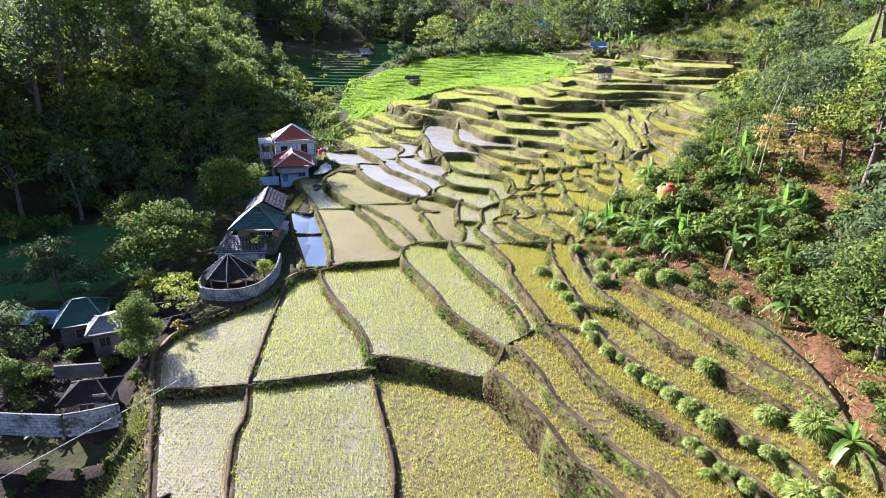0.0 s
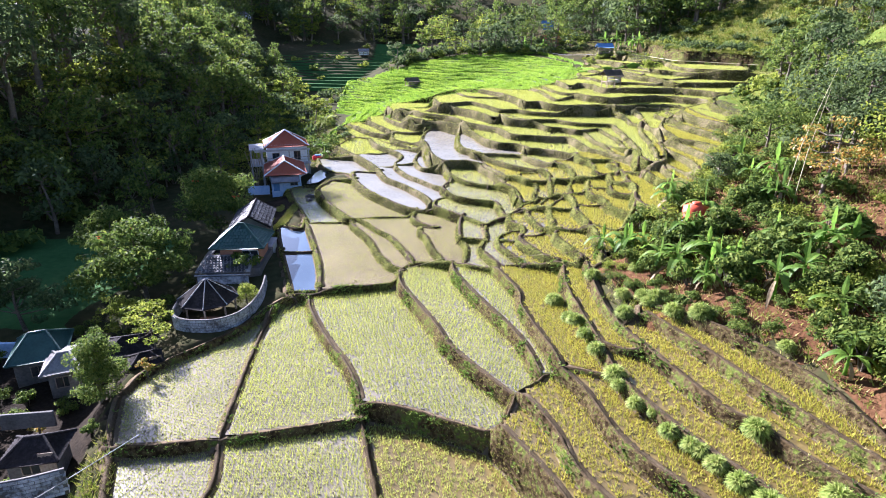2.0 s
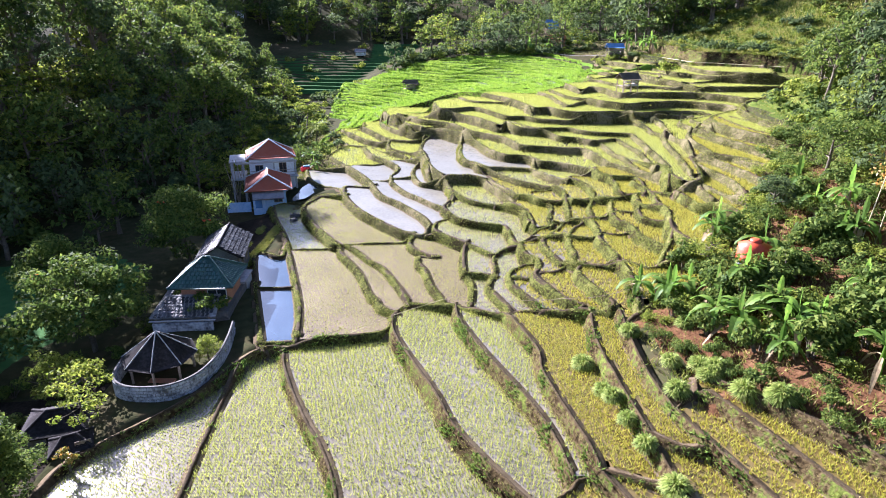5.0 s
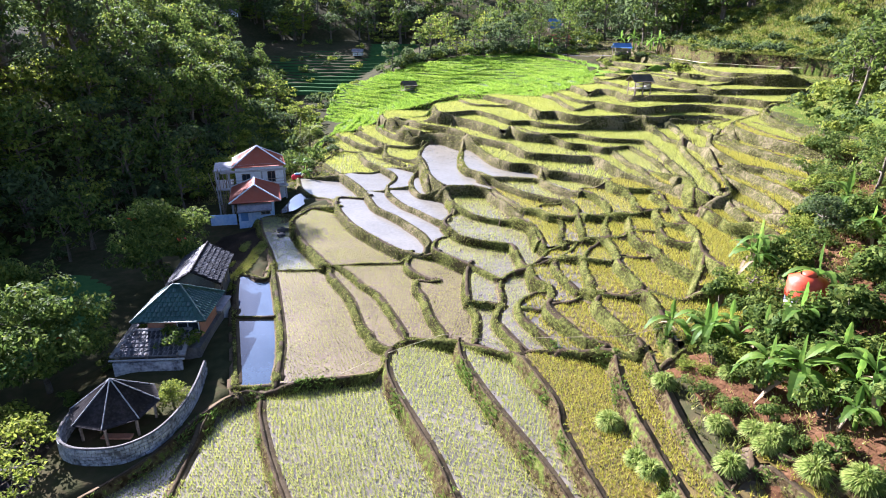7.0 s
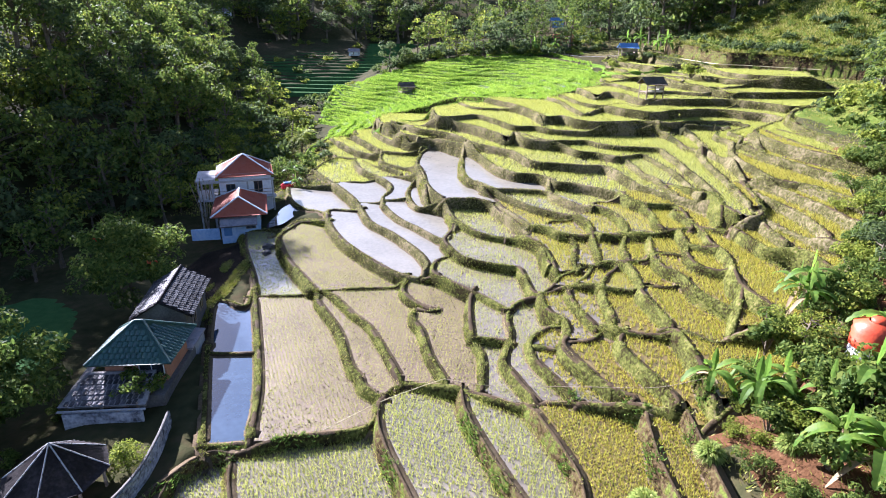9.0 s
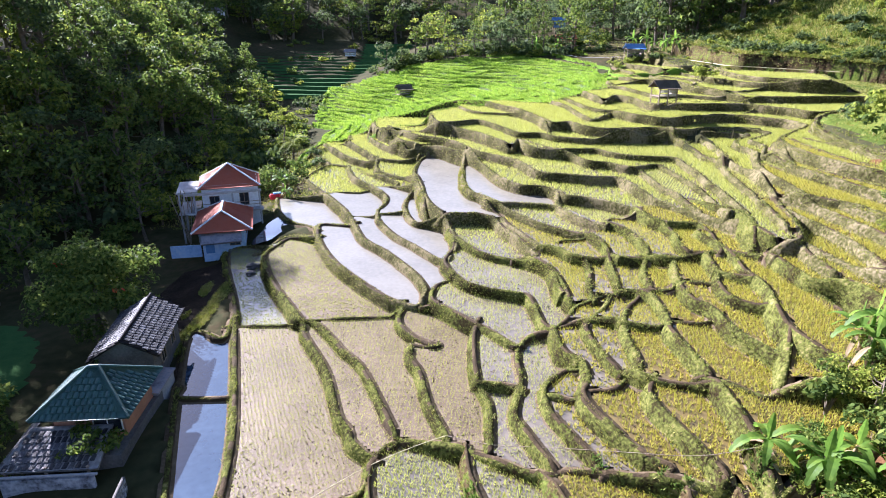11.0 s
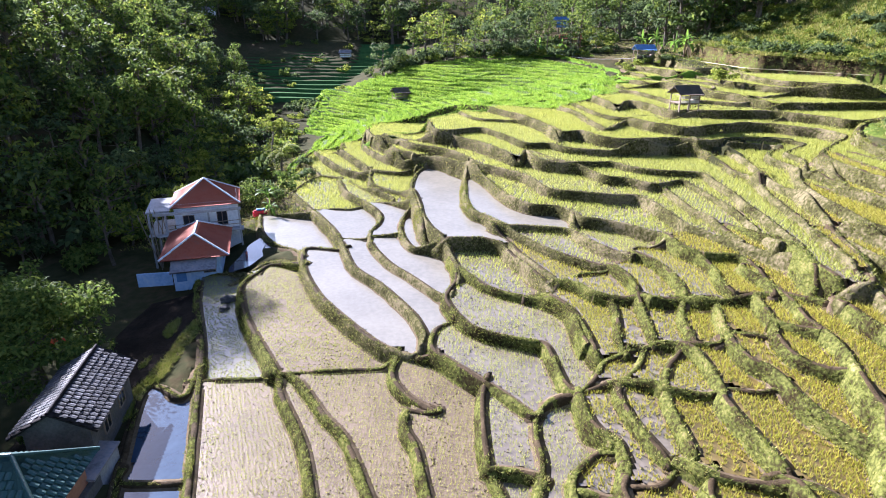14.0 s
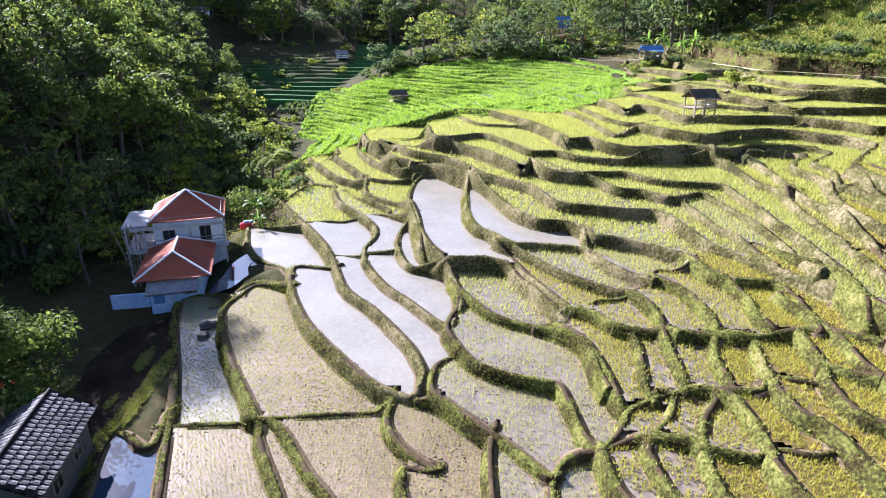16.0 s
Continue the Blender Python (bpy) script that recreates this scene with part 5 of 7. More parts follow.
for x, y, s in ((10.6, 43.9, 0.69), (7.7, 42.6, 0.76), (8.2, 40.0, 0.64), (8.3, 38.7, 0.62), (8.5, 36.9, 0.56), (8.8, 35.1, 0.62), (9.2, 32.6, 0.73), (9.2, 31.8, 0.5), (9.6, 30.2, 0.52), (10.2, 29.4, 0.34), (10.5, 28.0, 0.57), (11.1, 27.0, 0.52), (11.4, 26.6, 0.49), (11.7, 25.7, 0.58), (12.2, 24.6, 0.63), (12.8, 23.4, 0.74)):
    tussock(x, y, s)
for x, y, s in ((11.2, 38.1, 0.7), (12.8, 39.6, 0.64), (13.1, 38.7, 0.59), (13.8, 37.2, 0.49), (14.9, 36.1, 0.73), (17.6, 31.8, 0.53), (14.0, 27.1, 0.74), (15.5, 23.5, 0.76), (16.6, 21.9, 0.99), (11.5, 22.4, 0.42), (11.8, 21.8, 0.35), (11.8, 21.1, 0.41), (12.1, 20.7, 0.35), (12.5, 20.4, 0.29)):
    tussock(x, y, s)
for x, y, s in ((12.7, 19.5, 0.45), (13.8, 22.0, 0.36), (14.3, 21.1, 0.44), (14.8, 20.9, 0.3), (14.7, 19.0, 0.85), (14.3, 19.8, 0.52), (15.8, 19.4, 0.35), (15.3, 18.3, 0.4), (13.8, 37.0, 0.75), (15.0, 36.1, 0.8), (13.4, 39.1, 0.7), (11.7, 40.4, 0.62), (13.5, 43.5, 0.62), (12.8, 38.7, 0.55)):
    tussock(x, y, s)

for k, (x, y) in enumerate(((19.1, 29.5), (20.8, 36.5), (18.3, 39.2), (25.2, 50.2), (14.5, 42.2), (13.7, 46.4), (17.2, 20.5), (18.9, 36.0), (15.5, 41.3), (17.5, 42.0), (13.8, 47.5), (18.1, 51.3), (25.2, 55.0), (18.1, 45.0), (17.5, 39.7), (12.1, 48.0), (13.4, 46.3), (17.0, 44.7), (20.5, 33.0), (22.5, 38.5), (21.8, 42.0), (19.6, 47.5), (23.5, 46.0), (16.2, 38.6))):
    make_banana(pose(x, y, surface_at(x, y), 0, 0, k * 50) @ Matrix.Scale(0.8 + 0.3 * ((k * 37) % 10) / 10, 4), k, 1.2 + 0.6 * ((k * 7) % 5) / 5)


# the jungle bank above the strip paddies
def on_ground(x, y, turn=0.0, scale=1.0):
    return pose(x, y, float(ground(x, y)) - 0.05, 0, 0, turn) @ Matrix.Scale(scale, 4)


rb = random.Random(77)
for k in range(22):  # more banana plants scattered over the bank
    y = rb.uniform(25, 54)
    x = float(np.interp(y, [17, 27, 32, 40, 48, 54], [18.5, 20.0, 18.3, 14.5, 14.0, 19.0])) + rb.uniform(0.5, 11)
    if math.hypot(x - 18.6, y - 47.0) > 2.2:
        make_banana(on_ground(x, y, k * 71, rb.uniform(0.75, 1.1)), 200 + k, rb.uniform(1.2, 2.0))
SHRUBS = [
    make_shrub(on_ground(21, 31), 1, 1.7, 1.3, 900, 0.225, M_LEAF_MID, "dense leafy green shrub on the jungle bank"),
    make_shrub(on_ground(23, 36), 2, 2.2, 1.3, 750, 0.28, M_LEAF_MID, "green broad-leaved shrub on the jungle bank"),
    make_shrub(on_ground(19.5, 41), 3, 1.3, 1.3, 900, 0.19, M_LEAF_MID, "low green bush on the jungle bank"),
    make_shrub(on_ground(24, 44), 4, 1.1, 1.1, 1000, 0.17, M_LEAF_LIGHT, "low yellow-green weedy bush on the jungle bank"),
]


def jungle_edge(y):
    return np.interp(y, [17, 22, 27, 32, 36, 40, 44, 48, 52, 58, 64], [18.0, 18.5, 19.8, 17.8, 15.6, 13.2, 12.2, 12.3, 17.5, 21.5, 26.0])


rj = random.Random(11)
for k in range(190):
    y = rj.uniform(17, 64)
    x = float(jungle_edge(y)) + 0.7 + abs(rj.gauss(0, 6.0))
    if x > 42 or math.hypot(x - 18.6, y - 47.0) < 1.9:
        continue
    copy_thing(SHRUBS[rj.randrange(4)], on_ground(x, y, rj.uniform(0, 360), rj.uniform(0.5, 1.15)))

for k in range(16):  # low bushes along the foot of the bank
    y = 33 + k + rj.uniform(-0.4, 0.4)
    x = float(jungle_edge(y)) + rj.uniform(-1.0, 0.8)
    if math.hypot(x - 18.6, y - 47.0) > 1.6:
        copy_thing(SHRUBS[rj.randrange(4)], on_ground(x, y, rj.uniform(0, 360), rj.uniform(0.35, 0.65)))
for x, y, k in ((17.0, 44.6, 1.3), (18.3, 44.3, 1.2), (16.3, 46.0, 1.0), (19.6, 44.8, 1.2)):  # bushes before the water tank
    copy_thing(SHRUBS[1], on_ground(x, y, x * 50, k))
make_tree(on_ground(21.2, 25.2), 21, 6.5, 3.2, 5200, 0.26, M_LEAF_MID, "bushy tree with small glossy leaves beside the red bank", 0.15, clump_n=34)
make_tree(on_ground(23.5, 29.5), 22, 6.0, 3.0, 3600, 0.28, M_LEAF_DARK, "dark leafy tree on the jungle bank", 0.2, clump_n=28)
make_tree(on_ground(30.5, 49.0), 23, 8.5, 4.2, 5200, 0.32, M_LEAF_DARK, "large dense dark green tree above the terraces", 0.2, clump_n=34)
make_tree(on_ground(27.0, 46.0), 24, 6.0, 2.6, 1500, 0.26, M_LEAF_GOLD, "thin sparse tree with yellowing feathery leaves", 0.35, True, 18)
make_tree(on_ground(31.0, 42.0), 25, 9.0, 4.0, 3200, 0.30, M_LEAF_LIGHT, "tall light green tree on the jungle slope", 0.35, clump_n=28)
make_tree(on_ground(28.0, 56.5), 26, 5.0, 2.6, 2200, 0.26, M_LEAF_MID, "round green tree at the edge of the terraces", 0.3)
make_tree(on_ground(16.6, 48.6), 27, 2.6, 1.3, 900, 0.14, M_LEAF_LIGHT, "slender young tree with fine light foliage", 0.4, True, 12)
make_tree(on_ground(22.6, 52.8), 28, 3.0, 1.3, 1400, 0.2, M_LEAF_DARK, "small dark long-leaved tree near the water tank", 0.3)

# leaning dead bamboo stems that rise over the bank
for k, (x, y, lx, ly, h) in enumerate(((24.5, 46.5, 2.6, 1.0, 9.5), (25.0, 46.0, 1.2, 0.4, 8.0))):
    z = float(ground(x, y))
    v, f = tube([(x, y, z - 0.3), (x + lx * 0.3, y + ly * 0.3, z + h * 0.45), (x + lx, y + ly, z + h)], [0.035, 0.03, 0.012], 6)
    raw("bamboo_stem", v, f, M_BAMBOO, None, "thin leaning bare bamboo stem above the bank", "bamboo", "bamboo stems")

# ---- forest ----
FOREST = [
    make_tree(on_ground(-45, 70), 31, 9, 3.6, 520, 0.78, M_LEAF_DARK, "tall dark forest tree in the shade of the hill", 0.18),
    make_tree(on_ground(-48, 85), 32, 11, 3.8, 540, 0.78, M_LEAF_MID, "tall green forest tree on the hillside", 0.22),
    make_tree(on_ground(-52, 100), 33, 8, 4.2, 500, 0.72, M_LEAF_LIGHT, "spreading light green forest tree with layered crown", 0.3, True),
    make_tree(on_ground(-47, 112), 34, 7, 3.2, 460, 0.72, M_LEAF_DARK, "rounded dark forest tree", 0.25),
    make_tree(on_ground(-55, 125), 35, 12, 3.0, 440, 0.7, M_LEAF_MID, "slender tall forest tree with a narrow crown", 0.35),
]
FAR_SHRUBS = [
    make_shrub(on_ground(-40, 90), 41, 2.2, 2.0, 180, 0.68, M_LEAF_DARK, "dark forest undergrowth bush"),
    make_shrub(on_ground(-42, 100), 42, 2.0, 1.8, 180, 0.64, M_LEAF_MID, "green forest undergrowth bush"),
    make_shrub(on_ground(38, 118), 43, 1.8, 1.7, 180, 0.6, M_LEAF_LIGHT, "light green bush on the slope"),
]


rf = random.Random(3)


def in_yard(x, y):
    return -31 < x < -15 and 77 < y < 99


for k in range(120):  # the shaded hill, its lower edge
    y = rf.uniform(40, 190)
    x = float(foot_of_hill(y)) + 3 - abs(rf.gauss(0, 9))
    copy_thing(FOREST[rf.randrange(5)], on_ground(x, y, rf.uniform(0, 360), rf.uniform(0.6, 0.95)))
for k in range(55):  # the valley floor between hill and house
    x, y = rf.uniform(-45, -27), rf.uniform(73, 128)
    if not in_yard(x, y):
        copy_thing((FOREST + FAR_SHRUBS[:2])[rf.randrange(7)], on_ground(x, y, rf.uniform(0, 360), rf.uniform(0.4, 0.75)))
for k in range(60):  # trees on the slope above the jungle bank and the upper terraces
    y = rf.uniform(34, 112)
    x = float(np.interp(y, [34, 45, 60, 75, 88, 100, 112], [25, 27, 32, 39, 44, 57, 62])) + abs(rf.gauss(0, 6))
    copy_thing((FOREST + FAR_SHRUBS[1:])[rf.randrange(7)], on_ground(x, y, rf.uniform(0, 360), rf.uniform(0.45, 0.8)))


def joined_wood(name, kinds, places, label):
    """Far woods that nobody could count: many trees of the given kinds as one mesh."""
    vs, fs, ms, mats, k = [], [], [], [], 0
    for m, which in places:
        for ob in kinds[which].children:
            if ob.name.startswith("stem"):
                continue  # buried in the leaves
            me = ob.data
            v = np.empty(len(me.vertices) * 3, np.float32)
            me.vertices.foreach_get("co", v)
            f = np.empty(len(me.loops), np.int32)
            me.loops.foreach_get("vertex_index", f)
            a = np.array(m)
            vs.append(v.reshape(-1, 3) @ a[:3, :3].T + a[:3, 3])
            fs.append(f.reshape(-1, 4) + k)
            k += len(me.vertices)
            if me.materials[0] not in mats:
                mats.append(me.materials[0])
            ms.append(np.full(len(fs[-1]), mats.index(me.materials[0]), np.int32))
    ob = raw(name, np.vstack(vs), np.vstack(fs), mats[0], None, label, "forest", "", "stuff")
    for m in mats[1:]:
        ob.data.materials.append(m)
    ob.data.polygons.foreach_set("material_index", np.concatenate(ms))
    return ob


spots = []
for k in range(90):
    y = rf.uniform(15, 70)
    x = float(jungle_edge(y)) + 3 + abs(rf.gauss(0, 9.0))
    spots.append((on_ground(x, y, rf.uniform(0, 360), rf.uniform(0.7, 1.4)), rf.randrange(4)))
joined_wood("jungle_undergrowth", SHRUBS, spots, "dense mixed undergrowth on the jungle slope")
spots = []
for k in range(330):  # high on the shaded hill
    y = rf.uniform(35, 250)
    x = float(foot_of_hill(y)) - 5 - abs(rf.gauss(0, 30))
    spots.append((on_ground(x, y, rf.uniform(0, 360), rf.uniform(0.6, 1.0)), rf.randrange(5)))
joined_wood("hill_forest", FOREST, spots, "dense dark forest covering the shaded hill")
spots = []
for k in range(110):  # the far hill
    y = 238 + abs(rf.gauss(0, 24))
    spots.append((on_ground(rf.uniform(-110, 110), y, rf.uniform(0, 360), rf.uniform(0.9, 1.6)), rf.randrange(5)))
for k in range(60):  # the slope that closes the side valley
    spots.append((on_ground(rf.uniform(-95, -15), rf.uniform(240, 300), rf.uniform(0, 360), rf.uniform(0.9, 1.5)), rf.randrange(5)))
for k in range(70):  # woods behind the field
    y = rf.uniform(190, 240)
    spots.append((on_ground(rf.uniform(-4, 120), y, rf.uniform(0, 360), rf.uniform(0.6, 1.3)), rf.randrange(5)))
for k in range(40):
    y = rf.uniform(120, 190)
    spots.append((on_ground((76 if y < 150 else 52) + abs(rf.gauss(0, 12)), y, rf.uniform(0, 360), rf.uniform(0.6, 1.2)), rf.randrange(5)))
for k in range(60):  # the upper slope on the other side
    y = rf.uniform(50, 240)
    x = 46 + abs(rf.gauss(0, 16)) + (30 if 90 < y < 155 else 0)
    spots.append((on_ground(x, y, rf.uniform(0, 360), rf.uniform(0.6, 1.1)), rf.randrange(5)))
joined_wood("far_forest", FOREST, spots, "distant mixed forest round the valley")
spots = []
for k in range(70):
    y = rf.uniform(45, 150)
    x = float(foot_of_hill(y)) + 9 - abs(rf.gauss(0, 14))
    spots.append((on_ground(x, y, rf.uniform(0, 360), rf.uniform(0.7, 1.6)), rf.randrange(2)))
for k in range(110):
    y = rf.uniform(64, 168)
    x = float(np.interp(y, [64, 75, 88, 100, 120, 135, 168], [33, 35.5, 40, 56, 70, 64, 46])) + abs(rf.gauss(0, 5))
    spots.append((on_ground(x, y, rf.uniform(0, 360), rf.uniform(0.4, 1.0)), rf.randrange(3)))
for k in range(80):  # the belt of bushes behind the green field
    y, x = rf.uniform(169, 184), rf.uniform(-10, 62)
    spots.append((on_ground(x, y, rf.uniform(0, 360), rf.uniform(0.6, 1.5)), rf.randrange(2)))
for k in range(60):
    y, x = rf.uniform(168, 235), rf.uniform(-75, -8)
    spots.append((on_ground(x, y, rf.uniform(0, 360), rf.uniform(0.5, 1.0)), rf.randrange(3)))
for k in range(70):  # bushes along the back of the field and round its hut
    x = rf.uniform(-12, 36)
    y = float(np.interp(x, [-15, 3, 19, 29, 42], [168, 168, 164, 158, 160])) + rf.uniform(0, 9)
    spots.append((on_ground(x, y, rf.uniform(0, 360), rf.uniform(0.5, 1.1)), rf.randrange(3)))
for k in range(60):  # the scrub past the meadow side of the field
    x, y = rf.uniform(-48, -24), rf.uniform(128, 172)
    spots.append((on_ground(x, y, rf.uniform(0, 360), rf.uniform(0.5, 1.2)), rf.randrange(3)))
for k in range(150):  # scrub on the bench
    y = rf.uniform(114, 156)
    spots.append((on_ground(float(bench_edge(y)) + 3 + abs(rf.gauss(0, 9)), y, rf.uniform(0, 360), rf.uniform(0.35, 0.9)), rf.randrange(3)))
for k in range(75):  # bushes that hang over the bench's soil face and stand along its foot
    y = rf.uniform(110, 152)
    spots.append((on_ground(float(bench_edge(y)) + rf.choice((-0.6, 1.2, 1.6, 2.0)) + rf.uniform(-0.5, 0.5), y, rf.uniform(0, 360), rf.uniform(0.16, 0.4)), rf.randrange(3)))
for k in range(26):  # round the blue-roofed field hut
    spots.append((on_ground(36.6 + rf.gauss(0, 2.6), 146.5 + rf.gauss(0, 2.4), rf.uniform(0, 360), rf.uniform(0.3, 0.6)), rf.randrange(3)))
joined_wood("far_bushes", FAR_SHRUBS, spots, "belt of bushes and small trees behind the green field")

# trees that shade the back of the field, and the wood over the bench
for k in range(15):
    x = -12 + 3.2 * k + rf.uniform(-1, 1)
    y = float(np.interp(x, [-15, 3, 19, 29, 42], [170, 170, 167, 161, 163])) + rf.uniform(0, 5)
    copy_thing(FOREST[rf.randrange(5)], on_ground(x, y, rf.uniform(0, 360), rf.uniform(0.6, 0.9)))
spots = []
for k in range(38):  # the wood over the bench
    spots.append((on_ground(74 + abs(rf.gauss(0, 7)), rf.uniform(98, 165), rf.uniform(0, 360), rf.uniform(0.55, 1.0)), rf.randrange(5)))
for k in range(34):  # the wood behind the field hut, with the huts in a clearing
    x, y = rf.uniform(14, 62), rf.uniform(172, 214)
    if abs(x - 0.198 * (y - 38)) > 4:
        spots.append((on_ground(x, y, rf.uniform(0, 360), rf.uniform(0.8, 1.3)), (0, 3, 4, 1)[k % 4]))
for k in range(70):  # trees at the brow of the shaded hill
    x, y = (rf.uniform(-150, -95), rf.uniform(120, 210)) if k < 14 else (rf.uniform(-260, -125), rf.uniform(190, 310))
    spots.append((on_ground(x, y, rf.uniform(0, 360), rf.uniform(1.0, 1.6)), (0, 1, 3)[k % 3]))
joined_wood("far_wood", FOREST, spots, "woods on the brows of the hills and behind the huts")
for k in range(9):  # the tall dark trees that close the bench
    copy_thing(FOREST[(0, 1, 3)[k % 3]], on_ground(45 + 2.0 * k + rf.uniform(-1, 1), rf.uniform(158, 168), rf.uniform(0, 360), rf.uniform(1.2, 1.6)))
for k in range(9):
    x, y = (rf.uniform(38, 46), rf.uniform(149, 156)) if k < 6 else (rf.uniform(20, 33), rf.uniform(166, 172))
    make_banana(on_ground(x, y, k * 83, rf.uniform(1.0, 1.5)), 300 + k, rf.uniform(1.6, 2.4))
# oversized trees added at the hill's foot to keep the village in shade
TALL = [make_tree(on_ground(-56, 66), 36, 18, 5.4, 2000, 0.7, M_LEAF_DARK, "very tall dark forest tree added at the hill's foot to cast shade", 0.3, clump_n=40), make_tree(on_ground(-58, 73), 37, 20, 5.0, 1900, 0.7, M_LEAF_MID, "very tall green forest tree added at the hill's foot to cast shade", 0.35, clump_n=36)]
for k in range(13):
    copy_thing(TALL[k % 2], on_ground(-57 + rf.uniform(-3, 3), 61 + 5.2 * k + rf.uniform(-1.5, 1.5), rf.uniform(0, 360), rf.uniform(0.85, 1.05)))

# rough grass on the open ground
rg = np.random.RandomState(21)
gx_, gy_ = [], []
for x0, x1, y0, y1, n in ((34, 66, 58, 172, 9000), (45, 64, 104, 158, 14000), (-33, -15, 92, 130, 4000), (10.5, 34, 17, 66, 10000), (-18.6, -12.6, 17, 32, 1500)):
    gx_.append(rg.uniform(x0, x1, n))
    gy_.append(rg.uniform(y0, y1, n))
gx_, gy_ = np.concatenate(gx_), np.concatenate(gy_)
gi, gj = cell_of(gx_, gy_)
free = (gx_ < GX0) | (gx_ > GX1) | (gy_ < GY0) | (gy_ > GY1) | np.isin(CELLS[gj, gi], list(OPEN))
grass_at = np.stack([gx_, gy_, ground(gx_, gy_)], 1)[free]
tall = np.random.RandomState(23).uniform(0, 1, (17000, 2)) * (38, 64) + (46, 92)
tall = tall[tall[:, 0] > bench_edge(tall[:, 1]) + 1.0]
blades("bench_grass", np.column_stack([tall, ground(tall[:, 0], tall[:, 1])]), 0.55, 0.13, 0.6, 5, M_GRASS, "tall lime-green grass and crops on the bench above the terraces", "grass", 24, 0.4)
blades("rough_grass", grass_at, 0.28, 0.07, 0.7, 4, M_GRASS, "rough tufted grass on the open slopes", "grass", 22, 0.3)

# far terraces in the side valley
for k in range(17):
    y0 = 172 + 4.0 * k
    xs = np.linspace(-78 + 1.2 * k, -6 + 0.4 * k, 60)
    wob = 1.6 * waves(xs, xs * 0 + y0, 9)
    z0 = float(np.interp(y0, [172, 240], [5.0, 15.5])) + 0.05
    ring = [np.stack([xs, y0 + wob, xs * 0 + z0 - 1.2], 1), np.stack([xs, y0 + wob + 0.15, xs * 0 + z0 + 0.15], 1), np.stack([xs, y0 + wob + 0.5, xs * 0 + z0], 1), np.stack([xs, y0 + wob + 6.5, xs * 0 + z0], 1)]
    v = np.stack(ring, 1)
    i = np.arange(v.shape[0] * 4).reshape(-1, 4)
    f = np.stack([i[:-1, :-1], i[1:, :-1], i[1:, 1:], i[:-1, 1:]], -1).reshape(-1, 4)
    raw("far_terrace", v.reshape(-1, 3), f, M_LAWN, None, "distant narrow green rice terrace in the side valley", "terrace", "far terraces", "structure")

# ---- trees of the village and by the house ----
make_tree(on_ground(-25.9, 51.6), 51, 7.4, 4.6, 11000, 0.33, M_LEAF_MID, "broad leafy tree with pale green leaves behind the pavilion", 0.2, clump_n=70, flowers=True, clump=0.68)
make_tree(on_ground(-25.1, 67.6), 52, 8.2, 4.9, 11000, 0.33, M_LEAF_MID, "broad flowering tree with red blossom behind the shed", 0.25, clump_n=74, flowers=True, clump=0.68)
make_tree(on_ground(-20.8, 35.6), 53, 4.8, 1.2, 9000, 0.17, M_LEAF_MID, "dense upright garden tree at the paddy edge", 0.04, clump_n=64, clump=1.4)
make_tree(on_ground(-15.5, 47.3), 54, 1.7, 0.8, 2600, 0.12, M_LEAF_LIGHT, "rounded golden-green garden shrub inside the wall", 0.1, clump_n=30, name="shrub", clump=1.3)
make_tree(on_ground(-21.0, 43.0), 55, 2.6, 1.7, 700, 0.26, M_LEAF_LIGHT, "flat-crowned light green cassava tree", 0.6, True, 12)
make_tree(on_ground(-19.6, 40.3), 56, 2.0, 1.5, 500, 0.24, M_LEAF_LIGHT, "small flat-crowned light green tree by the bund", 0.6, True, 10)
make_tree(on_ground(-17.3, 52.6), 57, 2.2, 1.4, 700, 0.26, M_LEAF_MID, "small spreading tree before the green-roofed house", 0.5, True, 12)
for k, (x, y, h) in enumerate(((-23.5, 33.6, 1.6), (-26.0, 31.0, 1.4), (-18.7, 37.2, 1.3))):
    make_tree(on_ground(x, y), 60 + k, h, 0.5, 420, 0.16, M_LEAF_GOLD, "small upright shrub with orange and green leaves", 0.15, clump_n=10, name="shrub")
for k, (x, y, s) in enumerate(((-27.5, 28.5, 0.8), (-25.5, 30.0, 0.7), (-29.0, 35.0, 0.9), (-24.5, 29.0, 0.6), (-22.6, 29.3, 0.5), (-30, 44, 0.9), (-28, 46, 0.7), (-31.5, 41, 0.8), (-23.8, 44.5, 0.6), (-25.5, 42.6, 0.7), (-26.3, 36.6, 0.7), (-28.6, 37.6, 0.6), (-23.6, 36.3, 0.6), (-22.6, 38.6, 0.55), (-20.6, 38.2, 0.5), (-23.3, 31.6, 0.6), (-19.6, 32.3, 0.45), (-19.3, 29.6, 0.4), (-22.8, 28.8, 0.5), (-25.6, 34.6, 0.7), (-27.2, 34.8, 0.6), (-21.0, 45.0, 0.5), (-22.4, 48.6, 0.6), (-22.6, 53.0, 0.6), (-22.3, 58.0, 0.7), (-23.0, 62.5, 0.6))):
    copy_thing(SHRUBS[k % 3], on_ground(x, y, k * 77, s))
make_tree(on_ground(-31.5, 58.0), 64, 7.0, 3.6, 5000, 0.32, M_LEAF_MID, "leafy green tree behind the village houses", 0.25, clump_n=40, clump=0.75)
make_tree(on_ground(-33.0, 46.5), 65, 6.0, 3.2, 4500, 0.3, M_LEAF_DARK, "dark leafy tree at the edge of the meadow", 0.2, clump_n=36, clump=0.8)
make_tree(on_ground(-30.5, 36.0), 66, 4.6, 2.6, 4000, 0.26, M_LEAF_DARK, "dark spreading tree over the garden houses", 0.25, clump_n=36, clump=0.75)
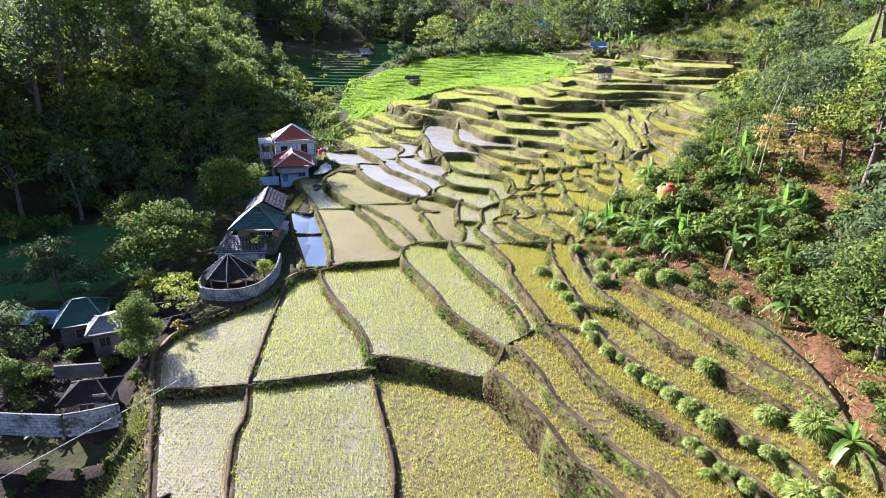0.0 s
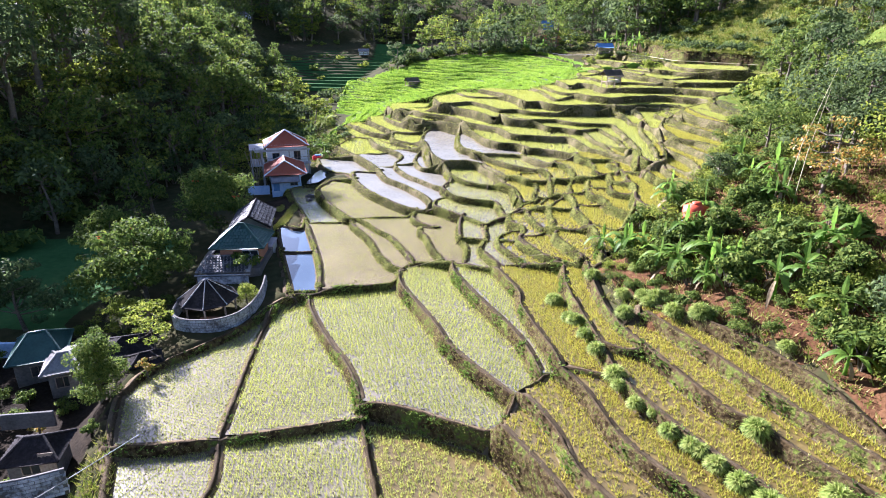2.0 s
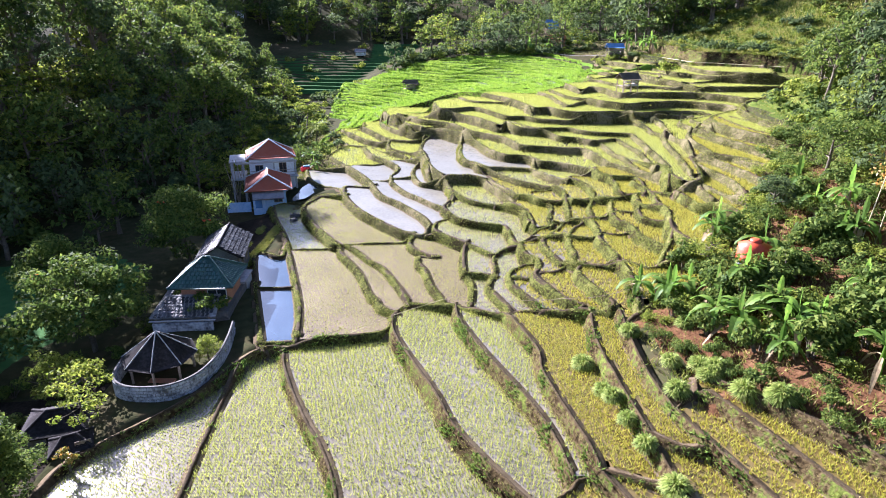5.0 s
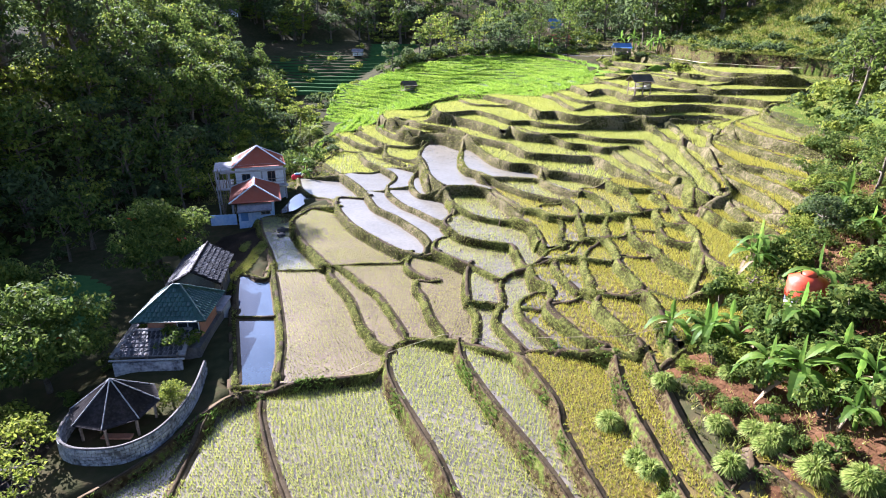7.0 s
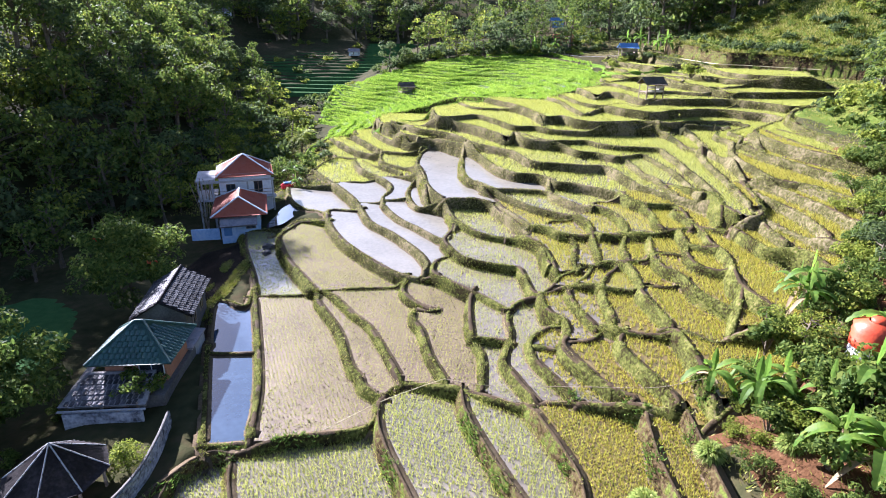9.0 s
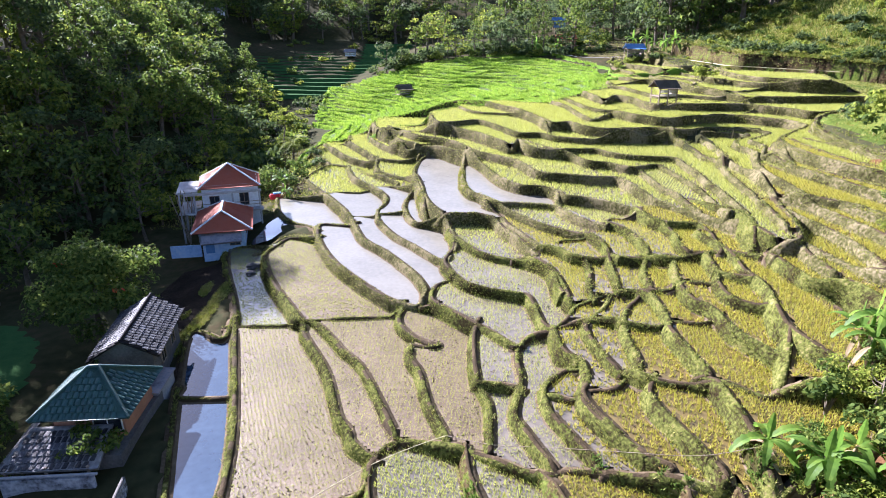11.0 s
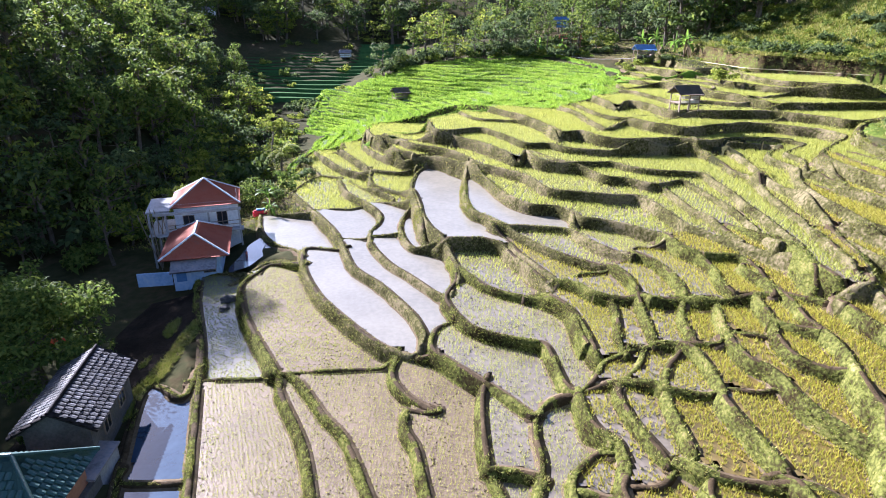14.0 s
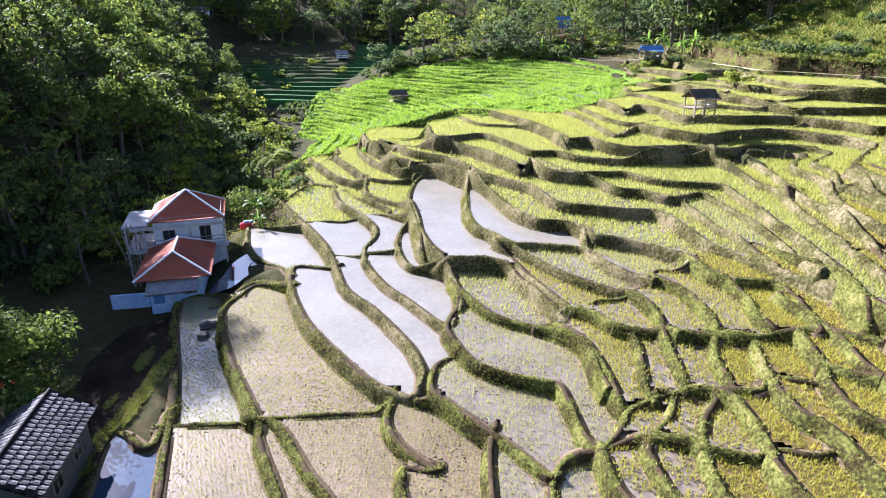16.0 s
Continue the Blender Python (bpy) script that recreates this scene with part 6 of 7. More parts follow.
make_tree(on_ground(-28.0, 32.0), 67, 3.4, 2.0, 3000, 0.22, M_LEAF_MID, "bushy green garden tree behind the block wall", 0.2, clump_n=30, clump=0.8)
make_tree(on_ground(-24.6, 45.5), 68, 3.2, 1.8, 2500, 0.22, M_LEAF_LIGHT, "bushy light green tree beside the pavilion", 0.2, clump_n=26, clump=0.8)
make_tree(on_ground(-27.5, 97.5), 71, 5.5, 2.6, 1900, 0.3, M_LEAF_LIGHT, "round leafy tree behind the red-roofed house", 0.2, clump_n=24)
make_tree(on_ground(-22.0, 103.0), 72, 3.4, 3.0, 1900, 0.3, M_LEAF_MID, "wide low tree beside the terraces", 0.2, clump_n=24)
make_tree(on_ground(-26.0, 126.0), 73, 8.0, 2.6, 1300, 0.34, M_LEAF_LIGHT, "tall slender tree with layered light foliage", 0.6, True)
make_tree(on_ground(-31.0, 112.0), 74, 5.5, 2.0, 1100, 0.32, M_LEAF_LIGHT, "slim light green tree below the hill", 0.4)
for k, (x, y, s) in enumerate(((-20.5, 104, 0.9), (-18.5, 106, 0.8), (-24, 107, 1.0), (-17.5, 110, 0.7), (-21, 112, 0.9), (-25, 116, 1.0), (-19.5, 118, 0.7))):
    copy_thing(FAR_SHRUBS[k % 3], on_ground(x, y, k * 60, s))
make_banana(on_ground(-22.4, 28.7, 80, 0.5), 93, 1.0)
make_banana(on_ground(-23.8, 28.3, 10, 0.45), 94, 1.0)
make_banana(on_ground(-19.8, 100.5, 40, 1.1), 91, 1.5)
make_banana(on_ground(-18.6, 97.0, 10, 0.8), 92, 1.2)


def make_palm(m, seed, height, fronds, length):
    r = random.Random(seed)
    root = tagged(empty("palm", m), "palm with long drooping feathery fronds", "palm tree", "palms")
    v, f = tube([(0, 0, -0.3), (0.1, 0.1, height * 0.5), (0.25, 0.1, height)], [0.2, 0.16, 0.13], 8)
    raw("trunk", v, f, M_BARK, root, smooth=True)
    n = 12
    s = np.linspace(0, 1, n)
    rib = np.stack([length * s * (1 - 0.25 * s), 0 * s, 0.75 * length * s - 0.95 * length * s ** 2], 1)
    vs, fs = [], []
    for i in range(1, n):
        for sg in (-1, 1):
            b = rib[i]
            w = 0.5 * length * 0.33 * math.sin(math.pi * min(1, s[i] * 0.85 + 0.12)) + 0.1
            q = len(vs)
            vs += [b - (0.1, 0, 0), b + (0.1, 0, 0), b + (0.25, sg * w, -0.35 * w)]
            fs.append((q, q + 1, q + 2))
    for i in range(n - 1):
        q = len(vs)
        vs += [rib[i] - (0, 0.03, 0), rib[i] + (0, 0.03, 0), rib[i + 1]]
        fs.append((q, q + 1, q + 2))
    me = bpy.data.meshes.new("frond")
    me.from_pydata([tuple(p) for p in vs], [], fs)
    me.materials.append(M_LEAF_LIGHT)
    for k in range(fronds):
        ob = new("frond", me)
        ob.parent = root
        ob.matrix_basis = pose(0.25, 0.1, height, 0, r.uniform(-35, 25), k * 137.5) @ Matrix.Scale(r.uniform(0.8, 1.1), 4)
    return root


palm = make_palm(on_ground(-22.5, 117.0), 5, 3.2, 22, 3.6)
copy_thing(palm, on_ground(-41.5, 128.0, 70, 1.0) @ pose(0, 0, 5.0))
copy_thing(palm, on_ground(-29.0, 140.0, 30, 0.7))
copy_thing(palm, on_ground(-8.0, 170.0, 30, 0.6))


# ---- buildings ----
M_TILE_RED = surface("red_roof_tile", [(0.3, (0.22, 0.055, 0.03)), (0.5, (0.34, 0.09, 0.05)), (0.7, (0.26, 0.10, 0.07))], 1.2, 7.0, 0.75, 0.4, 18.0)
M_TILE_GREY = surface("grey_roof_tile", [(0.3, (0.12, 0.115, 0.11)), (0.5, (0.22, 0.21, 0.20)), (0.7, (0.32, 0.30, 0.28))], 1.0, 6.0, 0.8, 0.4, 18.0)
M_TILE_DARK = surface("dark_roof_tile", [(0.3, (0.012, 0.010, 0.010)), (0.5, (0.024, 0.021, 0.021)), (0.7, (0.055, 0.048, 0.048))], 1.0, 6.0, 0.85, 0.4, 18.0, spec=0.1)
# paler tile tone that stands for the sky reflected in tile tops
M_TILE_PALE = surface("sky_sheen_tile", [(0.3, (0.02, 0.02, 0.022)), (0.5, (0.05, 0.05, 0.054)), (0.7, (0.11, 0.11, 0.12))], 1.0, 6.0, 0.6, 0.4, 18.0)
pn = M_TILE_PALE.node_tree.nodes  # each tile gets its own share of the painted sheen
one, own = pn.new("ShaderNodeObjectInfo"), pn.new("ShaderNodeHueSaturation")
span = pn.new("ShaderNodeMapRange")
span.inputs["To Min"].default_value, span.inputs["To Max"].default_value = 0.3, 1.5
M_TILE_PALE.node_tree.links.new(one.outputs["Random"], span.inputs["Value"])
M_TILE_PALE.node_tree.links.new(span.outputs[0], own.inputs["Value"])
M_TILE_PALE.node_tree.links.new(pn["Color Ramp"].outputs[0], own.inputs["Color"])
M_TILE_PALE.node_tree.links.new(own.outputs[0], pn["Principled BSDF"].inputs["Base Color"])
M_TILE_GREEN = surface("green_roof_tile", [(0.3, (0.014, 0.045, 0.04)), (0.5, (0.024, 0.07, 0.06)), (0.7, (0.035, 0.09, 0.078))], 1.0, 6.0, 0.5, 0.3, 18.0)
M_RIDGE = surface("pale_ridge_cap", [(0.3, (0.5, 0.52, 0.56)), (0.7, (0.7, 0.72, 0.75))], 1.0, 6.0, 0.7, 0.2)
M_PLASTER = surface("weathered_plaster", [(0.3, (0.42, 0.44, 0.46)), (0.5, (0.58, 0.60, 0.62)), (0.7, (0.70, 0.71, 0.72))], 0.7, 5.0, 0.85, 0.3, 12.0)
M_BLUEWALL = surface("blue_painted_wall", [(0.3, (0.22, 0.36, 0.55)), (0.5, (0.36, 0.50, 0.68)), (0.7, (0.55, 0.62, 0.70))], 0.6, 4.0, 0.8, 0.3, 12.0)
M_CLAYWALL = surface("orange_brown_wall", [(0.3, (0.28, 0.13, 0.08)), (0.7, (0.40, 0.20, 0.12))], 0.8, 6.0, 0.85, 0.3, 14.0)
M_BLOCK = surface("whitewashed_block", [(0.38, (0.07, 0.07, 0.072)), (0.48, (0.25, 0.265, 0.285)), (0.68, (0.56, 0.57, 0.59))], 0.9, 5.0, 0.9, 0.5, 14.0)
# dirty mortar, darkened further for the deep shade on the village walls
M_MORTAR = surface("dirty_shaded_mortar", [(0.3, (0.06, 0.056, 0.052)), (0.7, (0.15, 0.142, 0.13))], 1.2, 7.0, 0.95, 0.5, 20.0)
M_WOOD = surface("grey_timber", [(0.3, (0.12, 0.09, 0.065)), (0.5, (0.22, 0.17, 0.12)), (0.7, (0.32, 0.27, 0.21))], 1.5, 12.0, 0.85, 0.3, 30.0)
M_CONCRETE = surface("stained_concrete", [(0.3, (0.20, 0.20, 0.20)), (0.7, (0.42, 0.42, 0.41))], 0.9, 6.0, 0.85, 0.3, 14.0)
M_GLASS = surface("dark_window_glass", [(0.3, (0.015, 0.018, 0.02)), (0.7, (0.03, 0.035, 0.04))], 1.0, 5.0, 0.08, 0, spec=0.6)
M_TIN = surface("rusty_tin_sheet", [(0.3, (0.10, 0.09, 0.09)), (0.5, (0.25, 0.24, 0.25)), (0.7, (0.36, 0.30, 0.26))], 1.2, 6.0, 0.5, 0.2, 14.0, metal=0.5)
M_TIN_BLUE = surface("blue_tin_sheet", [(0.3, (0.07, 0.16, 0.36)), (0.7, (0.14, 0.28, 0.50))], 1.0, 5.0, 0.5, 0.2, 14.0)
M_TANK = surface("orange_plastic", [(0.3, (0.42, 0.05, 0.018)), (0.7, (0.52, 0.075, 0.025))], 0.8, 5.0, 0.45, 0.1, 10.0)
M_ROCK = surface("dark_rock", [(0.3, (0.03, 0.028, 0.026)), (0.7, (0.09, 0.08, 0.07))], 1.5, 8.0, 0.7, 0.5, 12.0)
M_THATCH = surface("weathered_thatch", [(0.3, (0.05, 0.042, 0.035)), (0.5, (0.10, 0.085, 0.07)), (0.7, (0.17, 0.145, 0.12))], 1.2, 9.0, 0.9, 0.5, 20.0, spec=0.05)
M_CANVAS = surface("woven_panel", [(0.3, (0.45, 0.42, 0.34)), (0.7, (0.70, 0.67, 0.58))], 1.5, 8.0, 0.85, 0.2, 25.0, through_light=0.5)
M_REDCLOTH = surface("red_cloth", [(0.3, (0.50, 0.02, 0.03)), (0.7, (0.62, 0.05, 0.06))], 1.5, 8.0, 0.8, 0.2, 25.0)


def box(name, size, m, material, parent=None, label="", bevel=0.015):
    bm = bmesh.new()
    bmesh.ops.create_cube(bm, size=1.0)
    bmesh.ops.scale(bm, vec=size, verts=bm.verts)
    if bevel:
        bmesh.ops.bevel(bm, geom=list(bm.edges), offset=min(bevel, min(size) * 0.3), segments=1, affect="EDGES")
    ob = part(name, bm, material, parent, label)
    ob.matrix_basis = m
    return ob


def roof_slope(name, eave_a, eave_b, top_b, top_a, material, parent, course=0.28, wave=0.24, depth=0.055, thick=0.08):
    """A tiled roof slope between four corners: stepped courses of rounded tiles, with an underside."""
    ea, eb, tb, ta = (np.array(p, float) for p in (eave_a, eave_b, top_b, top_a))
    length = np.linalg.norm((ta + tb) / 2 - (ea + eb) / 2)
    width = np.linalg.norm(eb - ea)
    nv, nu = max(3, int(length / course)), max(4, int(width / wave * 2))
    nrm = np.cross(eb - ea, ((ta + tb) - (ea + eb)) / 2)
    nrm /= np.linalg.norm(nrm)
    if nrm[2] < 0:
        nrm = -nrm
    rows = []
    for i in range(nv):
        for e in (0.0, 0.97):
            rows.append(((i + e) / nv, depth * (1 - e)))
    u = np.linspace(0, 1, nu + 1)
    v = []
    for s, h in rows:
        a, b = ea + (ta - ea) * s, eb + (tb - eb) * s
        p = a + (b - a) * u[:, None]
        v.append(p + nrm * (h + 0.028 * np.cos((np.arange(nu + 1) + len(v) // 2 % 2) * np.pi))[:, None])
    v.append(np.array([ta + (tb - ta) * q for q in u]) + nrm * 0)
    v = np.array(v)
    n, k = v.shape[:2]
    i = np.arange(n * k).reshape(n, k)
    f = np.stack([i[:-1, :-1], i[:-1, 1:], i[1:, 1:], i[1:, :-1]], -1).reshape(-1, 4)
    low = np.array([ea, eb, tb, ta]) - nrm * thick
    top = np.array([ea, eb, tb, ta])
    m = n * k
    allv = np.vstack([v.reshape(-1, 3), low, top])
    f = np.vstack([f, [(m, m + 3, m + 2, m + 1), (m, m + 1, m + 5, m + 4), (m + 1, m + 2, m + 6, m + 5), (m + 3, m, m + 4, m + 7)]])
    return raw(name, allv, f, material, parent)


def loose_tiles(eave_a, eave_b, top_b, top_a, material, parent, wide=0.3, long=0.36):
    """Single tiles laid in staggered courses on a roof slope, each one a little askew."""
    ea, eb, tb, ta = (np.array(p, float) for p in (eave_a, eave_b, top_b, top_a))
    me = bpy.data.meshes.new("tile")
    a, b, h = wide * 0.36, long * 0.46, 0.035
    me.from_pydata([(-a, -b, 0), (0, -b, 0), (a, -b, 0), (-a, -b, h), (0, -b, h * 1.7), (a, -b, h), (-a, b, 0), (0, b, h * 0.6), (a, b, 0)], [], [(0, 1, 4, 3), (1, 2, 5, 4), (3, 4, 7, 6), (4, 5, 8, 7), (0, 3, 6), (2, 8, 5)])
    me.materials.append(material)
    up = (ta + tb - ea - eb) / 2
    length = np.linalg.norm(up)
    up /= length
    side = (eb - ea) / np.linalg.norm(eb - ea)
    nrm = np.cross(side, up)
    turn = Matrix((side, up, nrm)).transposed().to_4x4()
    r = random.Random(int(length * 1000))
    for i in range(int(length / long)):
        s = (i + 0.5) * long / length
        p, q = ea + (ta - ea) * s, eb + (tb - eb) * s
        w = np.linalg.norm(q - p) - wide
        for j in range(int(w / wide)):
            c = p + side * (wide * (j + 0.75 + 0.5 * (i % 2))) + nrm * 0.05
            ob = new("tile", me)
            ob.parent = parent
            ob.matrix_basis = Matrix.Translation(Vector(c)) @ turn @ pose(0, 0, 0, r.uniform(-2, 3), 0, r.uniform(-3, 3))


def cap(points, radius, parent, material, name="ridge_cap"):
    v, f = tube([np.array(p, float) + (0, 0, 0.05) for p in points], [radius] * len(points), 6)
    return raw(name, v, f, material, parent)


def window(parent, m, w, h, louvre=False, material=None):
    """A framed window set proud of the wall: frame, pane and mullion."""
    win = box("window", (w, 0.05, h), m, M_GLASS, parent, "dark glazed window", 0.0)
    for dx in (-w / 2 - 0.03, w / 2 + 0.03, 0):
        box("frame", (0.05, 0.09, h + 0.1), pose(dx, -0.01, 0), material or M_WOOD, win)
    for dz in (-h / 2 - 0.025, h / 2 + 0.025):
        box("frame", (w + 0.12, 0.10, 0.05), pose(0, -0.01, dz), material or M_WOOD, win)
    return win


def hip_roof(parent, x0, x1, y0, y1, z, apex_z, material, ridge=0.0, cap_mat=None, along_y=0.0):
    """A hipped roof over a rectangle, with a ridge of the given length along x (or along y)."""
    cx, cy = (x0 + x1) / 2, (y0 + y1) / 2
    a = np.array((cx - ridge / 2, cy - along_y / 2, apex_z))
    b = np.array((cx + ridge / 2, cy + along_y / 2, apex_z))
    p = [np.array(q, float) for q in ((x0, y0, z), (x1, y0, z), (x1, y1, z), (x0, y1, z))]
    if along_y:
        roof_slope("roof_slope", p[0], p[1], a, a, material, parent)
        roof_slope("roof_slope", p[1], p[2], b, a, material, parent)
        roof_slope("roof_slope", p[2], p[3], b, b, material, parent)
        roof_slope("roof_slope", p[3], p[0], a, b, material, parent)
        hips = [(p[0], a), (p[1], a), (p[2], b), (p[3], b), (a, b)]
    else:
        roof_slope("roof_slope", p[0], p[1], b, a, material, parent)
        roof_slope("roof_slope", p[1], p[2], b, b, material, parent)
        roof_slope("roof_slope", p[2], p[3], a, b, material, parent)
        roof_slope("roof_slope", p[3], p[0], a, a, material, parent)
        hips = [(p[0], a), (p[3], a), (p[1], b), (p[2], b)] + ([(a, b)] if ridge else [])
    for s, e in hips:
        cap([s, e], 0.09, parent, cap_mat or material)


def gable_roof(parent, w, length, z, rise, material, cap_mat=None):
    """A gabled roof with its ridge along y, about the parent's origin."""
    a, b = np.array((0, -length / 2, z + rise)), np.array((0, length / 2, z + rise))
    roof_slope("roof_slope", (w / 2, -length / 2, z), (w / 2, length / 2, z), b, a, material, parent)
    roof_slope("roof_slope", (-w / 2, length / 2, z), (-w / 2, -length / 2, z), a, b, material, parent)
    cap([a, b], 0.08, parent, cap_mat or material)
    for yy in (-length / 2 + 0.3, length / 2 - 0.3):
        v = [(-w / 2 + 0.3, yy, z - 0.02), (w / 2 - 0.3, yy, z - 0.02), (0, yy, z + rise - 0.12)]
        v = v + [(p[0], p[1] + 0.12, p[2]) for p in v]
        f = [(0, 1, 4, 3), (1, 2, 5, 4), (2, 0, 3, 5)]
        g = raw("gable", v, f, M_MORTAR, parent)
        bm = bmesh.new()
        bm.from_mesh(g.data)
        bm.verts.ensure_lookup_table()
        bm.faces.new([bm.verts[0], bm.verts[2], bm.verts[1]])
        bm.faces.new([bm.verts[3], bm.verts[4], bm.verts[5]])
        bm.to_mesh(g.data)
        bm.free()


# the two-storey house with a red roof, its lower wing in front
house = tagged(empty("house", pose(-23.3, 91.8, -0.15, 0, 0, 18)), "two-storey plastered house with red tiled hip roof", "house")
box("wall", (5.6, 5.2, 5.2), pose(0, 0, 2.2), M_PLASTER, house, "pale blue-grey plastered walls")
hip_roof(house, -3.1, 3.1, -2.9, 2.9, 4.55, 6.5, M_TILE_RED, 0.0, M_RIDGE)
box("balcony_slab", (7.6, 1.1, 0.16), pose(-0.6, -3.05, 2.15), M_CONCRETE, house)
box("roof_terrace", (2.0, 5.0, 0.16), pose(-4.2, -0.3, 4.25), M_CONCRETE, house, "bare concrete roof slab")
box("terrace_floor", (2.0, 5.0, 0.16), pose(-4.2, -0.3, 2.0), M_CONCRETE, house)
box("beam", (7.6, 0.18, 0.26), pose(-0.7, -3.45, 4.2), M_CONCRETE, house)
for px, py in ((-5.0, -2.6), (-3.6, -2.6), (-5.0, 1.9), (-3.5, -3.4), (2.9, -3.4), (0.2, -3.4)):
    box("column", (0.18, 0.18, 6.6), pose(px, py, 1.0), M_CONCRETE, house)
for k in range(7):
    box("scaffold_pole", (0.07, 0.07, 5.5 + 0.3 * (k % 3)), pose(-5.2 + 0.28 * k, -3.0 + 0.2 * (k % 2), 1.6, 6 - 4 * (k % 4), -12 + 5 * (k % 5), 0), M_WOOD, house, bevel=0)
window(house, pose(1.35, -2.62, 3.2), 0.85, 1.25)
window(house, pose(-1.6, -2.62, 3.2), 0.9, 0.9)
window(house, pose(2.82, 0.0, 3.2, 0, 0, 90), 0.9, 1.0)
for zz in (2.75, 3.1):
    box("balcony_rail", (6.3, 0.05, 0.05), pose(-0.2, -3.5, zz), M_WOOD, house, bevel=0)

wing = tagged(empty("wing", pose(-21.9, 85.0, -0.25, 0, 0, 16)), "low wing with red tiled roof and blue-white walls", "house")
box("wall", (3.9, 6.4, 3.4), pose(0, 0.4, 0.9), M_BLUEWALL, wing, "faded blue and white painted walls")
hip_roof(wing, -2.75, 2.75, -3.6, 4.2, 2.3, 3.75, M_TILE_RED, 0.0, M_RIDGE, 3.6)
roof_slope("awning", (-1.9, -4.6, 1.55), (1.7, -4.6, 1.55), (1.7, -2.85, 2.1), (-1.9, -2.85, 2.1), M_TIN, wing)
box("door", (0.8, 0.06, 1.7), pose(-1.3, -2.84, 0.9), M_TIN_BLUE, wing, "blue painted door")
window(wing, pose(1.0, -2.83, 1.1), 0.9, 0.8)
window(wing, pose(1.97, 0.5, 1.3, 0, 0, 90), 0.8, 0.9)
yard = tagged(box("yard_wall", (2.8, 0.18, 1.2), pose(-25.0, 82.6, -0.3, 0, 0, 10), M_BLUEWALL), "faded blue boundary wall beside the house", "wall")
bike = tagged(box("motor_scooter", (1.5, 0.5, 0.7), pose(-20.0, 97.4, float(ground(-20.0, 97.4)) + 0.35, 0, 0, 20), M_REDCLOTH, None, "", 0.2), "red and blue covered bundle beside the house", "bundle")
box("cover", (0.9, 0.45, 0.2), pose(0.1, 0, 0.42), M_TIN_BLUE, bike, "blue cover", 0.08)

# the house with the dark green roof and its pent roof in front
green = tagged(empty("house", pose(-18.1, 55.2, 0.0, 0, 0, 4)), "village house with dark green tiled roof", "house")
box("wall", (3.4, 3.4, 1.8), pose(0, 0.2, 1.5), M_CLAYWALL, green, "orange-brown upper walls")
hip_roof(green, -2.4, 2.3, -2.2, 2.3, 2.2, 3.8, M_TILE_GREEN, 0.5, M_TILE_GREEN)
for a, b, c, d in (((-2.4, -2.2), (2.3, -2.2), 0.2, -0.3), ((2.3, -2.2), (2.3, 2.3), 0.2, 0.2), ((-2.4, 2.3), (-2.4, -2.2), -0.3, -0.3)):
    loose_tiles((*a, 2.2), (*b, 2.2), (c, 0.05, 3.8), (d, 0.05, 3.8), M_TILE_GREEN, green)
box("lower_wall", (4.6, 5.4, 2.6), pose(-0.3, -0.3, -0.6), M_MORTAR, green)
window(green, pose(0.9, -1.53, 1.45), 1.3, 0.7, material=M_PLASTER)
roof_slope("pent_roof", (-3.2, -4.0, 0.75), (1.4, -4.0, 0.75), (1.2, -1.6, 1.5), (-2.6, -1.6, 1.5), M_TILE_GREY, green)
roof_slope("pent_roof", (-3.6, 0.8, 0.75), (-3.2, -4.0, 0.75), (-2.4, -1.6, 1.55), (-2.3, 0.8, 1.9), M_TILE_GREY, green)
loose_tiles((-3.1, -3.95, 0.77), (1.4, -3.95, 0.77), (1.2, -1.6, 1.52), (-2.6, -1.6, 1.52), M_TILE_PALE, green)
box("front_wall", (4.2, 0.18, 2.0), pose(-0.9, -4.1, -0.55), M_BLOCK, green, "weathered white and blue wall")
box("gutter", (4.6, 0.12, 0.1), pose(-0.9, -4.15, 0.62), M_CONCRETE, green)
for px in (-2.8, -1.0, 0.9):
    box("post", (0.12, 0.12, 1.4), pose(px, -3.9, 0.2), M_WOOD, green)
side_room = tagged(box("side_room", (1.3, 2.4, 2.2), pose(-17.0, 58.4, -0.2, 0, 0, 4), M_CONCRETE), "dim concrete side room beside the green-roofed house", "shed")
box("roof", (1.5, 2.7, 0.1), pose(0, 0, 1.16, 0, 6, 0), M_TIN, side_room, "low tin roof")

# the long shed behind it
shed = tagged(empty("shed", pose(-19.1, 61.6, 0.0, 0, 0, 10)), "long shed with dark tiled roof", "shed")
box("wall", (2.9, 5.6, 3.6), pose(0, 0, 0.5), M_MORTAR, shed)
gable_roof(shed, 3.9, 6.4, 2.3, 1.15, M_TILE_DARK)
loose_tiles((1.95, -3.2, 2.3), (1.95, 3.2, 2.3), (0, 3.2, 3.45), (0, -3.2, 3.45), M_TILE_PALE, shed)
loose_tiles((-1.95, 3.2, 2.3), (-1.95, -3.2, 2.3), (0, -3.2, 3.45), (0, 3.2, 3.45), M_TILE_PALE, shed)
window(shed, pose(1.47, -1.0, 1.2, 0, 0, 90), 0.8, 0.7)
window(shed, pose(1.47, 1.2, 1.2, 0, 0, 90), 0.8, 0.7)

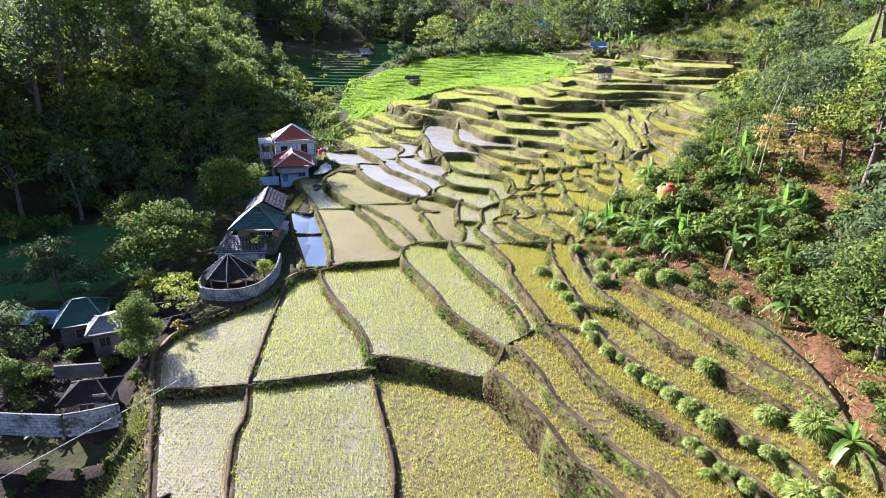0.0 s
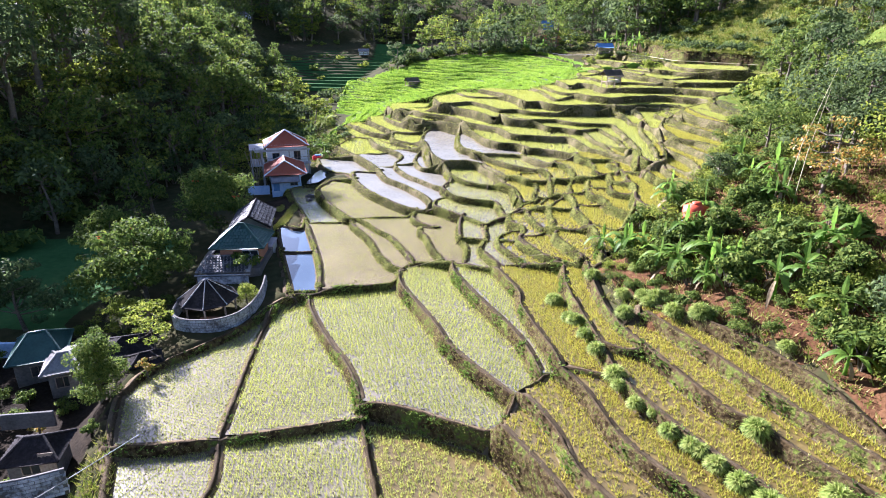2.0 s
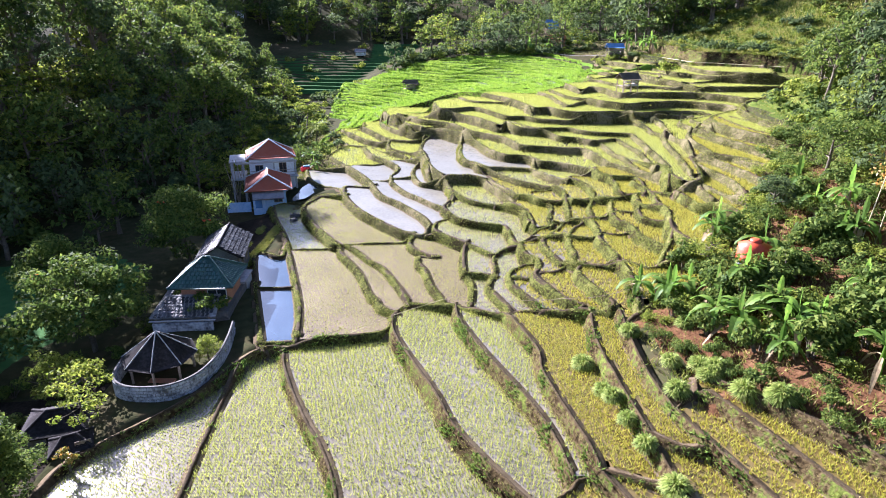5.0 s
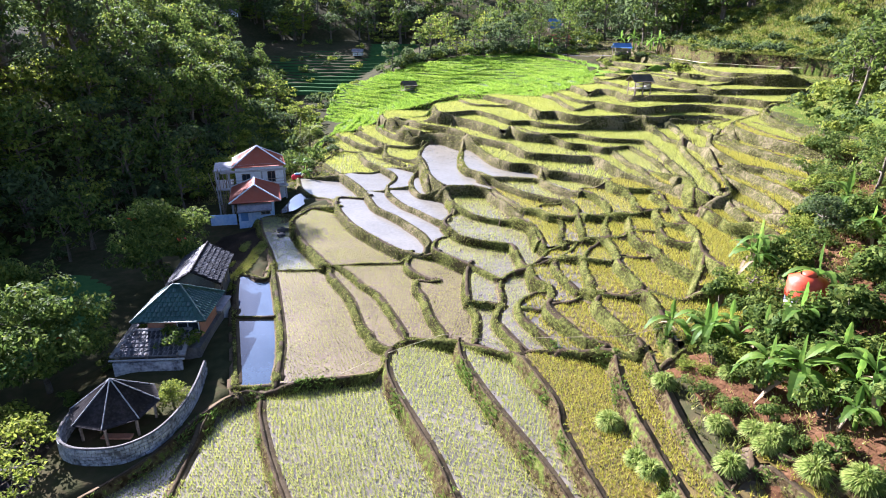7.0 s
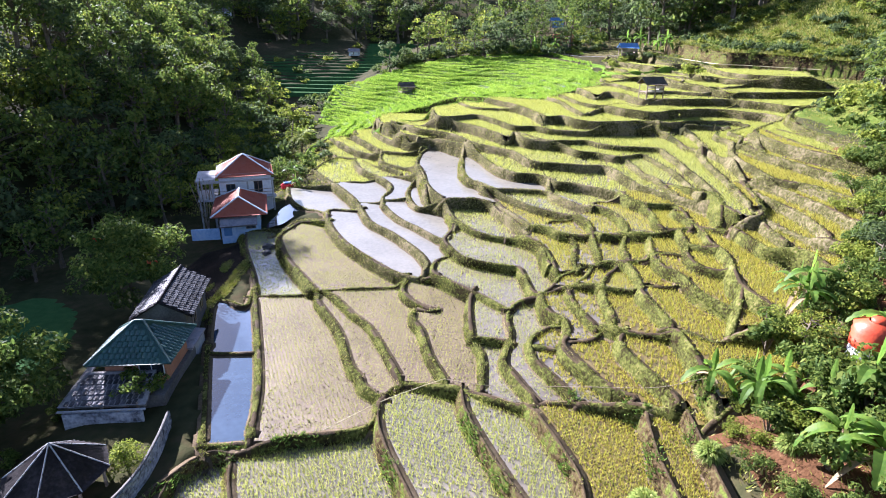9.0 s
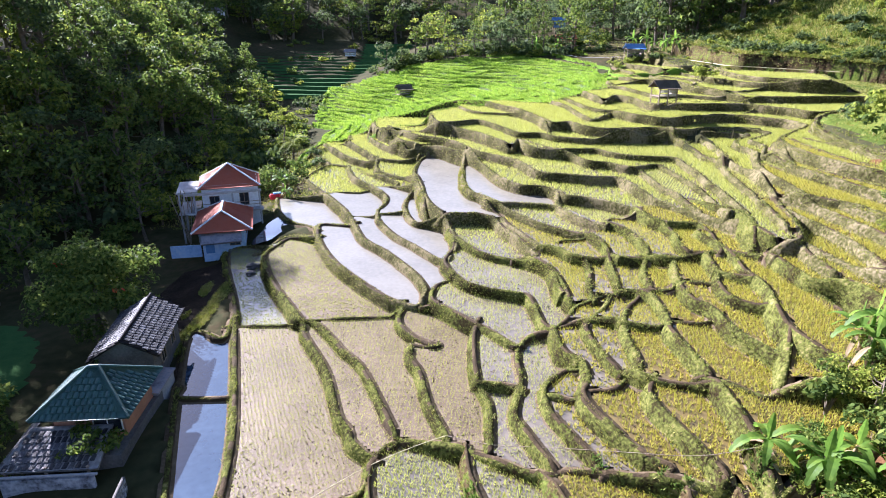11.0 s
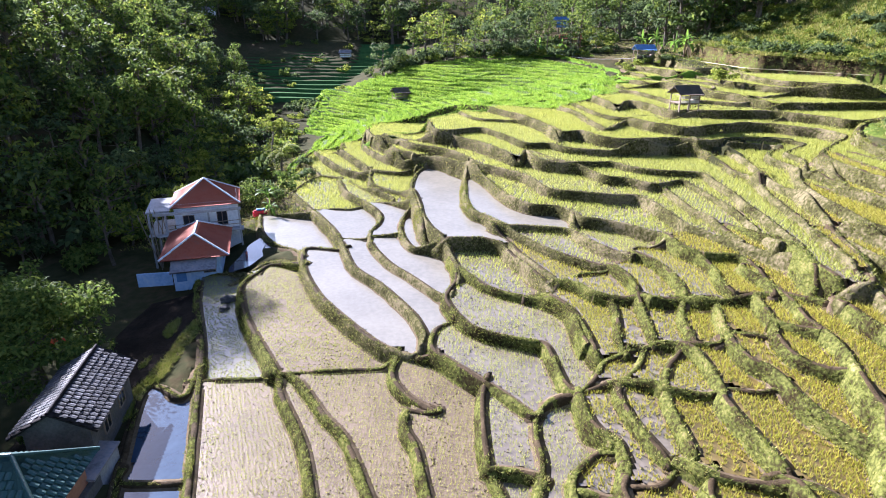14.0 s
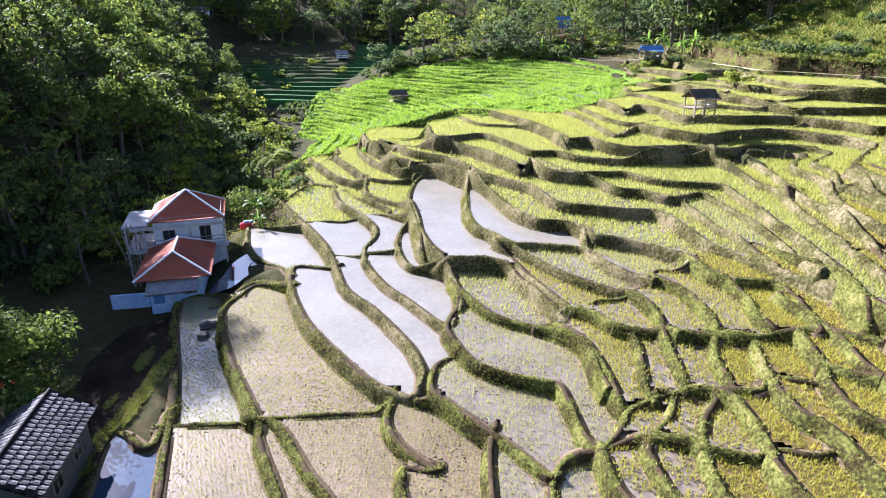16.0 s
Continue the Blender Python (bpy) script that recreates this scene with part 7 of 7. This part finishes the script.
# round pavilion with a black pyramid roof
pavilion = tagged(empty("pavilion", pose(-18.0, 46.0, 0.0)), "round pavilion with black pointed roof and pale seams", "pavilion")
ring = [(math.cos(a * math.pi / 4 + 0.2) * 2.25, math.sin(a * math.pi / 4 + 0.2) * 2.25, 0.85) for a in range(8)]
for k in range(8):
    roof_slope("roof_panel", ring[k], ring[(k + 1) % 8], (0, 0, 2.45), (0, 0, 2.45), M_TILE_DARK, pavilion, 0.3, 0.3)
    cap([ring[k], (0, 0, 2.45)], 0.035, pavilion, M_CONCRETE, "seam")
    box("post", (0.12, 0.12, 1.7), pose(ring[k][0] * 0.85, ring[k][1] * 0.85, 0.0), M_WOOD, pavilion)
v, f = tube([(0, 0, -1.6), (0, 0, -0.7), (0, 0, -0.68)], [2.5, 2.5, 0.05], 20)
raw("floor", v, f, M_CONCRETE, pavilion)
box("bench", (1.6, 0.4, 0.45), pose(0.5, -1.2, -0.45), M_CLAYWALL, pavilion)


# walls of whitewashed blocks
def block_wall(points, base, top, label, block=(0.42, 0.2)):
    """A wall along a smooth line: a mortar core, and blocks in courses set proud of it."""
    q = curve_points(np.array(points), 0.2)
    t = np.gradient(q, axis=0)
    t /= np.linalg.norm(t, axis=1)[:, None]
    n = np.stack([t[:, 1], -t[:, 0]], 1)
    k = len(q)
    ring = []
    for off, z in ((0.07, base), (0.07, top), (-0.07, top), (-0.07, base)):
        ring.append(np.column_stack([q + n * off, np.full(k, z)]))
    v = np.stack(ring, 1).reshape(-1, 3)
    i = np.arange(k * 4).reshape(k, 4)
    f = np.stack([i[:-1], np.roll(i[:-1], -1, 1), np.roll(i[1:], -1, 1), i[1:]], -1).reshape(-1, 4)
    f = np.vstack([f, [i[0], i[-1][::-1]]])
    wall = raw("garden_wall", v, f, M_MORTAR, None, label, "wall", "garden walls")
    bm = bmesh.new()
    bmesh.ops.create_cube(bm, size=1.0)
    bmesh.ops.scale(bm, vec=(block[0] - 0.025, 0.2, block[1] - 0.03), verts=bm.verts)
    bmesh.ops.bevel(bm, geom=list(bm.edges), offset=0.012, segments=1, affect="EDGES")
    me = bpy.data.meshes.new("block")
    bm.to_mesh(me)
    bm.free()
    me.materials.append(M_BLOCK)
    d = np.concatenate([[0], np.cumsum(np.linalg.norm(np.diff(q, axis=0), axis=1))])
    r = random.Random(len(points))
    course, z = 0, base + block[1] / 2
    while z < top + 0.05:
        s = block[0] / 2 * (1 + course % 2)
        while s < d[-1] - 0.1:
            x, y = np.interp(s, d, q[:, 0]), np.interp(s, d, q[:, 1])
            tx, ty = np.interp(s, d, t[:, 0]), np.interp(s, d, t[:, 1])
            ob = new("block", me)
            ob.parent = wall
            ob.matrix_basis = pose(x, y, z, r.uniform(-1, 1), r.uniform(-1, 1), math.degrees(math.atan2(ty, tx)) + r.uniform(-1, 1))
            s += block[0]
        z += block[1]
        course += 1
    return wall


block_wall([(-19.9, 47.6), (-20.2, 45.6), (-19.7, 43.6), (-18.5, 42.7), (-16.9, 42.6), (-15.8, 43.0), (-14.9, 44.1), (-14.5, 46.1), (-14.6, 48.3), (-15.0, 50.8)], -1.3, 0.75, "curved whitewashed block wall round the pavilion")
block_wall([(-25.5, 27.2), (-23.0, 27.0), (-20.8, 26.9)], -1.05, 0.35, "whitewashed block wall below the garden")
block_wall([(-20.7, 26.9), (-19.5, 27.3), (-18.2, 27.9)], -1.05, 0.38, "whitewashed block wall below the garden")
tagged(box("low_wall", (2.9, 0.16, 1.0), pose(-23.8, 33.3, -0.9, 0, 0, 8), M_MORTAR), "low stained grey wall in the garden", "wall")
tagged(box("far_wall", (5.5, 0.18, 1.2), pose(-31.4, 42.2, -1.5, 0, 0, 3), M_BLUEWALL), "pale blue-white wall at the meadow edge", "wall")


def small_house(m, w, d, base, eave, apex, roof, label, walls):
    root = tagged(empty("house", m), label, "house")
    box("wall", (w - 0.7, d - 0.7, eave - base), pose(0, 0, (eave + base) / 2), walls, root)
    hip_roof(root, -w / 2, w / 2, -d / 2, d / 2, eave, apex, roof, w * 0.3, roof)
    window(root, pose(0, -(d - 0.7) / 2 - 0.02, (eave + base) / 2 + 0.4), 0.8, 0.7)
    box("door", (0.75, 0.06, 1.6), pose(w * 0.28, -(d - 0.7) / 2 - 0.02, base + 1.2), M_WOOD, root)
    return root


small_house(pose(-21.3, 30.4, -0.45, 0, 0, 12), 2.9, 2.6, -1.7, -0.1, 0.65, M_TILE_DARK, "small garden house with black roof", M_MORTAR)
small_house(pose(-27.6, 40.6, -0.45, 0, 0, 24), 3.4, 4.2, -2.3, 0.05, 1.25, M_TILE_GREEN, "garden house with dark green roof", M_MORTAR)
small_house(pose(-25.0, 39.0, -0.45, 0, 0, 24), 2.3, 3.8, -2.2, 0.1, 0.6, M_TILE_GREY, "lean-to with dark grey tiled roof", M_MORTAR)
small_house(pose(-21.7, 41.2, -0.45, 0, 0, 18), 3.4, 3.0, -2.1, -0.1, 0.6, M_TILE_DARK, "low house with black hipped roof", M_MORTAR)
small_house(pose(-19.6, 38.9, 0, 0, 0, 30), 2.0, 1.8, -1.9, -0.3, 0.2, M_TILE_DARK, "small black-roofed shed by the bund", M_MORTAR)
shelter = tagged(empty("shelter", pose(-13.3, 20.9, -1.5, 0, 0, 30)), "small dark tin-roofed shelter at the paddy corner", "shelter")
hip_roof(shelter, -0.9, 0.9, -0.8, 0.8, 0.9, 1.4, M_TILE_DARK, 0.4, M_TILE_DARK)
for px in (-0.7, 0.7):
    for py in (-0.6, 0.6):
        box("post", (0.08, 0.08, 1.0), pose(px, py, 0.4), M_WOOD, shelter)


# field huts on stilts
def make_hut(m, w, d, h, roof, label, panel):
    root = tagged(empty("field_hut", m), label, "hut", "field huts")
    for px in (-w / 2, 0, w / 2):
        for py in (-d / 2, d / 2):
            box("post", (0.1, 0.1, h + 0.6), pose(px, py, h / 2 - 0.3), M_WOOD, root, bevel=0)
    box("floor", (w + 0.1, d + 0.1, 0.08), pose(0, 0, h * 0.25), M_WOOD, root)
    for px in (-w / 4, w / 4):
        box("panel", (w / 2 - 0.16, 0.04, h * 0.22), pose(px, -d / 2 - 0.02, h * 0.38), panel, root, "pale woven panel")
        box("panel", (w / 2 - 0.2, 0.04, h * 0.26), pose(px, -d / 2 - 0.02, h * 0.72), panel, root, "pale woven panel")
    box("panel", (0.04, d - 0.1, h * 0.6), pose(w / 2, 0, h * 0.6), panel, root)
    a, b = np.array((-w / 2 - 0.32, 0, h + 0.75)), np.array((w / 2 + 0.32, 0, h + 0.75))
    roof_slope("roof_slope", (-w / 2 - 0.32, -d / 2 - 0.35, h), (w / 2 + 0.32, -d / 2 - 0.35, h - 0.1), b, a, roof, root)
    roof_slope("roof_slope", (w / 2 + 0.32, d / 2 + 0.35, h), (-w / 2 - 0.32, d / 2 + 0.35, h), a, b, roof, root)
    cap([a, b], 0.06, root, roof)
    for px in (-w / 2, 0, w / 2):
        box("rail", (0.05, d, 0.05), pose(px, 0, h - 0.1), M_WOOD, root, bevel=0)
    return root


make_hut(pose(26.3, 101.2, 12.1, 0, 0, 12), 2.3, 1.8, 1.3, M_THATCH, "open timber field hut with a dark weathered roof", M_CANVAS)
make_hut(pose(36.6, 147.0, max(12.4, crest_near(36.6, 147.0)), 0, 0, 0), 3.0, 2.2, 1.9, M_TIN_BLUE, "dark field hut with a blue roof", M_WOOD)
make_hut(pose(-7.6, 151.0, crest_near(-7.6, 151.0), 0, 0, 20), 2.6, 2.2, 1.5, M_THATCH, "small dark-roofed field hut in the green rice", M_WOOD)
make_hut(pose(33.5, 208.0, float(ground(33.5, 208.0)) + 1.5), 3.4, 3.0, 2.6, M_TIN_BLUE, "distant blue hut among trees", M_TIN_BLUE)
make_hut(pose(28.5, 172.0, float(ground(28.5, 172.0))), 4.0, 3.0, 2.4, M_TILE_RED, "distant red-brown hut behind the green field", M_CLAYWALL)
make_hut(pose(-74.0, 238.0, float(ground(-74.0, 238.0)) + 2), 5.0, 4.0, 2.4, M_TIN, "distant hut with pale roof", M_PLASTER)
make_hut(pose(-27.0, 215.0, float(ground(-27.0, 215.0))), 3.0, 2.4, 1.6, M_TIN, "distant pale hut among far terraces", M_PLASTER)

# water tank on its stand
tank = tagged(empty("water_tank", pose(18.6, 47.0, float(ground(18.6, 47.0)))), "orange plastic water tank on a pale concrete stand", "water tank")
v, f = tube([(0, 0, -0.6), (0, 0, 0.75), (0, 0, 0.77)], [0.95, 0.9, 0.02], 20)
raw("stand", v, f, M_CONCRETE, tank, "round whitewashed concrete stand")
v, f = tube([(0, 0, 0.75), (0, 0, 0.8), (0, 0, 1.1), (0, 0, 1.14), (0, 0, 1.45), (0, 0, 1.49), (0, 0, 1.75), (0, 0, 1.95), (0, 0, 2.0)], [0.9, 0.95, 0.95, 0.91, 0.95, 0.91, 0.94, 0.45, 0.4], 24)
raw("barrel", v, f, M_TANK, tank, smooth=True)
v, f = tube([(0, 0, 1.98), (0, 0, 2.12), (0, 0, 2.13)], [0.34, 0.33, 0.01], 16)
raw("lid", v, f, M_TANK, tank)


# pipes and cables
def cable(name, points, radius, material, label, category):
    q = curve_points(np.array(points, float), 0.5)
    v, f = tube(q, [radius] * len(q), 5)
    return raw(name, v, f, material, None, label, category)


def along(points, lift):
    return [(x, y, crest_near(x, y) + lift) for x, y in points]


cable("water_pipe", along([(-0.2, 52.6), (2.0, 51.6), (4.5, 50.9), (7.5, 49.6), (10.0, 48.6), (12.0, 48.0)], 0.12), 0.014, M_WOOD, "thin grey water pipe laid along the main bund", "pipe")
cable("water_pipe", along([(-6.5, 49.4), (-3.8, 51.3), (-1.5, 52.4), (-0.2, 52.6)], 0.12), 0.02, M_BAMBOO, "thin bamboo water pipe laid along the bund", "pipe")
cable("water_pipe", [(45.2, 150.0, 14.6), (45.3, 135.0, 14.5), (45.6, 127.2, 14.4), (49.0, 124.6, 14.3), (52.8, 121.2, 14.2), (57.0, 116.8, 14.1)], 0.06, M_BAMBOO, "pale water pipe along the upper terrace", "pipe")
cable("power_cable", [(-16.0, 30.8, 0.1), (-18.5, 26.6, 0.0), (-21.5, 21.0, 0.3), (-24.0, 16.0, 1.2)], 0.025, M_CONCRETE, "white overhead cable sagging past the garden wall", "cable")
cable("power_cable", [(21.0, 168.0, 15.6), (29.0, 157.0, 14.4), (36.0, 147.0, 14.9)], 0.03, M_CONCRETE, "thin cable strung to the blue-roofed hut", "cable")


# the shaded meadow and red earth banks
def patch(name, x0, x1, y0, y1, material, label, lift=0.06, edge=1.5, step=0.8):
    xs, ys = np.arange(x0, x1, step), np.arange(y0, y1, step)
    x, y = np.meshgrid(xs, ys)
    z = ground(x, y) + lift + 0.12 * waves(x, y, 2.3)
    d = np.minimum(np.minimum(x - x0, x1 - x), np.minimum(y - y0, y1 - y)) + waves(x, y, 3.0) * edge * 0.5
    z = z - np.clip((edge - d) / edge, 0, 1) * 0.8
    n, k = x.shape
    i = np.arange(n * k).reshape(n, k)
    f = np.stack([i[:-1, :-1], i[:-1, 1:], i[1:, 1:], i[1:, :-1]], -1).reshape(-1, 4)
    return raw(name, np.stack([x, y, z], -1).reshape(-1, 3), f, material, None, label, "ground", "", "structure", True)


patch("meadow", -56, -27, 44, 72, M_LAWN, "flat green meadow in the shade of the hill", 0.12, 3.0, 1.0)
patch("red_bank", 18.0, 21.5, 24, 29.5, M_RED, "bare red-brown earth bank below the jungle", 0.12, 1.2, 0.5)
patch("red_bank", 31.5, 35, 70, 75, M_RED, "red earth slip above the terraces", 0.12, 1.2, 0.6)
patch("red_bank", 11.6, 14.8, 36, 46, M_RED, "bare brown earth bank at the foot of the jungle", 0.1, 0.9, 0.5)
# dark patches that paint the shade over garden and yard
patch("garden_soil", -34, -18.6, 27.4, 47, M_SOIL, "garden soil round the village houses, darkened for its shade", 0.12, 1.4, 0.6)
patch("garden_soil", -34, -17.4, 8, 27.2, M_SOIL, "soil below the block wall, darkened for its shade", 0.2, 1.2, 0.6)
patch("path", -26, -17.6, 60, 82, M_SOIL, "earth yard beside the ponds, darkened for its shade", 0.07, 1.2, 0.5)
ry = np.random.RandomState(41)
yx, yy = ry.uniform(-20.6, -17.3, 5200), ry.uniform(62.5, 81, 5200)
ok = (np.array([noise.noise((a * 0.8, b * 0.25, 4.0)) for a, b in zip(yx, yy)]) + np.clip((yx + 18.4) * 0.6, -0.3, 0.4)) > 0.02
yi, yj = cell_of(yx, yy)
ok &= np.isin(CELLS[yj, yi], list(OPEN)) | (yx < GX0)
for k in range(34):  # weeds and bushes along the foot of the block wall
    copy_thing(SHRUBS[k % 4], on_ground(ry.uniform(-27, -17.6), ry.uniform(16, 26), k * 67, ry.uniform(0.3, 0.65)))
blades("yard_grass", np.column_stack([yx, yy, ground(yx, yy) + 0.05])[ok], 0.16, 0.045, 0.8, 5, M_GRASS, "patchy grass and weeds on the yard's dark soil", "grass", 42, 0.12)


def pond(x, y, rx, ry, turn, z, label):
    a = np.linspace(0, 2 * np.pi, 48, endpoint=False)
    r = 1 + 0.12 * np.sin(3 * a + x) + 0.07 * np.sin(5 * a)
    c, s = math.cos(radians(turn)), math.sin(radians(turn))
    u, w = rx * r * np.cos(a), ry * r * np.sin(a)
    v = np.stack([x + u * c - w * s, y + u * s + w * c, a * 0 + z], 1)
    me = bpy.data.meshes.new("pond")
    me.from_pydata(v.tolist(), [], [list(range(48))])
    me.materials.append(M_CLEAR)
    return tagged(new("pond", me), label, "pond", "", "structure")


pond(-17.4, 86.0, 1.1, 4.4, -2, float(ground(-17.4, 86.0)) + 0.3, "narrow rippled pond beside the red-roofed house")


def make_rock(m, seed, size):
    """A dark boulder, dented all round."""
    bm = bmesh.new()
    bmesh.ops.create_icosphere(bm, subdivisions=3, radius=1)
    for v in bm.verts:
        v.co *= 1 + 0.35 * noise.noise(v.co * 1.4 + Vector((seed, 0, 0))) + 0.12 * noise.noise(v.co * 4)
        v.co.x, v.co.y, v.co.z = v.co.x * size[0], v.co.y * size[1], v.co.z * size[2]
    ob = part("rock", bm, M_ROCK)
    ob.matrix_world = m
    return tagged(ob, "dark wet boulder standing in the flooded paddy", "rock", "rocks in the paddy")


make_rock(pose(-17.0, 77.4, surface_at(-17.0, 77.4) + 0.1, 0, 0, 20), 1, (0.6, 0.45, 0.35))
make_rock(pose(-16.8, 76.0, surface_at(-16.8, 76.0) + 0.05, 0, 0, 80), 5, (0.5, 0.4, 0.25))
